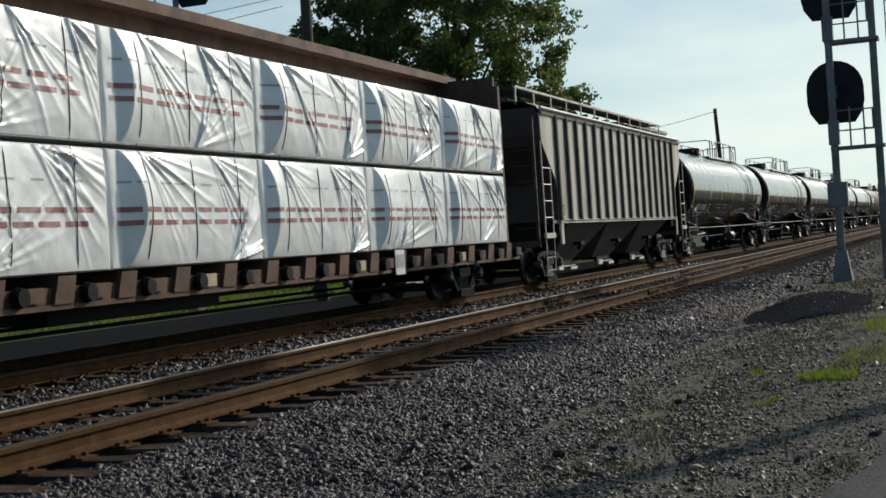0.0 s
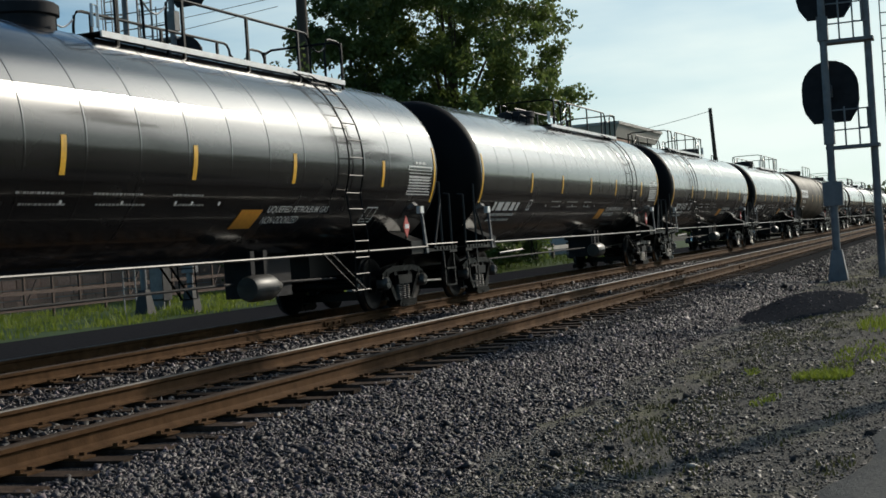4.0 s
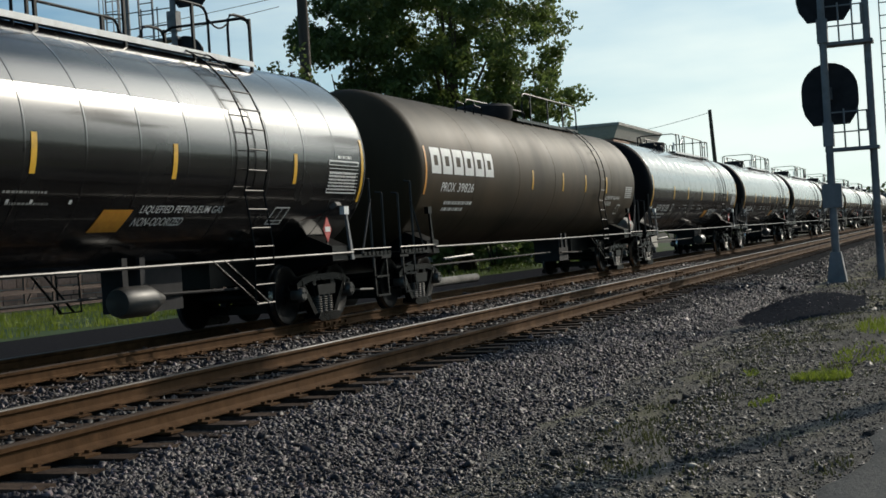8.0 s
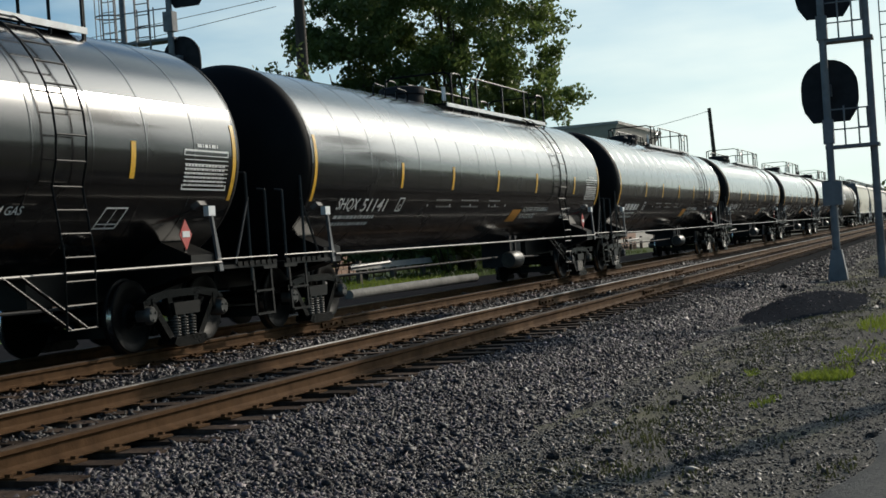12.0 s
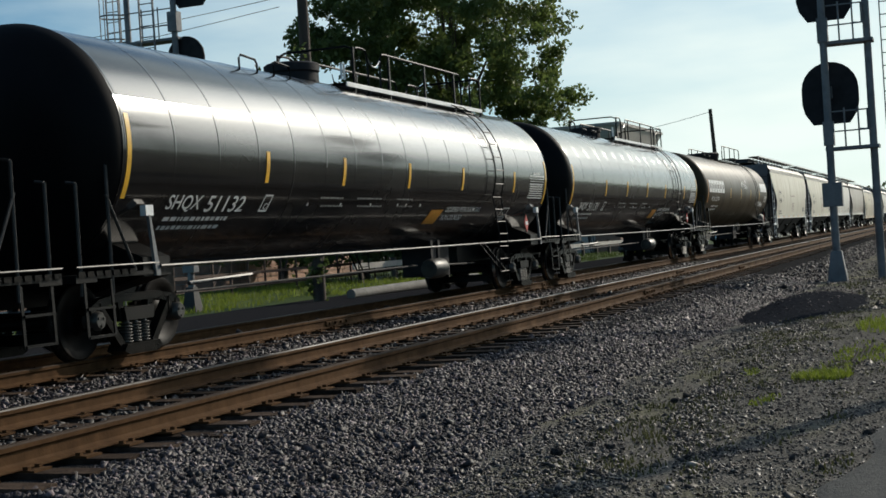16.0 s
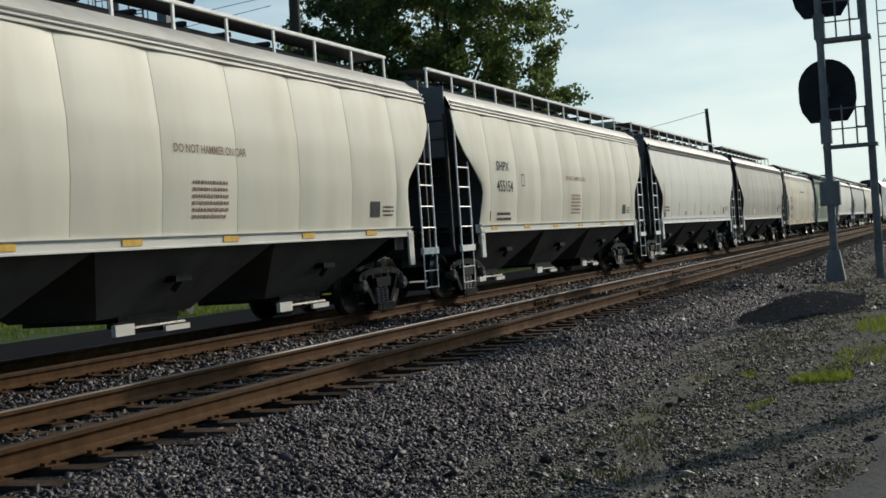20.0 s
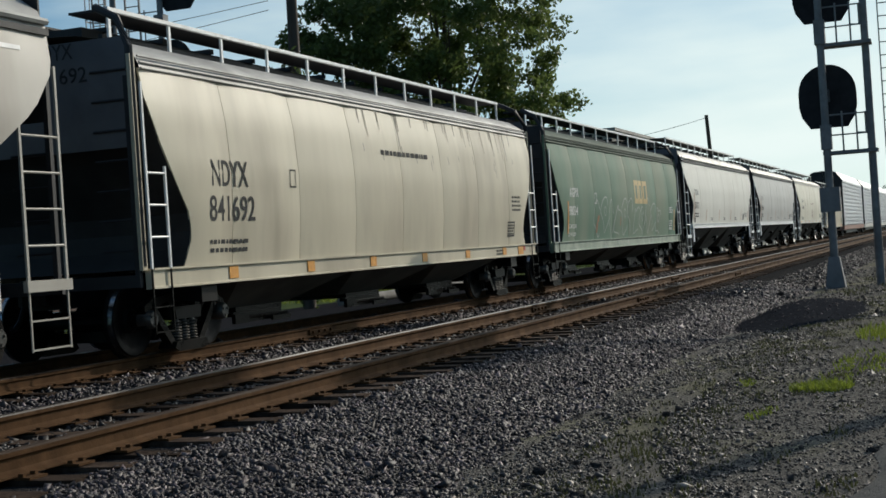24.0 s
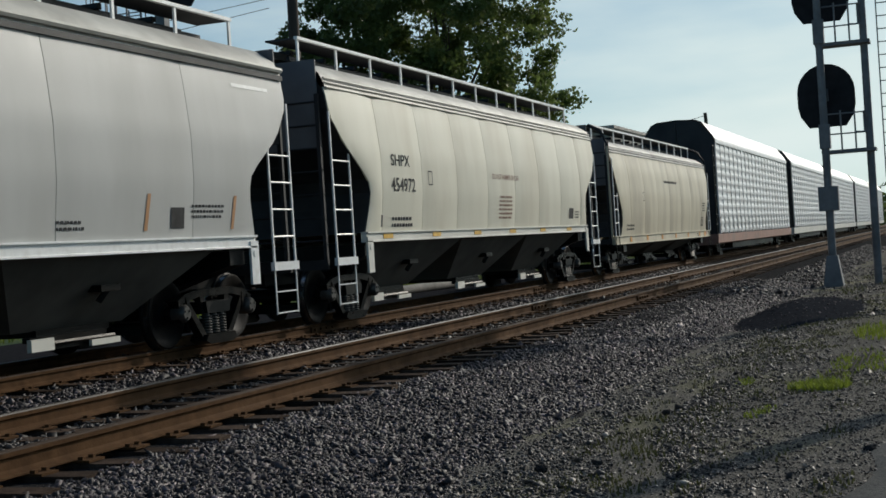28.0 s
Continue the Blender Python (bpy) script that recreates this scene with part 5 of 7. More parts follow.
part("stencil_line", lay(lines_of(0.8, 0.2, 3, 0.5, 0, 45), 14.3, 1.95, SMOOTH), M_STENCIL, tan_car)
part("stencil_line", lay(lines_of(0.6, 0.3, 4, 0.5, 0, 46), 9.0, 1.75, SMOOTH), M_STENCILB, tan_car)
part("stencil_frame", lay(rect(0.30, 0.22), 4.7, 1.68, SMOOTH), M_LETTER, tan_car)
part("white_dash", lay(rect(1.05, 0.05), 15.5, 3.62, SMOOTH), M_LETTER, tan_car)
cream = covered_hopper("stained cream covered hopper with a deep side sill", M_HOP4, M_HOP4, DEEP, M_DARKEND, M_ROOFG, reflector=M_ORANGE, panel_mat=M_ENDGREY)
part("stencil_line", lay(lines_of(1.1, 0.22, 2, 0.5, 0, 51), 1.4, 1.42, DEEP), M_STENCIL, cream)
part("stencil_frame", lay(outline(0.2, 0.26, 0.02), 3.7, 2.3, DEEP), M_STENCIL, cream)
part("stencil_frame", lay(outline(0.46, 0.32, 0.03), 14.0, 1.45, DEEP), M_STENCIL, cream)
part("data_block", lay(lines_of(0.36, 0.24, 4, 0.6, 0, 54), 14.05, 1.49, DEEP), M_STENCIL, cream)
y = -(mix(DEEP["flank"], 1.26) + 0.016)
part("inspection_square", Geo().box(14.75, 15.12, y - 0.006, y, 1.05, 1.235), M_ORANGE, cream, "orange painted square")
part("inspection_square", Geo().box(15.15, 15.27, y - 0.006, y, 1.13, 1.225), M_RED, cream, "red painted square")
part("sill_print", Geo().add([(13.2 + a, y - 0.004, 1.08 + b) for a, b in lines_of(0.6, 0.13, 2, 0.6, 0, 55)[0]], lines_of(0.6, 0.13, 2, 0.6, 0, 55)[1]), M_STENCIL, cream)
part("stencil_line", lay(lines_of(0.6, 0.36, 4, 0.5, 0, 52), 14.3, 2.0, DEEP), M_STENCIL, cream)
part("stencil_line", lay(lines_of(2.2, 0.10, 1, 0.8, 0, 53), 7.2, 2.92, DEEP), M_STENCIL, cream)
M_SILLG = surf("pale_chalked_green_paint", (0.16, 0.22, 0.16), (0.26, 0.32, 0.24), 3, 0.6, stain=(0.40, 0.42, 0.36), stain_amt=0.7, sscale=1.5)
M_ROOFD = surf("dark_green_roof_paint", (0.026, 0.052, 0.036), (0.050, 0.084, 0.060), 2, 0.75, stain=(0.09, 0.10, 0.075), stain_amt=0.5, spec=0.12)
green = covered_hopper("faded green covered hopper with chalky graffiti scrawl", M_GREEN, M_SILLG, DEEP, M_DARKEND, M_ROOFD)

put(shpx, 331.95)
put(copy_thing(shpx, pose(0, 0, 0)), 350.18)
put(tilx, 368.6)
put(tan_car, 387.0)
put(cream, 405.77)
put(green, 423.39)
put(copy_thing(tilx, pose(0, 0, 0)), 440.72)
put(dull_tilx, 459.15)
put(copy_thing(shpx, pose(0, 0, 0)), 477.68)
put(copy_thing(cream, pose(0, 0, 0)), 496.6)
hops = [e[0] for e in TRAIN[-10:]]
for car, a, b, d, mat in ((hops[0], "SHPX", "454969", ROUND, M_STENCIL), (hops[1], "SHPX", "455154", ROUND, M_STENCIL), (hops[8], "SHPX", "454972", ROUND, M_STENCIL),
                          (hops[6], "TILX", "55272", SMOOTH, M_STENCIL), (hops[7], "TILX", "54549", SMOOTH, M_STENCIL)):
    part("reporting_mark", lay(letters(a, 0.85, 0.20), 2.25 if d is ROUND else 1.62, 2.72 if d is ROUND else 2.66, d), M_TRUCK, car, "grey reporting mark")
    part("car_number", lay(letters(b, 1.10 if d is ROUND else 0.85, 0.24), 2.22 if d is ROUND else 1.58, 2.28 if d is ROUND else 2.16, d), mat, car, "dark car number")
part("reporting_mark", lay(letters("NDYX", 0.98, 0.34), 1.46, 2.28, DEEP), M_STENCIL, hops[4], "dark reporting mark")
part("car_number", lay(letters("841692", 1.22, 0.34), 1.38, 1.82, DEEP), M_STENCIL, hops[4], "dark car number")
part("reporting_mark", lay(letters("AGPX", 0.86, 0.24), 1.46, 2.36, DEEP), M_LETTER, hops[5], "white reporting mark")
part("car_number", lay(letters("98034", 0.86, 0.24), 1.36, 1.90, DEEP), M_LETTER, hops[5], "white car number")
M_AMBER = surf("faded_yellow_paint", (0.42, 0.30, 0.10), (0.52, 0.39, 0.16), 6, 0.6)
for q, x in enumerate((8.85, 9.45, 10.08)):
    part("mark_block", lay(outline(0.55, 0.70, 0.15, 0.1), x, 2.26, DEEP), M_AMBER, hops[5], "yellow block of a painted mark")
part("reflector_strip", lay(rect(0.09, 0.8, n=4), 1.22, 1.45, DEEP), M_ORANGE, hops[5])
part("stencil_frame", lay(outline(0.22, 0.28, 0.02), 4.0, 2.22, DEEP), M_LETTER, hops[5])
part("stencil_frame", lay(outline(0.5, 0.30, 0.03), 14.1, 1.44, DEEP), M_LETTER, hops[5])
part("data_block", lay(lines_of(0.40, 0.22, 3, 0.5, 0, 62), 14.15, 1.48, DEEP), M_LETTER, hops[5])
part("stencil_line", lay(lines_of(0.55, 0.22, 3, 0.5, 0, 63), 14.1, 2.0, DEEP), M_LETTER, hops[5])
part("reflector_strip", lay(rect(0.09, 0.7, n=4), 14.85, 1.40, DEEP), M_ORANGE, hops[5])
part("lettering", lay(letters("LD LMT 223800", 0.80, 0.10), 1.32, 1.58, DEEP), M_LETTER, hops[5], "small white lettering")
part("lettering", lay(letters("LT WT 62200", 0.78, 0.10), 1.30, 1.38, DEEP), M_LETTER, hops[5], "small white lettering")


def end_mark(car, a, b, z):
    """Small marks painted on the dark end sheet."""
    for text, w, dz in ((a, 0.62, 0.0), (b, 0.80, -0.30)):
        vs, fs = letters(text, w, 0.19)
        part("reporting_mark" if dz == 0 else "car_number", Geo().add([(-0.036, -0.05 - s, z + dz + h) for s, h in vs], fs), M_STENCIL if car is hops[4] else M_PALEMARK, car, "mark on the end sheet")


M_PALEMARK = surf("dusty_white_lettering", (0.22, 0.23, 0.24), (0.30, 0.31, 0.32), 8, 0.7)
for q, (a, b) in {0: ("SHPX", "454969"), 1: ("SHPX", "455154"), 4: ("NDYX", "841692"), 5: ("AGPX", "98034"), 6: ("TILX", "55272"), 7: ("TILX", "54549"), 8: ("SHPX", "454972")}.items():
    end_mark(hops[q], a, b, 3.86 if q in (4, 5) else 4.02)
# dark grime runs below the eave of the cream car
rnd = random.Random(6)
M_RUN = surf("dark_grime", (0.16, 0.13, 0.10), (0.26, 0.22, 0.17), 6, 0.7)
for q in range(26):
    x, z1 = rnd.uniform(6.5, 15.0), 3.66
    n = rnd.uniform(0.15, 1.0)
    part("grime_run", lay(([(0, 0), (0.02, 0), (0.028, n), (-0.008, n)], [(0, 1, 2, 3)]), x, z1 - n, DEEP, 0.009), M_RUN, hops[4], "dark grime run")
rnd = random.Random(12)
M_ORANGE2 = surf("rusty_orange_stain", (0.24, 0.10, 0.04), (0.34, 0.15, 0.06), 8, 0.8)
M_CHALK = surf("chalky_spray_paint", (0.27, 0.31, 0.27), (0.42, 0.46, 0.41), 5, 0.7)
for q in range(11):
    # looping chalk strokes, wide letters that lean on one another
    cx, cz = 4.3 + 0.80 * q, 1.82 + 0.10 * math.sin(q * 1.7)
    rx, rz, a0, a1 = rnd.uniform(0.30, 0.46), rnd.uniform(0.38, 0.52), rnd.uniform(0.2, 1.2), rnd.uniform(4.2, 6.4)
    kx, kz, ph = rnd.uniform(0.05, 0.16), rnd.uniform(0.05, 0.14), rnd.uniform(0, 6)
    pts = []
    for r in range(34):
        a = a0 + a1 * r / 33
        pts.append((cx + rx * math.cos(a) + kx * math.cos(2.6 * a + ph), cz + rz * math.sin(a) * 0.9 + kz * math.sin(3.1 * a + ph)))
    part("graffiti_stroke", lay(ribbon(pts, 0.034), 0, 0, DEEP, 0.004), M_CHALK, hops[5], "chalky white graffiti stroke")
    if q % 3 == 1:
        pts = [(cx + 0.12 * math.cos(k * 0.52), cz + 0.1 + 0.12 * math.sin(k * 0.52)) for k in range(13)]
        part("graffiti_stroke", lay(ribbon(pts, 0.026), 0, 0, DEEP, 0.004), M_CHALK, hops[5], "chalky white graffiti stroke")
for x, z, w, h in ((4.15, 1.42, 0.16, 0.34), (4.25, 1.72, 0.22, 0.20), (6.9, 1.60, 0.10, 0.28)):
    pts = [(0, 0), (w * 0.6, h * 0.1), (w, h * 0.7), (w * 0.7, h), (w * 0.2, h * 0.8)]
    part("rust_spot", lay((pts, [(0, 1, 2, 3, 4)]), x, z, DEEP, 0.006), M_ORANGE2, hops[5], "rusty orange patch")
# chalk drips over the side sill
for x in (5.2, 6.85, 7.4, 8.0, 10.9, 11.5):
    pts = [(x + 0.09 * math.sin(k * 1.1 + x), 1.05 + 0.025 * k) for k in range(9)]
    g = Geo().add([(a, -(mix(DEEP["flank"], 1.26) + 0.014), b) for a, b in ribbon(pts, 0.03)[0]], ribbon(pts, 0.03)[1])
    part("graffiti_stroke", g, M_CHALK, hops[5], "chalky white graffiti stroke")

ar = put(autorack("silver corrugated autorack on a red-brown sill", M_RACKSILL, M_SILVER), 514.7)
ar2 = put(autorack("silver-grey corrugated autorack on a grey sill", M_HOP2, M_SILVER), 543.0)
for k in range(3):
    put(copy_thing(ar2, pose(0, 0, 0)), 571.3 + 28.3 * k)

# ---- the ground ----
GROUND_Z = -0.32


def steps(spans):
    """Grid lines: (from, to, spacing) one after the other."""
    out = []
    for a, b, d in spans:
        n = max(1, round((b - a) / d))
        out += [a + (b - a) * k / n for k in range(n)]
    return out + [spans[-1][1]]


def ground_z(x, y):
    near = max(0.0, 1 - max(0, x - 30) / 40) if x > -10 else 0.0
    z = GROUND_Z + near * (0.035 * noise.noise(Vector((x * 0.7, y * 0.7, 3))) + 0.018 * noise.noise(Vector((x * 2.7, y * 2.7, 8))) + 0.010 * noise.noise(Vector((x * 8, y * 8, 5))))
    return z


def sheet(name, xs, ys, zf, mat, label="", kind="structure", category=""):
    g = Geo().grid([[(x, y, zf(x, y)) for y in ys] for x in xs])
    me = bpy.data.meshes.new(name)
    me.from_pydata(g.v, [], g.f)
    me.shade_smooth()
    me.materials.append(mat)
    return tagged(new(name, me), label, category or name, "", kind)


xs = steps([(-900, -60, 120), (-60, 4, 8), (4, 26, 0.16), (26, 44, 0.5), (44, 120, 6), (120, 600, 60), (600, 3000, 400)])
ys = steps([(-900, -60, 120), (-60, -9, 6), (-9, -1.2, 0.16), (-1.2, 60, 5), (60, 300, 40), (300, 1500, 200)])
sheet("ground", xs, ys, ground_z, M_GROUND, "cindery dirt with sparse weeds beside the line")


def bed_z(x, y):
    """Cross-section of the ballast bed under both tracks."""
    pts = [(-2.9, -0.42), (-2.2, -0.30), (-1.3, -0.14), (-0.75, -0.05), (-0.4, -0.04), (6.1, -0.04), (6.7, -0.08), (7.9, -0.32), (8.6, -0.45)]
    for (a, za), (b, zb) in zip(pts, pts[1:]):
        if a <= y <= b:
            return za + (zb - za) * (y - a) / (b - a) + (0.02 * noise.noise(Vector((x * 1.7, y * 1.7, 1))) if x < 60 else 0)
    return -0.45


sheet("ballast_bed", steps([(-540, -60, 40), (-60, 5, 4), (5, 30, 0.22), (30, 60, 1.0), (60, 900, 30)]), steps([(-2.9, -0.4, 0.16), (-0.4, 6.1, 0.35), (6.1, 8.6, 0.3)]), bed_z, M_STONE,
      "grey crushed-stone ballast bed of two tracks")


def stones(name, n, region, size, zf, mat, label, seed, flat=0.65):
    """Loose stones, each a small angular lump with its own shape, in one mesh."""
    rng = np.random.default_rng(seed)
    x, y = region(rng, n)
    base = np.array([(1, 0, 0), (-1, 0, 0), (0, 1, 0), (0, -1, 0), (0, 0, 1), (0, 0, -1)], float) * 0.62
    tris = np.array([(0, 2, 4), (2, 1, 4), (1, 3, 4), (3, 0, 4), (2, 0, 5), (1, 2, 5), (3, 1, 5), (0, 3, 5)])
    s = size * rng.lognormal(0, 0.35, n)[:, None] * rng.uniform(0.6, 1.5, (n, 3)) * np.array([1, 1, flat])
    v = base[None] * s[:, None, :] * rng.uniform(0.65, 1.3, (n, 6, 3)) + rng.normal(0, 0.16, (n, 6, 3)) * s[:, None, :]
    a, b, c = rng.uniform(0, 6.28, n), rng.normal(0, 0.5, n), rng.normal(0, 0.5, n)
    ca, sa, cb_, sb, cc, sc = np.cos(a), np.sin(a), np.cos(b), np.sin(b), np.cos(c), np.sin(c)
    v = np.stack([v[..., 0], v[..., 1] * cc[:, None] - v[..., 2] * sc[:, None], v[..., 1] * sc[:, None] + v[..., 2] * cc[:, None]], -1)
    v = np.stack([v[..., 0] * cb_[:, None] + v[..., 2] * sb[:, None], v[..., 1], -v[..., 0] * sb[:, None] + v[..., 2] * cb_[:, None]], -1)
    v = np.stack([v[..., 0] * ca[:, None] - v[..., 1] * sa[:, None], v[..., 0] * sa[:, None] + v[..., 1] * ca[:, None], v[..., 2]], -1)
    z = np.array([zf(p, q) for p, q in zip(x, y)]) + s[:, 2] * rng.uniform(0.0, 0.45, n)
    v += np.stack([x, y, z], -1)[:, None, :]
    me = bpy.data.meshes.new(name)
    me.vertices.add(n * 6)
    me.vertices.foreach_set("co", v.ravel())
    idx = (tris[None] + 6 * np.arange(n)[:, None, None]).ravel()
    me.loops.add(len(idx))
    me.loops.foreach_set("vertex_index", idx.astype(np.int32))
    me.polygons.add(n * 8)
    me.polygons.foreach_set("loop_start", np.arange(0, n * 24, 3, dtype=np.int32))
    me.update(calc_edges=True)
    me.materials.append(mat)
    return tagged(new(name, me), label, "gravel", "", "stuff")


def island_stone(name, lo, hi):
    """Stone colour that differs from lump to lump."""
    m = surf(name, lo, hi, 14, 0.62, bump=0.25, bscale=70)
    nt = m.node_tree
    geo = nt.nodes.new("ShaderNodeNewGeometry")
    ramp = nt.nodes.new("ShaderNodeValToRGB")
    els = ramp.color_ramp.elements
    els[0].color, els[0].position = (0.18, 0.17, 0.17, 1), 0.0
    els[1].color, els[1].position = (5.2, 4.8, 4.6, 1), 1.0
    e = els.new(0.55)
    e.color = (0.66, 0.63, 0.63, 1)
    e = els.new(0.86)
    e.color = (1.5, 1.38, 1.32, 1)
    nt.links.new(geo.outputs["Random Per Island"], ramp.inputs["Fac"])
    bs = nt.nodes["Principled BSDF"]
    src = bs.inputs["Base Color"].links[0].from_socket
    mx = nt.nodes.new("ShaderNodeMix")
    mx.data_type, mx.blend_type = "RGBA", "MULTIPLY"
    mx.inputs[0].default_value = 1.0
    nt.links.new(src, mx.inputs[6])
    nt.links.new(ramp.outputs["Color"], mx.inputs[7])
    nt.links.new(mx.outputs[2], bs.inputs["Base Color"])
    return m


M_STONES = island_stone("crushed_stone", (0.032, 0.0263, 0.0286), (0.068, 0.0570, 0.0595))
M_STONESD = island_stone("shaded_side_stone", (0.022, 0.0190, 0.0196), (0.046, 0.0395, 0.0400))
M_FOUL = island_stone("oily_fouled_stone", (0.016, 0.014, 0.013), (0.036, 0.031, 0.027))
M_PEBBLE = island_stone("pale_pebbles", (0.050, 0.046, 0.040), (0.105, 0.097, 0.085))


def shoulder(rng, n):
    x = 6.5 + 30 * rng.random(n) ** 1.7
    y = -0.38 - rng.random(n) * (2.2 + 0.25 * np.sin(x * 0.9))
    y = np.where((x > 13) & (y > -0.42 - np.minimum(0.8, (x - 13) * 0.09)) & (rng.random(n) < 0.8), y - 0.9, y)
    return x, y


def shoulder_far(rng, n):
    return 30 + 50 * rng.random(n) ** 1.4, -1.1 - rng.random(n) * 3.4


def cribs(rng, n):
    return 8 + 42 * rng.random(n) ** 1.5, rng.uniform(0.08, 1.42, n)


def six_foot(rng, n):
    return 8 + 45 * rng.random(n) ** 1.5, rng.uniform(1.62, 4.02, n)


def far_cribs(rng, n):
    return np.concatenate([10 + 45 * rng.random(n // 2) ** 1.4, 10 + 45 * rng.random(n - n // 2) ** 1.4]), np.concatenate([rng.uniform(4.2, 5.5, n // 2), rng.uniform(5.75, 7.6, n - n // 2)])


def trodden(rng, x, y):
    """Pushes most stones off a bare trodden strip along the foot of the ballast."""
    mid = -3.13 - 0.10 * np.sin(x * 0.8) - 0.25 * np.maximum(0, 11 - x)
    on = (np.abs(y - mid) < 0.17) & (x > 8.5) & (x < 16.5) & (rng.random(len(x)) < 0.85)
    return np.where(on, y - 0.36, y)


def spill(rng, n):
    x = 6.8 + 22 * rng.random(n) ** 1.5
    return x, trodden(rng, x, -2.5 - np.abs(rng.normal(0, 0.95, n)))


stones("ballast_stones", 150000, shoulder, 0.0235, bed_z, M_STONES, "loose grey crushed ballast stones on the shoulder", 1)
# far stones turn shaded sides this way; a darker stone colour stands for it
stones("ballast_stones", 20000, shoulder_far, 0.042, bed_z, M_STONESD, "loose grey crushed ballast stones on the shoulder", 2)
stones("ballast_stones", 17000, cribs, 0.034, bed_z, M_FOUL, "loose grey crushed ballast stones between the ties", 3)
stones("ballast_stones", 30000, six_foot, 0.034, bed_z, M_STONES, "loose grey crushed ballast stones between the tracks", 4)
stones("ballast_stones", 9000, far_cribs, 0.070, bed_z, M_STONES, "loose grey crushed ballast stones under the train", 5)
stones("scattered_gravel", 19000, spill, 0.021, ground_z, M_PEBBLE, "small gravel scattered over cindery dirt", 6, 0.6)



def fines(rng, n):
    x = 6.8 + 11 * rng.random(n) ** 1.3
    return x, trodden(rng, x, -2.3 - 3.2 * rng.random(n))


stones("fine_gravel", 30000, fines, 0.013, ground_z, M_PEBBLE, "fine gravel trodden into cindery dirt", 7, 0.6)


def roadside(rng, n):
    return 24 + 26 * rng.random(n), -2.6 - 6.0 * rng.random(n)


stones("scattered_gravel", 12000, roadside, 0.030, ground_z, M_PEBBLE, "small gravel scattered over cindery dirt", 9, 0.6)

# ---- tracks ----
RAILS = [(0.0, "near"), (1.505, "near"), (4.11, "far"), (5.615, "far")]
rail_sec = [(-0.070, 0.012), (-0.070, 0.022), (-0.020, 0.038), (-0.010, 0.055), (-0.010, 0.125), (-0.034, 0.138), (-0.036, 0.168)]
for y, nm in RAILS:
    g = Geo().prism([(y + a, b) for a, b in rail_sec] + [(y - a, b) for a, b in reversed(rail_sec)], "x", -540, 900)
    r = tagged(part("rail", g, M_RAIL), "rust-brown steel rail on wooden ties", "rail", "rails", "structure")
    g = Geo().prism([(y - 0.036, 0.168), (y - 0.030, 0.180), (y + 0.030, 0.180), (y + 0.036, 0.168)], "x", -540, 900)
    part("rail_head", g, M_RAILSHINE if y in (1.505, 5.615) else M_RAILTOP, r, "worn running surface")
# joint bars
for x, y in ((26.45, 0.0), (24.6, 1.505), (37.5, 1.505), (38.6, 0.0), (33.5, 4.11), (20.9, 4.11)):
    g = Geo()
    for s in (-1, 1):
        g.prism([(y + s * 0.012, 0.045), (y + s * 0.045, 0.040), (y + s * 0.040, 0.125), (y + s * 0.012, 0.128)], "x", x - 0.42, x + 0.42)
        for k in range(4):
            g.box(x - 0.33 + 0.22 * k - 0.02, x - 0.33 + 0.22 * k + 0.02, *sorted((y + s * 0.04, y + s * 0.075)), 0.065, 0.105)
    tagged(part("joint_bar", g, M_RAIL), "rusty bolted rail joint bar", "joint bar", "joint bars")
tie = Geo()
tie.add([(-0.115 + 0.012 * a, y, z) for a, y, z in ((0, -1.30, -0.19), (1, -1.31, -0.004), (0, 1.30, -0.19), (1, 1.31, -0.004))]
        + [(0.115 - 0.012 * a, y, z) for a, y, z in ((0, -1.30, -0.19), (1, -1.29, -0.004), (0, 1.30, -0.19), (1, 1.32, -0.004))],
        [(0, 1, 3, 2), (4, 6, 7, 5), (0, 4, 5, 1), (2, 3, 7, 6), (1, 5, 7, 3)])
tie_m = tie.mesh("tie", M_TIE)
pl = Geo().box(-0.09, 0.09, -0.19, 0.15, -0.003, 0.013)
for a, b in ((-0.06, -0.11), (0.06, -0.11), (0.03, 0.10)):
    pl.box(a - 0.016, a + 0.016, b - 0.02, b + 0.02, 0.01, 0.035)
plate_m = pl.mesh("tie_plate", M_RAIL)
rnd = random.Random(3)
for yc, nm, n_single in ((0.7525, "near", 150), (YC, "far", 140)):
    tr = tagged(new("track"), "railway track of creosoted wooden ties and rusty rails", "track", "tracks", "structure")
    rest = Geo()
    for k in range(560):
        x = 4.0 + 0.535 * k + rnd.uniform(-0.03, 0.03)
        if k < n_single:
            t = part("tie", tie_m, None, tr, at=(x, yc + rnd.uniform(-0.06, 0.06), rnd.uniform(-0.015, 0.005)))
            t.rotation_euler.z = rnd.uniform(-0.02, 0.02)
            if k < 110:
                for s in (-1, 1):
                    p = part("tie_plate", plate_m, None, tr, at=(x, yc + s * 0.7525, 0))
                    p.scale.y = -s
        else:
            rest.box(x - 0.11, x + 0.11, yc - 1.3, yc + 1.3, -0.15, -0.004)
    part("far_ties", rest, M_TIE, tr)["kind"] = "stuff"

# ---- dirt side: dark mound, asphalt, weeds ----
def mound_z(x, y):
    u = (x - 20.5) / 10.5
    v = (y + 4.35 + 0.9 * (u - 0.5)) / 2.5
    h = max(0.0, math.sin(math.pi * min(1, max(0, u))) * math.sin(math.pi * min(1, max(0, v)))) ** 1.7 * 0.36
    return GROUND_Z - 0.09 + h + 0.05 * noise.noise(Vector((x * 0.9, y * 1.2, 2))) + 0.03 * noise.noise(Vector((x * 3.5, y * 3.5, 2)))


rows = []
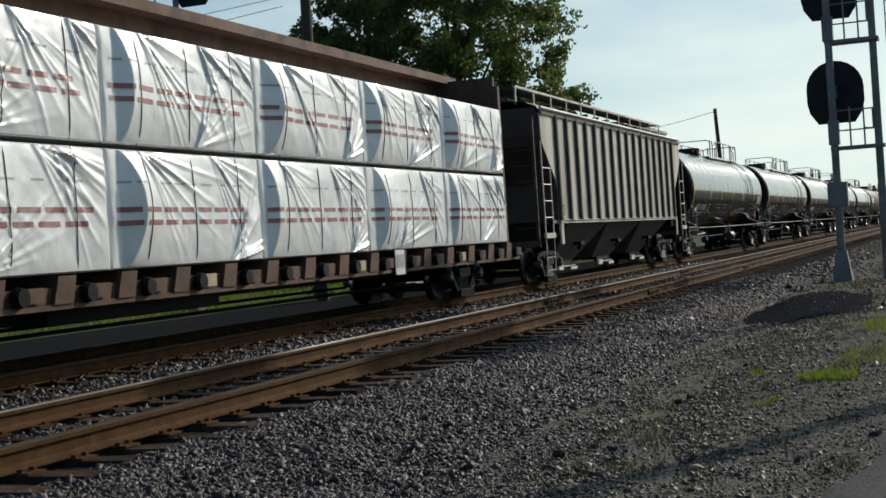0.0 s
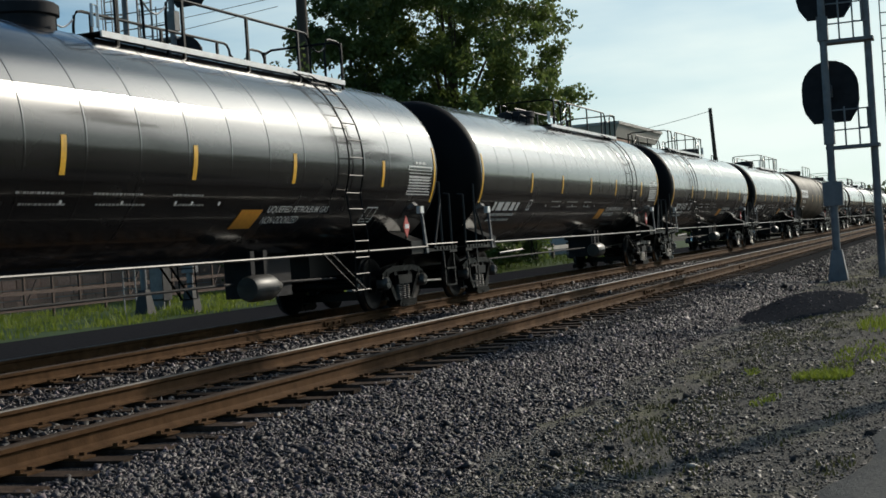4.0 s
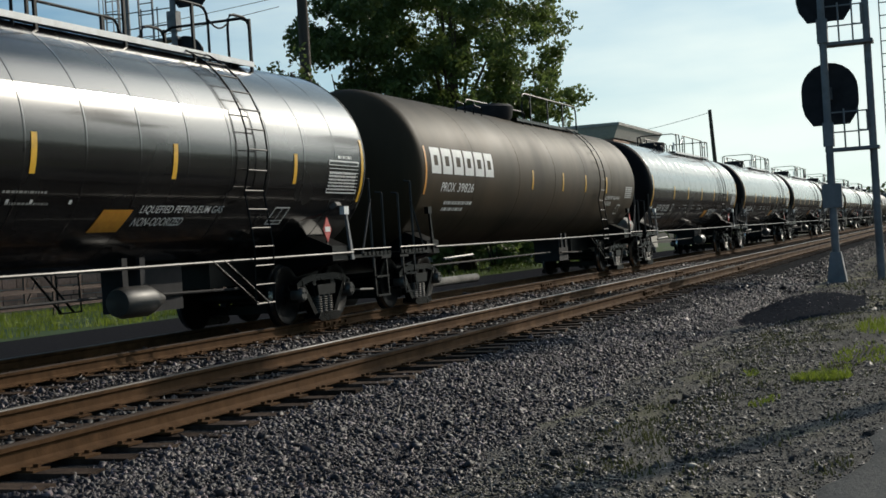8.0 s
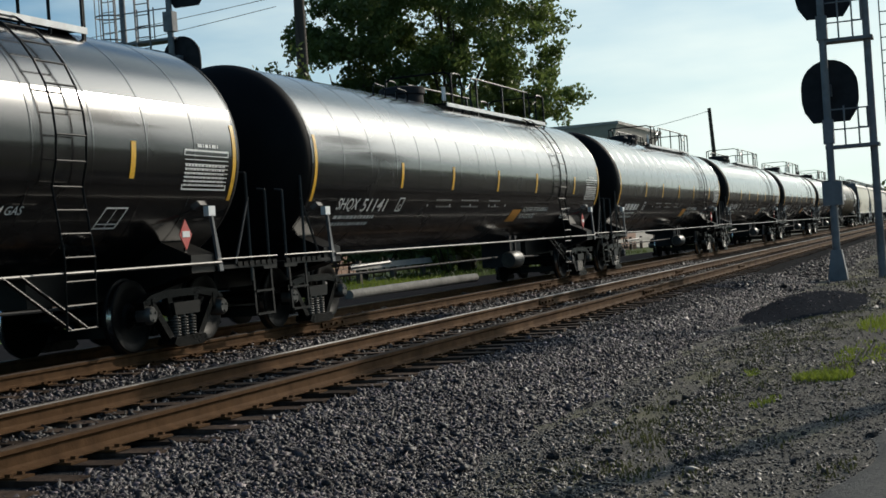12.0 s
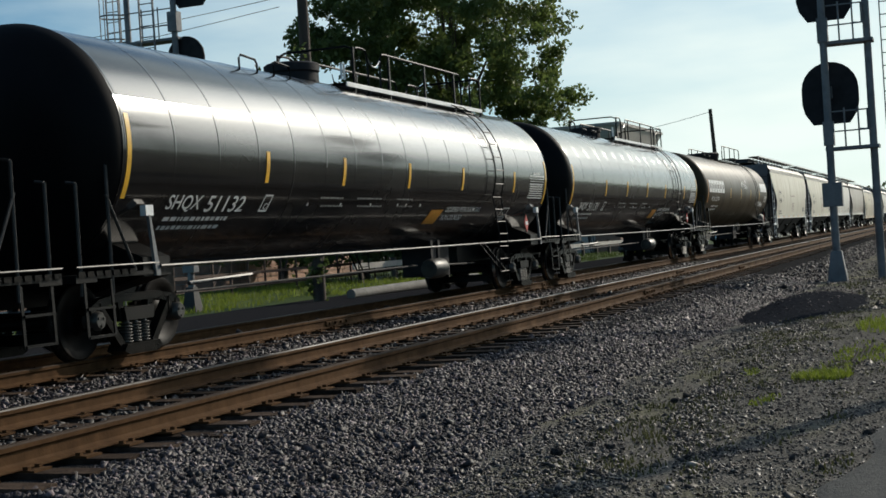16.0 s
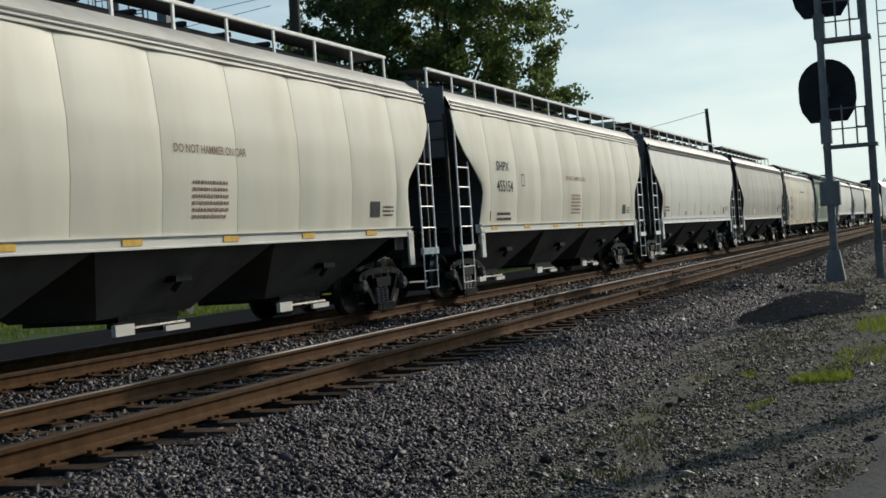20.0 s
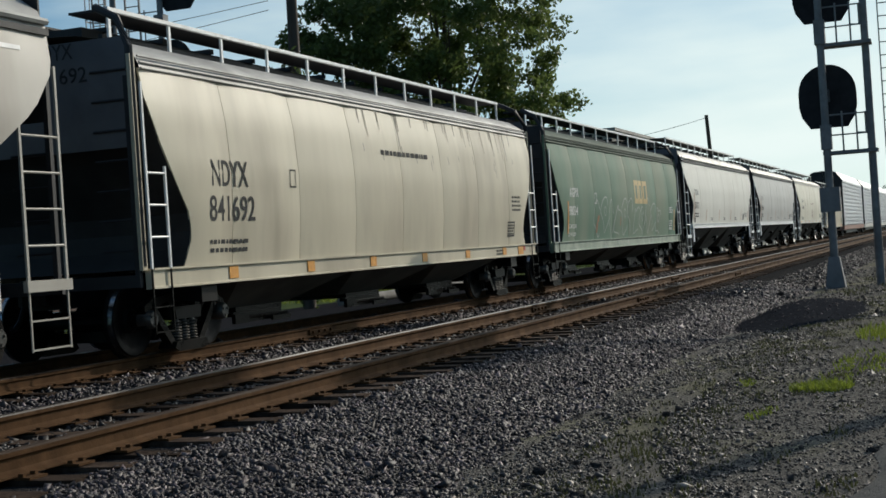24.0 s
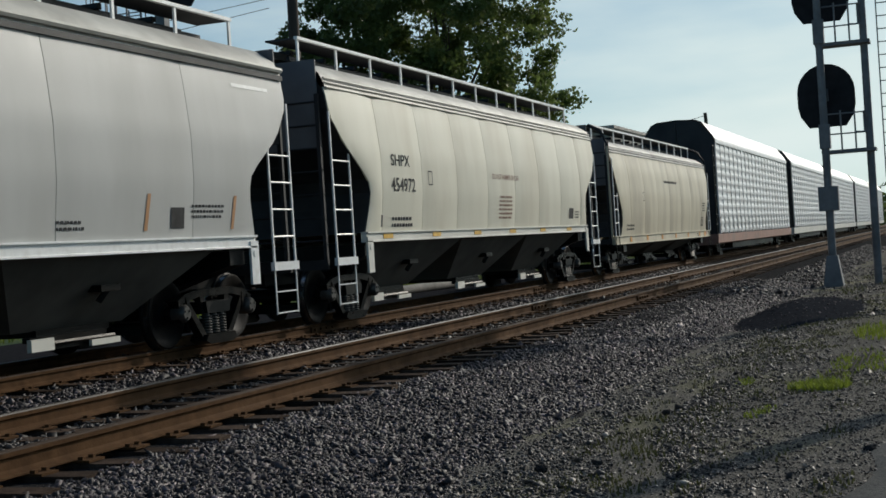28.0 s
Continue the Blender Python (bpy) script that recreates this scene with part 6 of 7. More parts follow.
for i in range(41):
    x = 20.5 + 10.5 * i / 40
    rows.append([(x, y, mound_z(x, y)) for y in [-4.35 + 2.5 * j / 24 - 0.9 * (i / 40 - 0.5) for j in range(25)]])
tagged(part("cinder_mound", Geo().grid(rows), M_MOUND, smooth=True), "low blue-black mound at the foot of the signal", "mound", "", "structure")


def mound_area(rng, n):
    x = 20.2 + 11 * rng.random(n)
    return x, -4.4 + 2.6 * rng.random(n) - 0.9 * ((x - 20.5) / 10.5 - 0.5)


stones("ballast_stones", 900, mound_area, 0.020, lambda x, y: max(mound_z(x, y), ground_z(x, y)), M_STONES, "small stones strewn over the dark mound", 8)
rows = []
for i in range(80):
    x = -14 + 26.3 * i / 79
    edge = -4.95 + 0.22 * noise.noise(Vector((x * 0.8, 0, 4))) + 0.08 * noise.noise(Vector((x * 3.1, 0, 4))) - 0.012 * max(0, x - 8) ** 2
    rows.append([(x, edge - 4.0 * (k / 12) ** 1.5, GROUND_Z + 0.030 - (0.05 if k == 0 else 0.0)) for k in range(13)])
tagged(part("asphalt_apron", Geo().grid(rows), M_ASPHALT, smooth=True), "worn cracked asphalt edge beside the dirt", "asphalt", "", "structure")


def tuft(name, spots, mat, label, seed, per=1.0):
    """Blades of grass in clumps, one mesh."""
    rnd = random.Random(seed)
    g = Geo()
    for cx, cy, rx, ry, n, h in spots:
        for _ in range(int(n * per)):
            a, q = rnd.uniform(0, 6.28), math.sqrt(rnd.random())
            x, y = cx + rx * q * math.cos(a), cy + ry * q * math.sin(a)
            z = ground_z(x, y) - 0.01 if -9 < y < 8 else GROUND_Z
            hh, w, d = h * rnd.uniform(0.4, 1.2), 0.006 + 0.010 * h / 0.15 * rnd.random(), rnd.uniform(0, 6.28)
            lx, ly = 0.45 * hh * math.cos(d), 0.45 * hh * math.sin(d)
            wx, wy = -w * math.sin(d), w * math.cos(d)
            b = len(g.v)
            g.v += [(x - wx, y - wy, z), (x + wx, y + wy, z), (x + lx * 0.4 + wx * 0.7, y + ly * 0.4 + wy * 0.7, z + hh * 0.6), (x + lx * 0.4 - wx * 0.7, y + ly * 0.4 - wy * 0.7, z + hh * 0.6), (x + lx, y + ly, z + hh)]
            g.f += [(b, b + 1, b + 2, b + 3), (b + 3, b + 2, b + 4)]
    me = bpy.data.meshes.new(name)
    me.from_pydata(g.v, [], g.f)
    me.materials.append(mat)
    return tagged(new(name, me), label, "grass", "", "stuff")


spots = [(14.25, -4.36, 0.42, 0.30, 900, 0.080), (16.6, -4.85, 1.1, 0.30, 260, 0.07), (21.0, -4.75, 1.6, 0.5, 500, 0.11), (24.5, -5.4, 2.5, 0.7, 600, 0.14), (14.9, -3.55, 0.3, 0.10, 90, 0.05), (15.5, -4.45, 0.8, 0.22, 60, 0.07), (12.6, -4.08, 0.25, 0.08, 60, 0.04), (17.5, -4.55, 0.9, 0.25, 40, 0.07),
         (21.5, -5.0, 1.3, 0.35, 260, 0.10), (16.6, -4.45, 0.7, 0.16, 160, 0.06), (12.4, -3.98, 0.3, 0.08, 90, 0.045)]
tuft("weed_tufts", spots, M_GRASS2, "bright green weeds in cindery dirt", 5)
rnd = random.Random(77)
thin = [(rnd.uniform(8.5, 30), -2.9 - abs(rnd.gauss(0, 1.0)), 0.35, 0.14, 34, rnd.uniform(0.02, 0.06)) for _ in range(300)]
thin += [(rnd.uniform(27, 48), rnd.uniform(-9, -3.4), 0.6, 0.3, 40, rnd.uniform(0.05, 0.14)) for _ in range(90)]
tuft("thin_weeds", thin, M_DRYSTEM, "thin weeds among scattered gravel", 6)
for k in range(3):
    x, y = 15.6 + 0.5 * k, -4.55 - 0.05 * k
    g = Geo().tube([(x, y, GROUND_Z + 0.0), (x + 0.25, y - 0.06, GROUND_Z + 0.10), (x + 0.6, y - 0.02, GROUND_Z + 0.03)], 0.012, 5)
    tagged(part("twig", g, M_BARK), "dead twig lying in weeds", "twig", "dead twigs")
for x, y, s in ((10.3, -5.05, 0.05), (9.6, -2.9, 0.05), (12.5, -3.2, 0.04), (8.7, -3.4, 0.05)):
    g = Geo().lathe([(-0.6 * s, 0.3 * s), (-0.3 * s, 0.9 * s), (0.2 * s, s), (0.6 * s, 0.5 * s)], 7, c=(x, y, GROUND_Z + 0.4 * s), axis="z")
    tagged(part("rock", g, M_STONE), "dark loose rock on dirt", "rock", "loose rocks")

# ---- far side of the line ----
sheet("service_path", steps([(0, 120, 6)]), [8.2, 10, 12, 14.6], lambda x, y: GROUND_Z + 0.02, M_PATH, "dark cinder service path beyond the tracks")
sheet("grass_verge", steps([(5, 160, 5)]), steps([(14.6, 30.5, 2)]), lambda x, y: GROUND_Z + 0.02 + 0.06 * noise.noise(Vector((x * 0.4, y * 0.4, 1))), M_GRASS, "mown green grass verge")
rnd = random.Random(5)
gs = [(rnd.uniform(24, 60), rnd.uniform(15.0, 26), 0.9, 0.7, 45, rnd.uniform(0.14, 0.3)) for _ in range(260)]
tuft("verge_grass", gs, M_GRASS2, "sunlit grass on the verge", 9)
gs = [(rnd.uniform(60, 100), rnd.uniform(15.0, 26), 1.6, 1.0, 30, rnd.uniform(0.2, 0.4)) for _ in range(120)]
tuft("verge_grass", gs, M_GRASS, "grass on the verge", 10)
# low wall of reddish blocks
wall = tagged(new("block_wall"), "low wall of mottled reddish blocks", "wall", "", "structure")
part("wall_core", Geo().box(38, 82, 30.06, 30.4, GROUND_Z, 1.85), M_MORTAR, wall)
blocks = [Geo().box(0.02, w - 0.02, 30.0, 30.08, 0.02, 0.40).mesh("block", M_BRICK) for w in (0.7, 0.9, 1.1)]
rnd = random.Random(8)
for r in range(5):
    x = 38 + 0.3 * (r % 2)
    while x < 80:
        k = rnd.randrange(3)
        part("block", blocks[k], None, wall, at=(x, rnd.uniform(-0.03, 0.0), GROUND_Z + 0.43 * r))
        x += (0.7, 0.9, 1.1)[k]
# iron fence before it
fence = thing("iron_fence", "dark rusty iron post and rail fence on grass", "fence", at=(0, 0, 0))
pm = Geo().bar((0, 0, 0.28), (0, 0, 1.5), 0.085, 0.07).mesh("post", M_FENCE)
dm = Geo().bar((0, 0, 0.38), (0.70, 0, 1.30), 0.05, 0.05).mesh("brace", M_FENCE)
for k in range(36):
    x = 30 + 1.52 * k
    part("post", pm, None, fence, at=(x, 23.0, GROUND_Z))
    if k % 4 == 1:
        part("brace", dm, None, fence, at=(x, 23.0, GROUND_Z))
    if k % 2 == 0:
        part("foot", Geo().bar((x, 23.0, GROUND_Z), (x, 23.0, GROUND_Z + 0.30), 0.085, 0.07), M_FENCE, fence)
for z in (0.35, 0.88):
    part("rail_bar", Geo().box(29.8, 84.5, 22.95, 23.05, z - 0.06 + GROUND_Z, z + 0.06 + GROUND_Z), M_FENCE, fence)
# pale log-like concrete kerb
g = Geo().tube([(41.0, 12.9, -0.18), (46, 12.65, -0.16), (51.9, 12.35, -0.14)], [0.17, 0.18, 0.17], 10)
tagged(part("concrete_pipe", g, M_OLDCONC, smooth=True), "pale concrete pipe lying on the path", "pipe")
# guard rail farther on
gr = thing("guard_rail", "weathered timber guard rail above the verge", "guard rail")
for k in range(16):
    part("post", Geo().box(58 + 4 * k, 58.25 + 4 * k, 20.0, 20.2, GROUND_Z, 0.75), M_POLE, gr)
part("rail_bar", Geo().box(57, 122, 19.93, 20.0, 0.35, 0.62), M_CONC, gr)


# ---- signals ----
def signal_head(mast, x, y, zc, w=1.28, h=1.5):
    poly = []
    for k in range(13):
        a = math.pi * k / 12
        poly.append((y + w / 2 * math.cos(a), zc + 0.10 + (h / 2 - 0.10) * math.sin(a)))
    poly += [(y - w / 2, zc - 0.25), (y - w * 0.46, zc - 0.50), (y - w * 0.32, zc - h / 2), (y + w * 0.32, zc - h / 2), (y + w * 0.46, zc - 0.50), (y + w / 2, zc - 0.25)]
    hd = part("signal_disc", Geo().prism(poly, "x", x, x + 0.05), M_DISC, mast, "black signal background disc seen from its back")
    g = Geo()
    for dy, dz in ((-0.35, 0.35), (0.35, 0.35), (-0.35, -0.35), (0.35, -0.35), (0, 0.42), (0, -0.42)):
        g.lathe([(0.05, 0.10), (0.35, 0.10)], 10, c=(x, y + dy, zc + dz))
    part("lamp_hood", g, M_DISC, hd)
    part("bracket", Geo().box(x - 0.25, x + 0.01, y - 0.06, y + 0.06, zc - 0.15, zc + 0.15), M_MAST, mast)
    return hd


def signal_mast(x, y, dy, heads, boxz, top, near):
    m = thing("signal_mast", "grey steel railway signal mast with black disc heads and ladder" if near else "grey steel signal mast with caged ladder behind the tracks", "signal", "signals", at=(0, 0, 0))
    base_z = GROUND_Z - 0.05
    for k, yy in enumerate((y, y + dy)):
        part("post", Geo().lathe([(base_z, 0.10), (top, 0.09)], 14, c=(x + 0.25 * k, yy, 0), axis="z"), M_MAST, m, smooth=True)
        if near and k:
            continue
        g = Geo().add([(x + 0.25 * k + a * w, yy + b * w, z) for z, w in ((base_z, 0.25), (0.45, 0.13)) for a, b in ((-1, -1), (1, -1), (1, 1), (-1, 1))],
                      [(0, 1, 5, 4), (1, 2, 6, 5), (2, 3, 7, 6), (3, 0, 4, 7), (4, 5, 6, 7)])
        # far pedestals take a darker grey for the shade they stand in
        part("pedestal", g, M_MAST if near else M_DARKEND, m)
    lo, hi = sorted((y, y + dy))
    for z in heads:
        part("platform", Geo().box(x - 0.06, x + 0.55, lo - 0.15, hi + 0.1, z - 0.05, z + 0.03), M_MAST, m)
        for q in (0.42, 0.92):
            g = Geo().tube([(x - 0.02, lo + 0.02, z + q), (x - 0.02, hi, z + q)], 0.02, 6)
            part("platform_rail", g, M_MAST, m)
        for f in (0.30, 0.62):
            g = Geo().tube([(x - 0.02, lo + (hi - lo) * f, z), (x - 0.02, lo + (hi - lo) * f, z + 1.0)], 0.022, 6)
            part("rail_post", g, M_MAST, m)
        g = Geo().tube([(x + 0.1, lo + (hi - lo) * 0.3, z + 0.45), (x + 0.1, lo + 0.1, z + 0.45), (x + 0.1, lo + 0.1, z + 0.95)], 0.025, 6)
        part("elbow_pipe", g, M_MAST, m)
    # ladder beside the outer post
    ly = y + dy + (0.55 if dy > 0 else -0.55)
    g = Geo()
    for o in (-0.22, 0.22):
        g.bar((x + 0.3, ly + o, base_z), (x + 0.3, ly + o, top), 0.05, 0.03)
    z = 0.2
    while z < top:
        g.tube([(x + 0.3, ly - 0.22, z), (x + 0.3, ly + 0.22, z)], 0.015, 6)
        z += 0.32
    part("ladder", g, M_MAST, m)
    if not near:
        ym = y + dy * 0.48
        lad = part("climbing_ladder", Geo().bar((x - 0.15, ym - 0.24, 3.2), (x - 0.15, ym - 0.24, top), 0.06, 0.04), M_MAST, m)
        part("stile", Geo().bar((x - 0.15, ym + 0.24, 3.2), (x - 0.15, ym + 0.24, top), 0.06, 0.04), M_MAST, lad)
        for k in range(int((top - 3.4) / 0.34)):
            part("rung", Geo().tube([(x - 0.15, ym - 0.24, 3.4 + 0.34 * k), (x - 0.15, ym + 0.24, 3.4 + 0.34 * k)], 0.018, 6), M_MAST, lad)
        for k in range(9):
            z = 4.5 + 0.75 * k
            g = Geo().lathe([(z - 0.025, 0.42), (z + 0.025, 0.42)], 18, c=(x + 0.3, ly, 0), axis="z", close=False)
            part("cage_hoop", g, M_MAST, m)
        for a in range(5):
            t = math.pi * 2 * a / 5
            g = Geo().bar((x + 0.3 + 0.42 * math.cos(t), ly + 0.42 * math.sin(t), 4.4), (x + 0.3 + 0.42 * math.cos(t), ly + 0.42 * math.sin(t), top), 0.03, 0.02)
            part("cage_strap", g, M_MAST, m)
    for z, s in boxz:
        part("junction_box", Geo().box(x - 0.13, x + 0.17, y - s, y + s, z - 0.3, z + 0.3), M_MAST, m)
    return m


near_sig = signal_mast(36.02, -2.79, -1.05, (3.02, 5.68), ((1.86, 0.24), (3.40, 0.13), (6.0, 0.13)), 7.9, True)
signal_head(near_sig, 36.4, -2.85, 4.45, 1.40, 1.58)
signal_head(near_sig, 36.4, -2.85, 7.08, 1.40, 1.58)
far_sig = signal_mast(36.75, 16.27, 1.80, (4.6, 8.05, 10.7), ((1.2, 0.2), (8.55, 0.16)), 12.0, False)
signal_head(far_sig, 36.9, 16.03, 7.35)
signal_head(far_sig, 36.9, 15.75, 9.72)
cab = thing("relay_cabinet", "narrow grey lineside relay cabinet on grass", "cabinet", at=(39.3, 18.9, GROUND_Z))
part("case", Geo().box(-0.25, 0.25, -0.25, 0.25, 0.35, 1.5), M_DARKEND, cab)
part("door", Geo().box(-0.27, -0.25, -0.22, 0.22, 0.4, 1.45), M_MAST, cab)
part("leg", Geo().box(-0.2, -0.12, -0.2, 0.2, 0, 0.35), M_MAST, cab)
part("leg", Geo().box(0.12, 0.2, -0.2, 0.2, 0, 0.35), M_MAST, cab)


# ---- poles and wires ----
def utility_pole(x, y, h, r, lean, arms, label):
    p = thing("utility_pole", label, "pole", "utility poles", at=(x, y, GROUND_Z))
    part("shaft", Geo().tube([(0, 0, -0.2), (lean[0] * 0.5, lean[1] * 0.5, h / 2), (lean[0], lean[1], h)], [r, r * 0.88, r * 0.72], 12), M_POLE, p, smooth=True)
    for z in arms:
        f = z / h
        part("cross_arm", Geo().box(lean[0] * f - 0.06, lean[0] * f + 0.06, lean[1] * f - 1.2, lean[1] * f + 1.2, z - 0.06, z + 0.06), M_POLE, p)
        for o in (-1.1, -0.6, 0.6, 1.1):
            part("insulator", Geo().lathe([(0, 0.03), (0.06, 0.05), (0.12, 0.02)], 8, c=(lean[0] * f, lean[1] * f + o, z + 0.06), axis="z"), M_GALV, p)
    return p


utility_pole(39.8, 13.45, 13.0, 0.21, (0.5, 0.15), (12.2,), "dark leaning wooden utility pole with ivy on its shaft")
utility_pole(160.0, 19.7, 14.9, 0.28, (-0.9, 0.5), (), "thin leaning wooden pole beyond the train")
# out of view; added for the long shadow it casts on the dirt
utility_pole(21.6, -9.40, 8.6, 0.19, (0, 0), (), "unseen wooden utility pole added for the long shadow on the dirt")


def wire(a, b, sag, r=0.011):
    a, b = Vector(a), Vector(b)
    pts = [a.lerp(b, k / 14) - Vector((0, 0, sag * 4 * (k / 14) * (1 - k / 14))) for k in range(15)]
    tagged(part("overhead_wire", Geo().tube(pts, r, 5), M_BLACK), "thin dark overhead wire", "wire", "overhead wires")


wire((40.2, 14.4, 9.55), (38.0, 44, 8.2), 0.4)
wire((40.2, 14.4, 9.25), (38.0, 44, 7.2), 0.4)
wire((159.2, 20.1, 14.3), (190, 55, 15.0), 1.2, 0.03)


# ---- trees ----
def leaves(n, blobs, size, seed):
    """Many small leaf clumps in uneven blobs (x, y, z, rx, ry, rz), thinner towards the inside, with gaps."""
    rng = np.random.default_rng(seed)
    w = np.array([b[3] * b[4] * b[5] for b in blobs]) ** 0.7
    pick = rng.choice(len(blobs), n, p=w / w.sum())
    B = np.array(blobs)[pick]
    d = rng.normal(size=(n, 3))
    d /= np.linalg.norm(d, axis=1)[:, None]
    r = rng.random(n) ** 0.45
    lump = np.array([noise.noise(Vector(B[i, :3] * 0.3) + Vector(d[i]) * 2.2) for i in range(n)])
    c = B[:, :3] + d * B[:, 3:] * (r * (1 + 0.45 * lump))[:, None]
    keep = np.array([noise.noise(Vector(p) * 0.85) > -0.14 for p in c])
    c = c[keep]
    n = len(c)
    a, b = rng.normal(size=(n, 3)), rng.normal(size=(n, 3))
    a /= np.linalg.norm(a, axis=1)[:, None]
    b -= (a * b).sum(1)[:, None] * a
    b /= np.linalg.norm(b, axis=1)[:, None]
    s = size * rng.uniform(0.5, 1.3, n)[:, None]
    v = np.stack([c - a * s, c - b * s * 0.55, c + a * s, c + b * s * 0.55], 1).reshape(-1, 3)
    return v, n


def leaf_mesh(name, n, blobs, size, seed, mat):
    v, n = leaves(n, blobs, size, seed)
    me = bpy.data.meshes.new(name)
    me.vertices.add(n * 4)
    me.vertices.foreach_set("co", v.ravel())
    me.loops.add(n * 4)
    me.loops.foreach_set("vertex_index", np.arange(n * 4, dtype=np.int32))
    me.polygons.add(n)
    me.polygons.foreach_set("loop_start", np.arange(0, n * 4, 4, dtype=np.int32))
    me.update(calc_edges=True)
    me.materials.append(mat)
    return me


def tree(x, y, h, r, blobs, n, size, seed, mat, label):
    t = thing("tree", label, "tree", "trees behind the line", at=(x, y, GROUND_Z))
    rnd = random.Random(seed)
    part("trunk", Geo().tube([(0, 0, -0.2), (0.1, 0.05, h * 0.2), (0.0, 0.1, h * 0.45), (0.15, 0, h * 0.8)], [r, r * 0.8, r * 0.6, r * 0.2], 10), M_BARK, t, smooth=True)
    for k, b in enumerate(blobs[:14]):
        z0 = h * rnd.uniform(0.2, 0.45)
        e = Vector(b[:3])
        part("limb", Geo().tube([(0.05, 0.05, z0), (e.x * 0.35, e.y * 0.35, z0 + (e.z - z0) * 0.4), (e.x * 0.75, e.y * 0.75, z0 + (e.z - z0) * 0.85)], [r * 0.4, r * 0.25, r * 0.08], 6), M_BARK, t, smooth=True)
    part("crown", leaf_mesh("crown", n, blobs, size, seed, mat), None, t)
    return t


# big broad tree, its small darker neighbour, shrubs
big = []
rnd = random.Random(21)
for k in range(360):
    a = rnd.uniform(0, 6.28)
    q = math.sqrt(rnd.random())
    z = 0.8 + 19.2 * rnd.random() ** 1.35
    w = 6.9 * (1 - 0.10 * abs(z - 12) / 9 - (0.16 if z < 8.0 else 0.0))
    big.append((w * q * math.cos(a), w * q * math.sin(a), z, rnd.uniform(0.6, 1.35), rnd.uniform(0.6, 1.35), rnd.uniform(0.5, 1.0)))
tree(72, 19.9, 19, 0.42, big, 185000, 0.14, 3, M_LEAF, "broad leafy green tree with a ragged outline")
mid = [(rnd.uniform(-3.0, 3.0), rnd.uniform(-3.2, 2.6), rnd.uniform(1.5, 14.6), rnd.uniform(0.8, 1.5), rnd.uniform(0.8, 1.5), rnd.uniform(0.7, 1.2)) for _ in range(60)]
tree(66, 23.4, 15, 0.3, mid, 42000, 0.16, 4, M_LEAF2, "dark green tree beside the utility pole")
low = [(rnd.uniform(-3, 3), rnd.uniform(-2.4, 3.3), rnd.uniform(1, 11.0), rnd.uniform(0.8, 1.4), rnd.uniform(0.8, 1.4), rnd.uniform(0.7, 1.2)) for _ in range(56)]
tree(67, 28.6, 11.5, 0.3, low, 36000, 0.17, 6, M_LEAF2, "lower dark green tree behind the wires")
ivy = [(0.02 * z, 0.03 * z, z, 0.45, 0.45, 0.9) for z in (0.8, 2.2, 3.6, 5.0, 6.3, 7.4)]
iv = thing("ivy", "ivy leaves climbing the utility pole", "ivy", at=(39.8, 13.45, GROUND_Z))
part("ivy_leaves", leaf_mesh("ivy_leaves", 2200, ivy, 0.12, 8, M_LEAF2), None, iv)
part("ivy_stem", Geo().tube([(0.22, -0.1, -0.1), (0.25, 0.2, 4), (0.3, 0.6, 7.4)], 0.03, 5), M_BARK, iv)
# unseen tree added off to the right so its crown shades the near rails
crown = [(0.35 * math.sin(k * 2.3), 0.36 * math.cos(k * 1.9), 7.95 + 0.38 * k, 0.58, 0.60, 0.44) for k in range(8)]
tree(32.0, -7.45, 10.4, 0.12, crown, 9000, 0.13, 9, M_LEAF, "slender unseen tree added to shade the near rails")


def hedge(name, x0, x1, y0, y1, h, n, size, seed, label, mat):
    rnd = random.Random(seed)
    bl = []
    m = int((x1 - x0) / 3) + 1
    for k in range(m):
        hh = h * rnd.uniform(0.55, 1.1)
        bl.append((x0 + (x1 - x0) * (k + rnd.random()) / m, rnd.uniform(y0, y1), GROUND_Z + hh * 0.45, 3.0, 2.2, hh * 0.55))
    tagged(new(name, leaf_mesh(name, n, bl, size, seed, mat)), label, "shrubs", "", "stuff")


hedge("shrubs", 60, 128, 31, 36, 5.0, 16000, 0.24, 31, "dark green shrubs beyond the verge", M_LEAF2)
hedge("shrubs", 36, 62, 33, 38, 2.2, 5000, 0.2, 32, "dark green shrubs behind the wall", M_LEAF2)
hedge("distant_trees", 240, 560, 8, 60, 9.5, 16000, 0.8, 33, "distant dark green tree line", M_LEAF2)
hedge("distant_trees", 560, 900, -10, 180, 13, 9000, 1.6, 34, "distant dark green tree line", M_LEAF2)
# out of view; added to darken what tank flanks and trucks reflect
hedge("distant_trees", -20, 330, -85, -55, 6.5, 9000, 0.9, 36, "unseen tree line added to darken low reflections", M_LEAF2)
hedge("distant_trees", 120, 260, 60, 120, 9, 9000, 0.7, 35, "tree line beyond the shrubs", M_LEAF2)

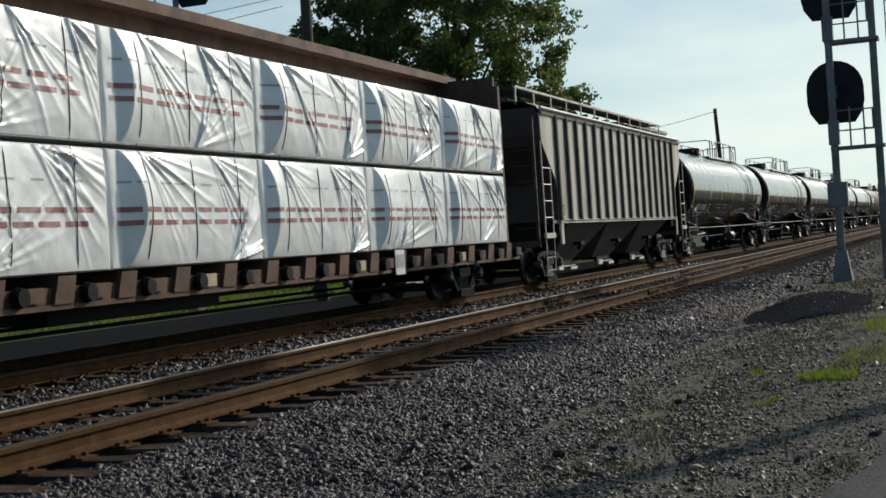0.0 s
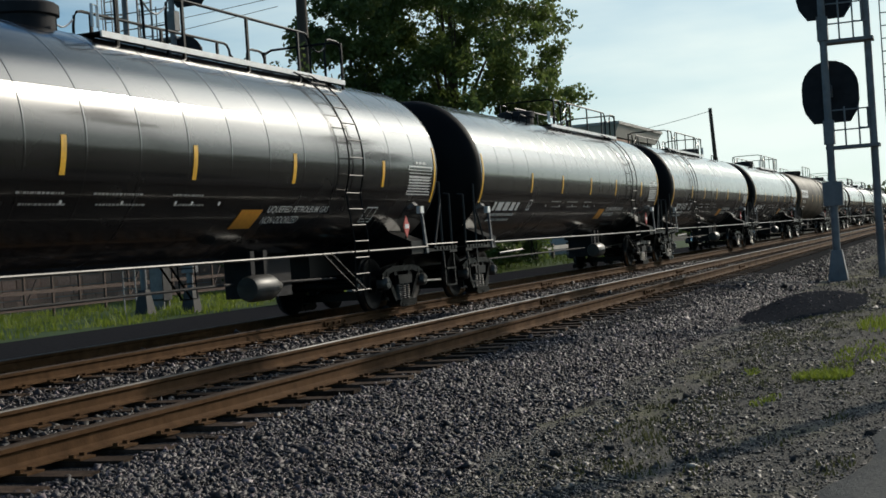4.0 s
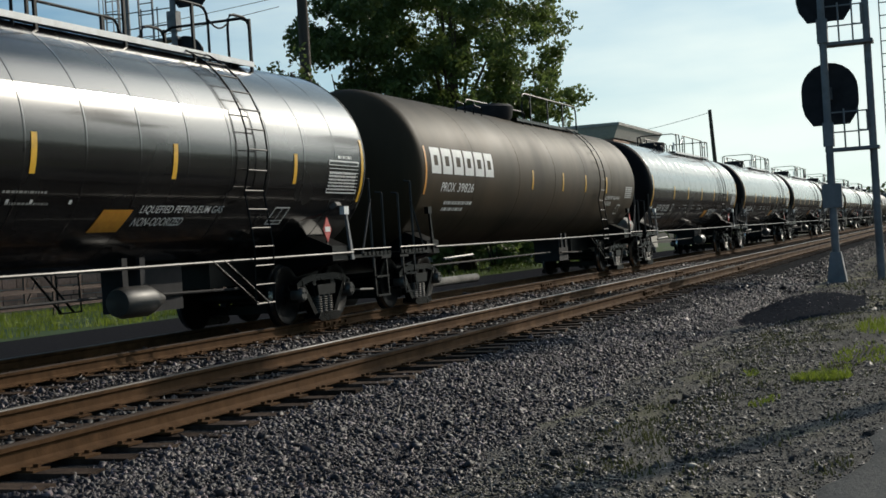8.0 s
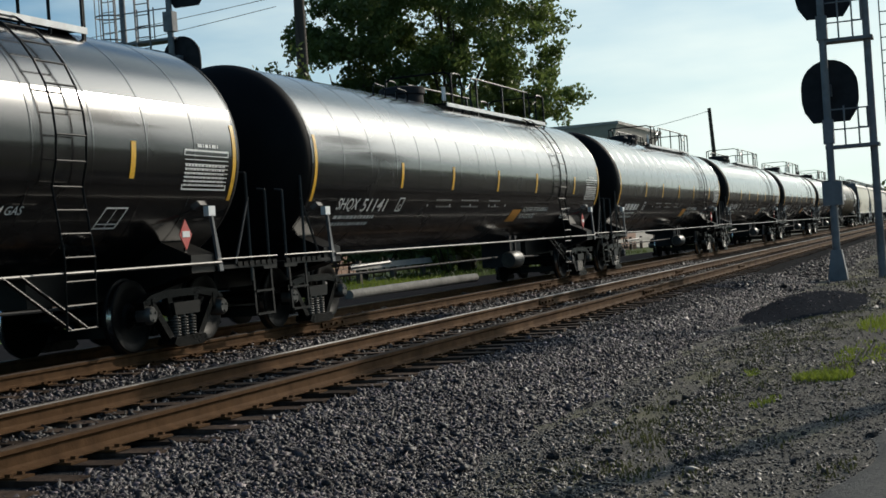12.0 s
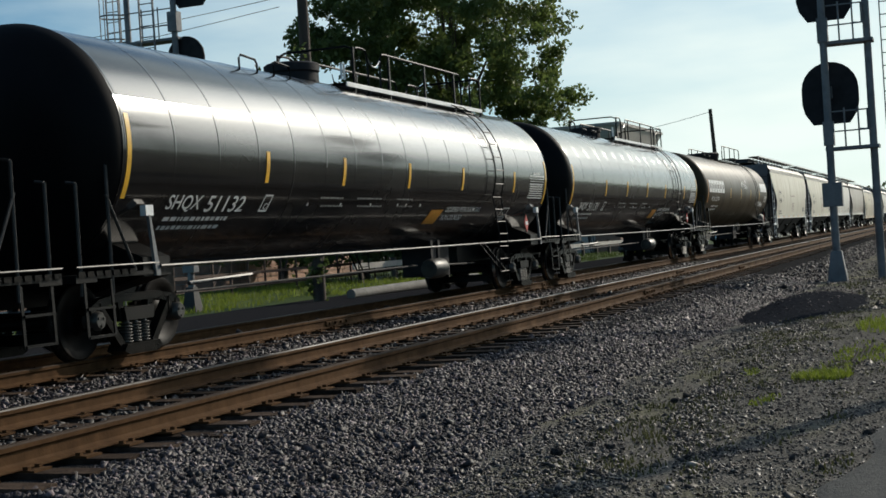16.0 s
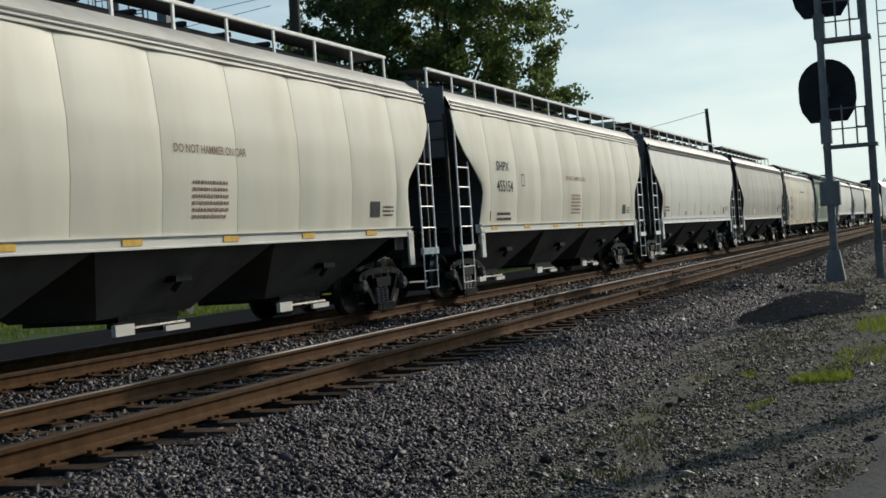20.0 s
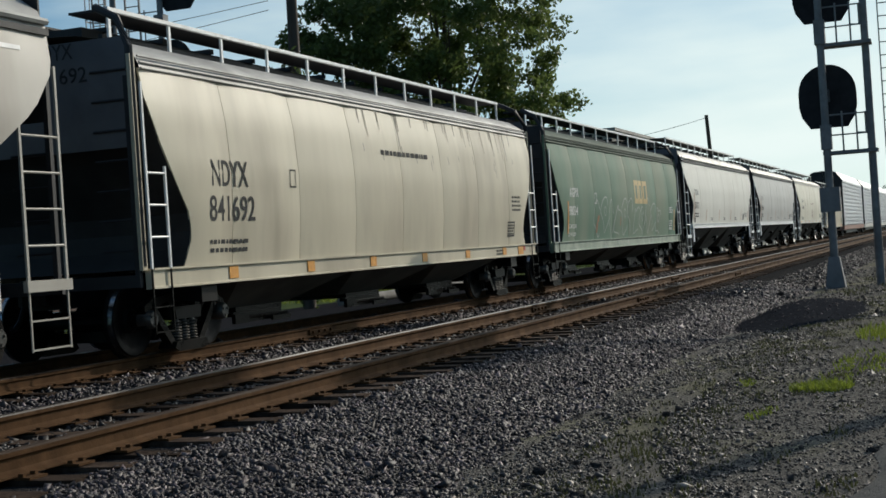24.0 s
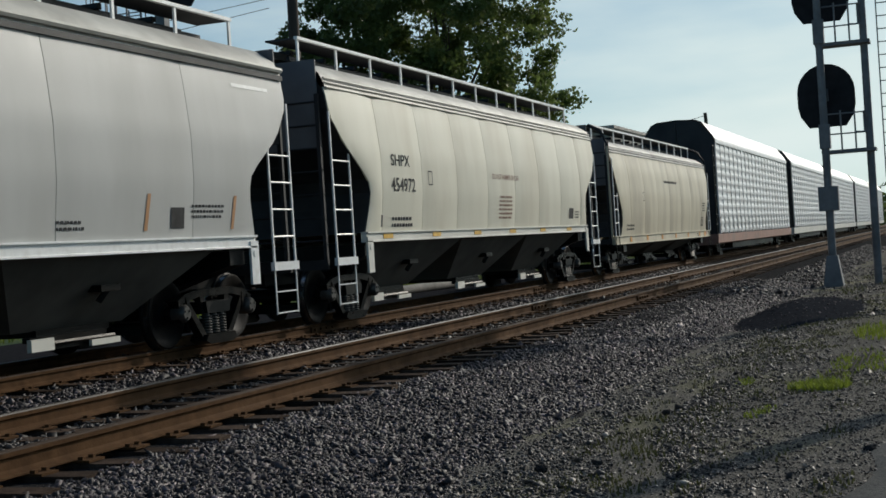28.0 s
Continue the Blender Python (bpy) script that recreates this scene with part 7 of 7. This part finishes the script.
# ---- building ----
bd = thing("flat_roofed_building", "pale flat-roofed building with brick corner and wide eaves", "building", at=(112, 19.4, GROUND_Z))
part("wall", Geo().box(0, 16, 1.3, 9.5, 0, 9.4), M_WALLP, bd)
part("brick_corner", Geo().box(-0.1, 6, 1.1, 3.2, 0, 9.3), M_BRICK, bd)
g = Geo().add([(x, y, z) for z, o in ((9.4, 0.0), (10.35, 0.5)) for x, y in ((-0.2 - o, 1.0 - o), (16.2 + o, 1.0 - o), (16.2 + o, 9.7 + o), (-0.2 - o, 9.7 + o))],
              [(0, 1, 5, 4), (1, 2, 6, 5), (2, 3, 7, 6), (3, 0, 4, 7), (4, 5, 6, 7)])
part("eave_slab", g, M_WALLP, bd)
part("roof", Geo().box(-0.8, 16.8, 0.4, 10.3, 10.35, 10.6), M_CONC, bd)
for k in range(4):
    for zz in (2.0, 5.4):
        w = part("window", Geo().box(-0.06, 0.02, 3.8 + 1.4 * k, 4.8 + 1.4 * k, zz, zz + 1.7), M_CONC, bd)
        part("pane", Geo().box(-0.08, -0.065, 3.88 + 1.4 * k, 4.72 + 1.4 * k, zz + 0.08, zz + 1.62), M_GLASS, w)

# ---- the train's run: it draws to the left, gathering a little speed ----
RUN = [(0, 0.0), (1, 15.90), (2, 31.82), (3, 47.79), (4.5, 71.80), (6, 95.83), (7, 111.90), (8, 128.02), (9, 144.20), (10, 160.43), (11, 176.72), (12, 193.05), (13.5, 217.60), (15, 242.17),
       (16, 258.60), (17, 275.06), (18, 291.54), (19, 308.06), (20, 324.60), (21, 341.17), (22.5, 366.05), (24, 391.0), (25, 407.64), (26, 424.32), (27, 441.02), (28, 457.73)]


def motions():
    spin = [(k / FPS, (15.90 * k / FPS + 0.0162 * (k / FPS) ** 2) / WHEEL_R) for k in range(28 * FPS + 1)]
    turns = [(t, -math.degrees(a)) for t, a in spin]
    keyed = {}
    for entry in TRAIN:
        car, start = entry[0], entry[1]
        walk(car, [(t, pose(start - s, YC, 0)) for t, s in RUN])
        for ob in car.children_recursive:
            if ob.name.startswith("wheelset"):
                # every wheelset turns alike in its truck: the leading and the trailing one are keyed, the others share their keys
                x, y, z = ob.location
                lead = x < 0
                if lead not in keyed:
                    walk(ob, [(t, pose(x, y, z, 0, a, 0)) for t, a in turns])
                    keyed[lead] = ob.animation_data
                else:
                    ob.rotation_mode = "QUATERNION"
                    own = ob.animation_data_create()
                    own.action = keyed[lead].action
                    own.action_slot = keyed[lead].action_slot


motions()
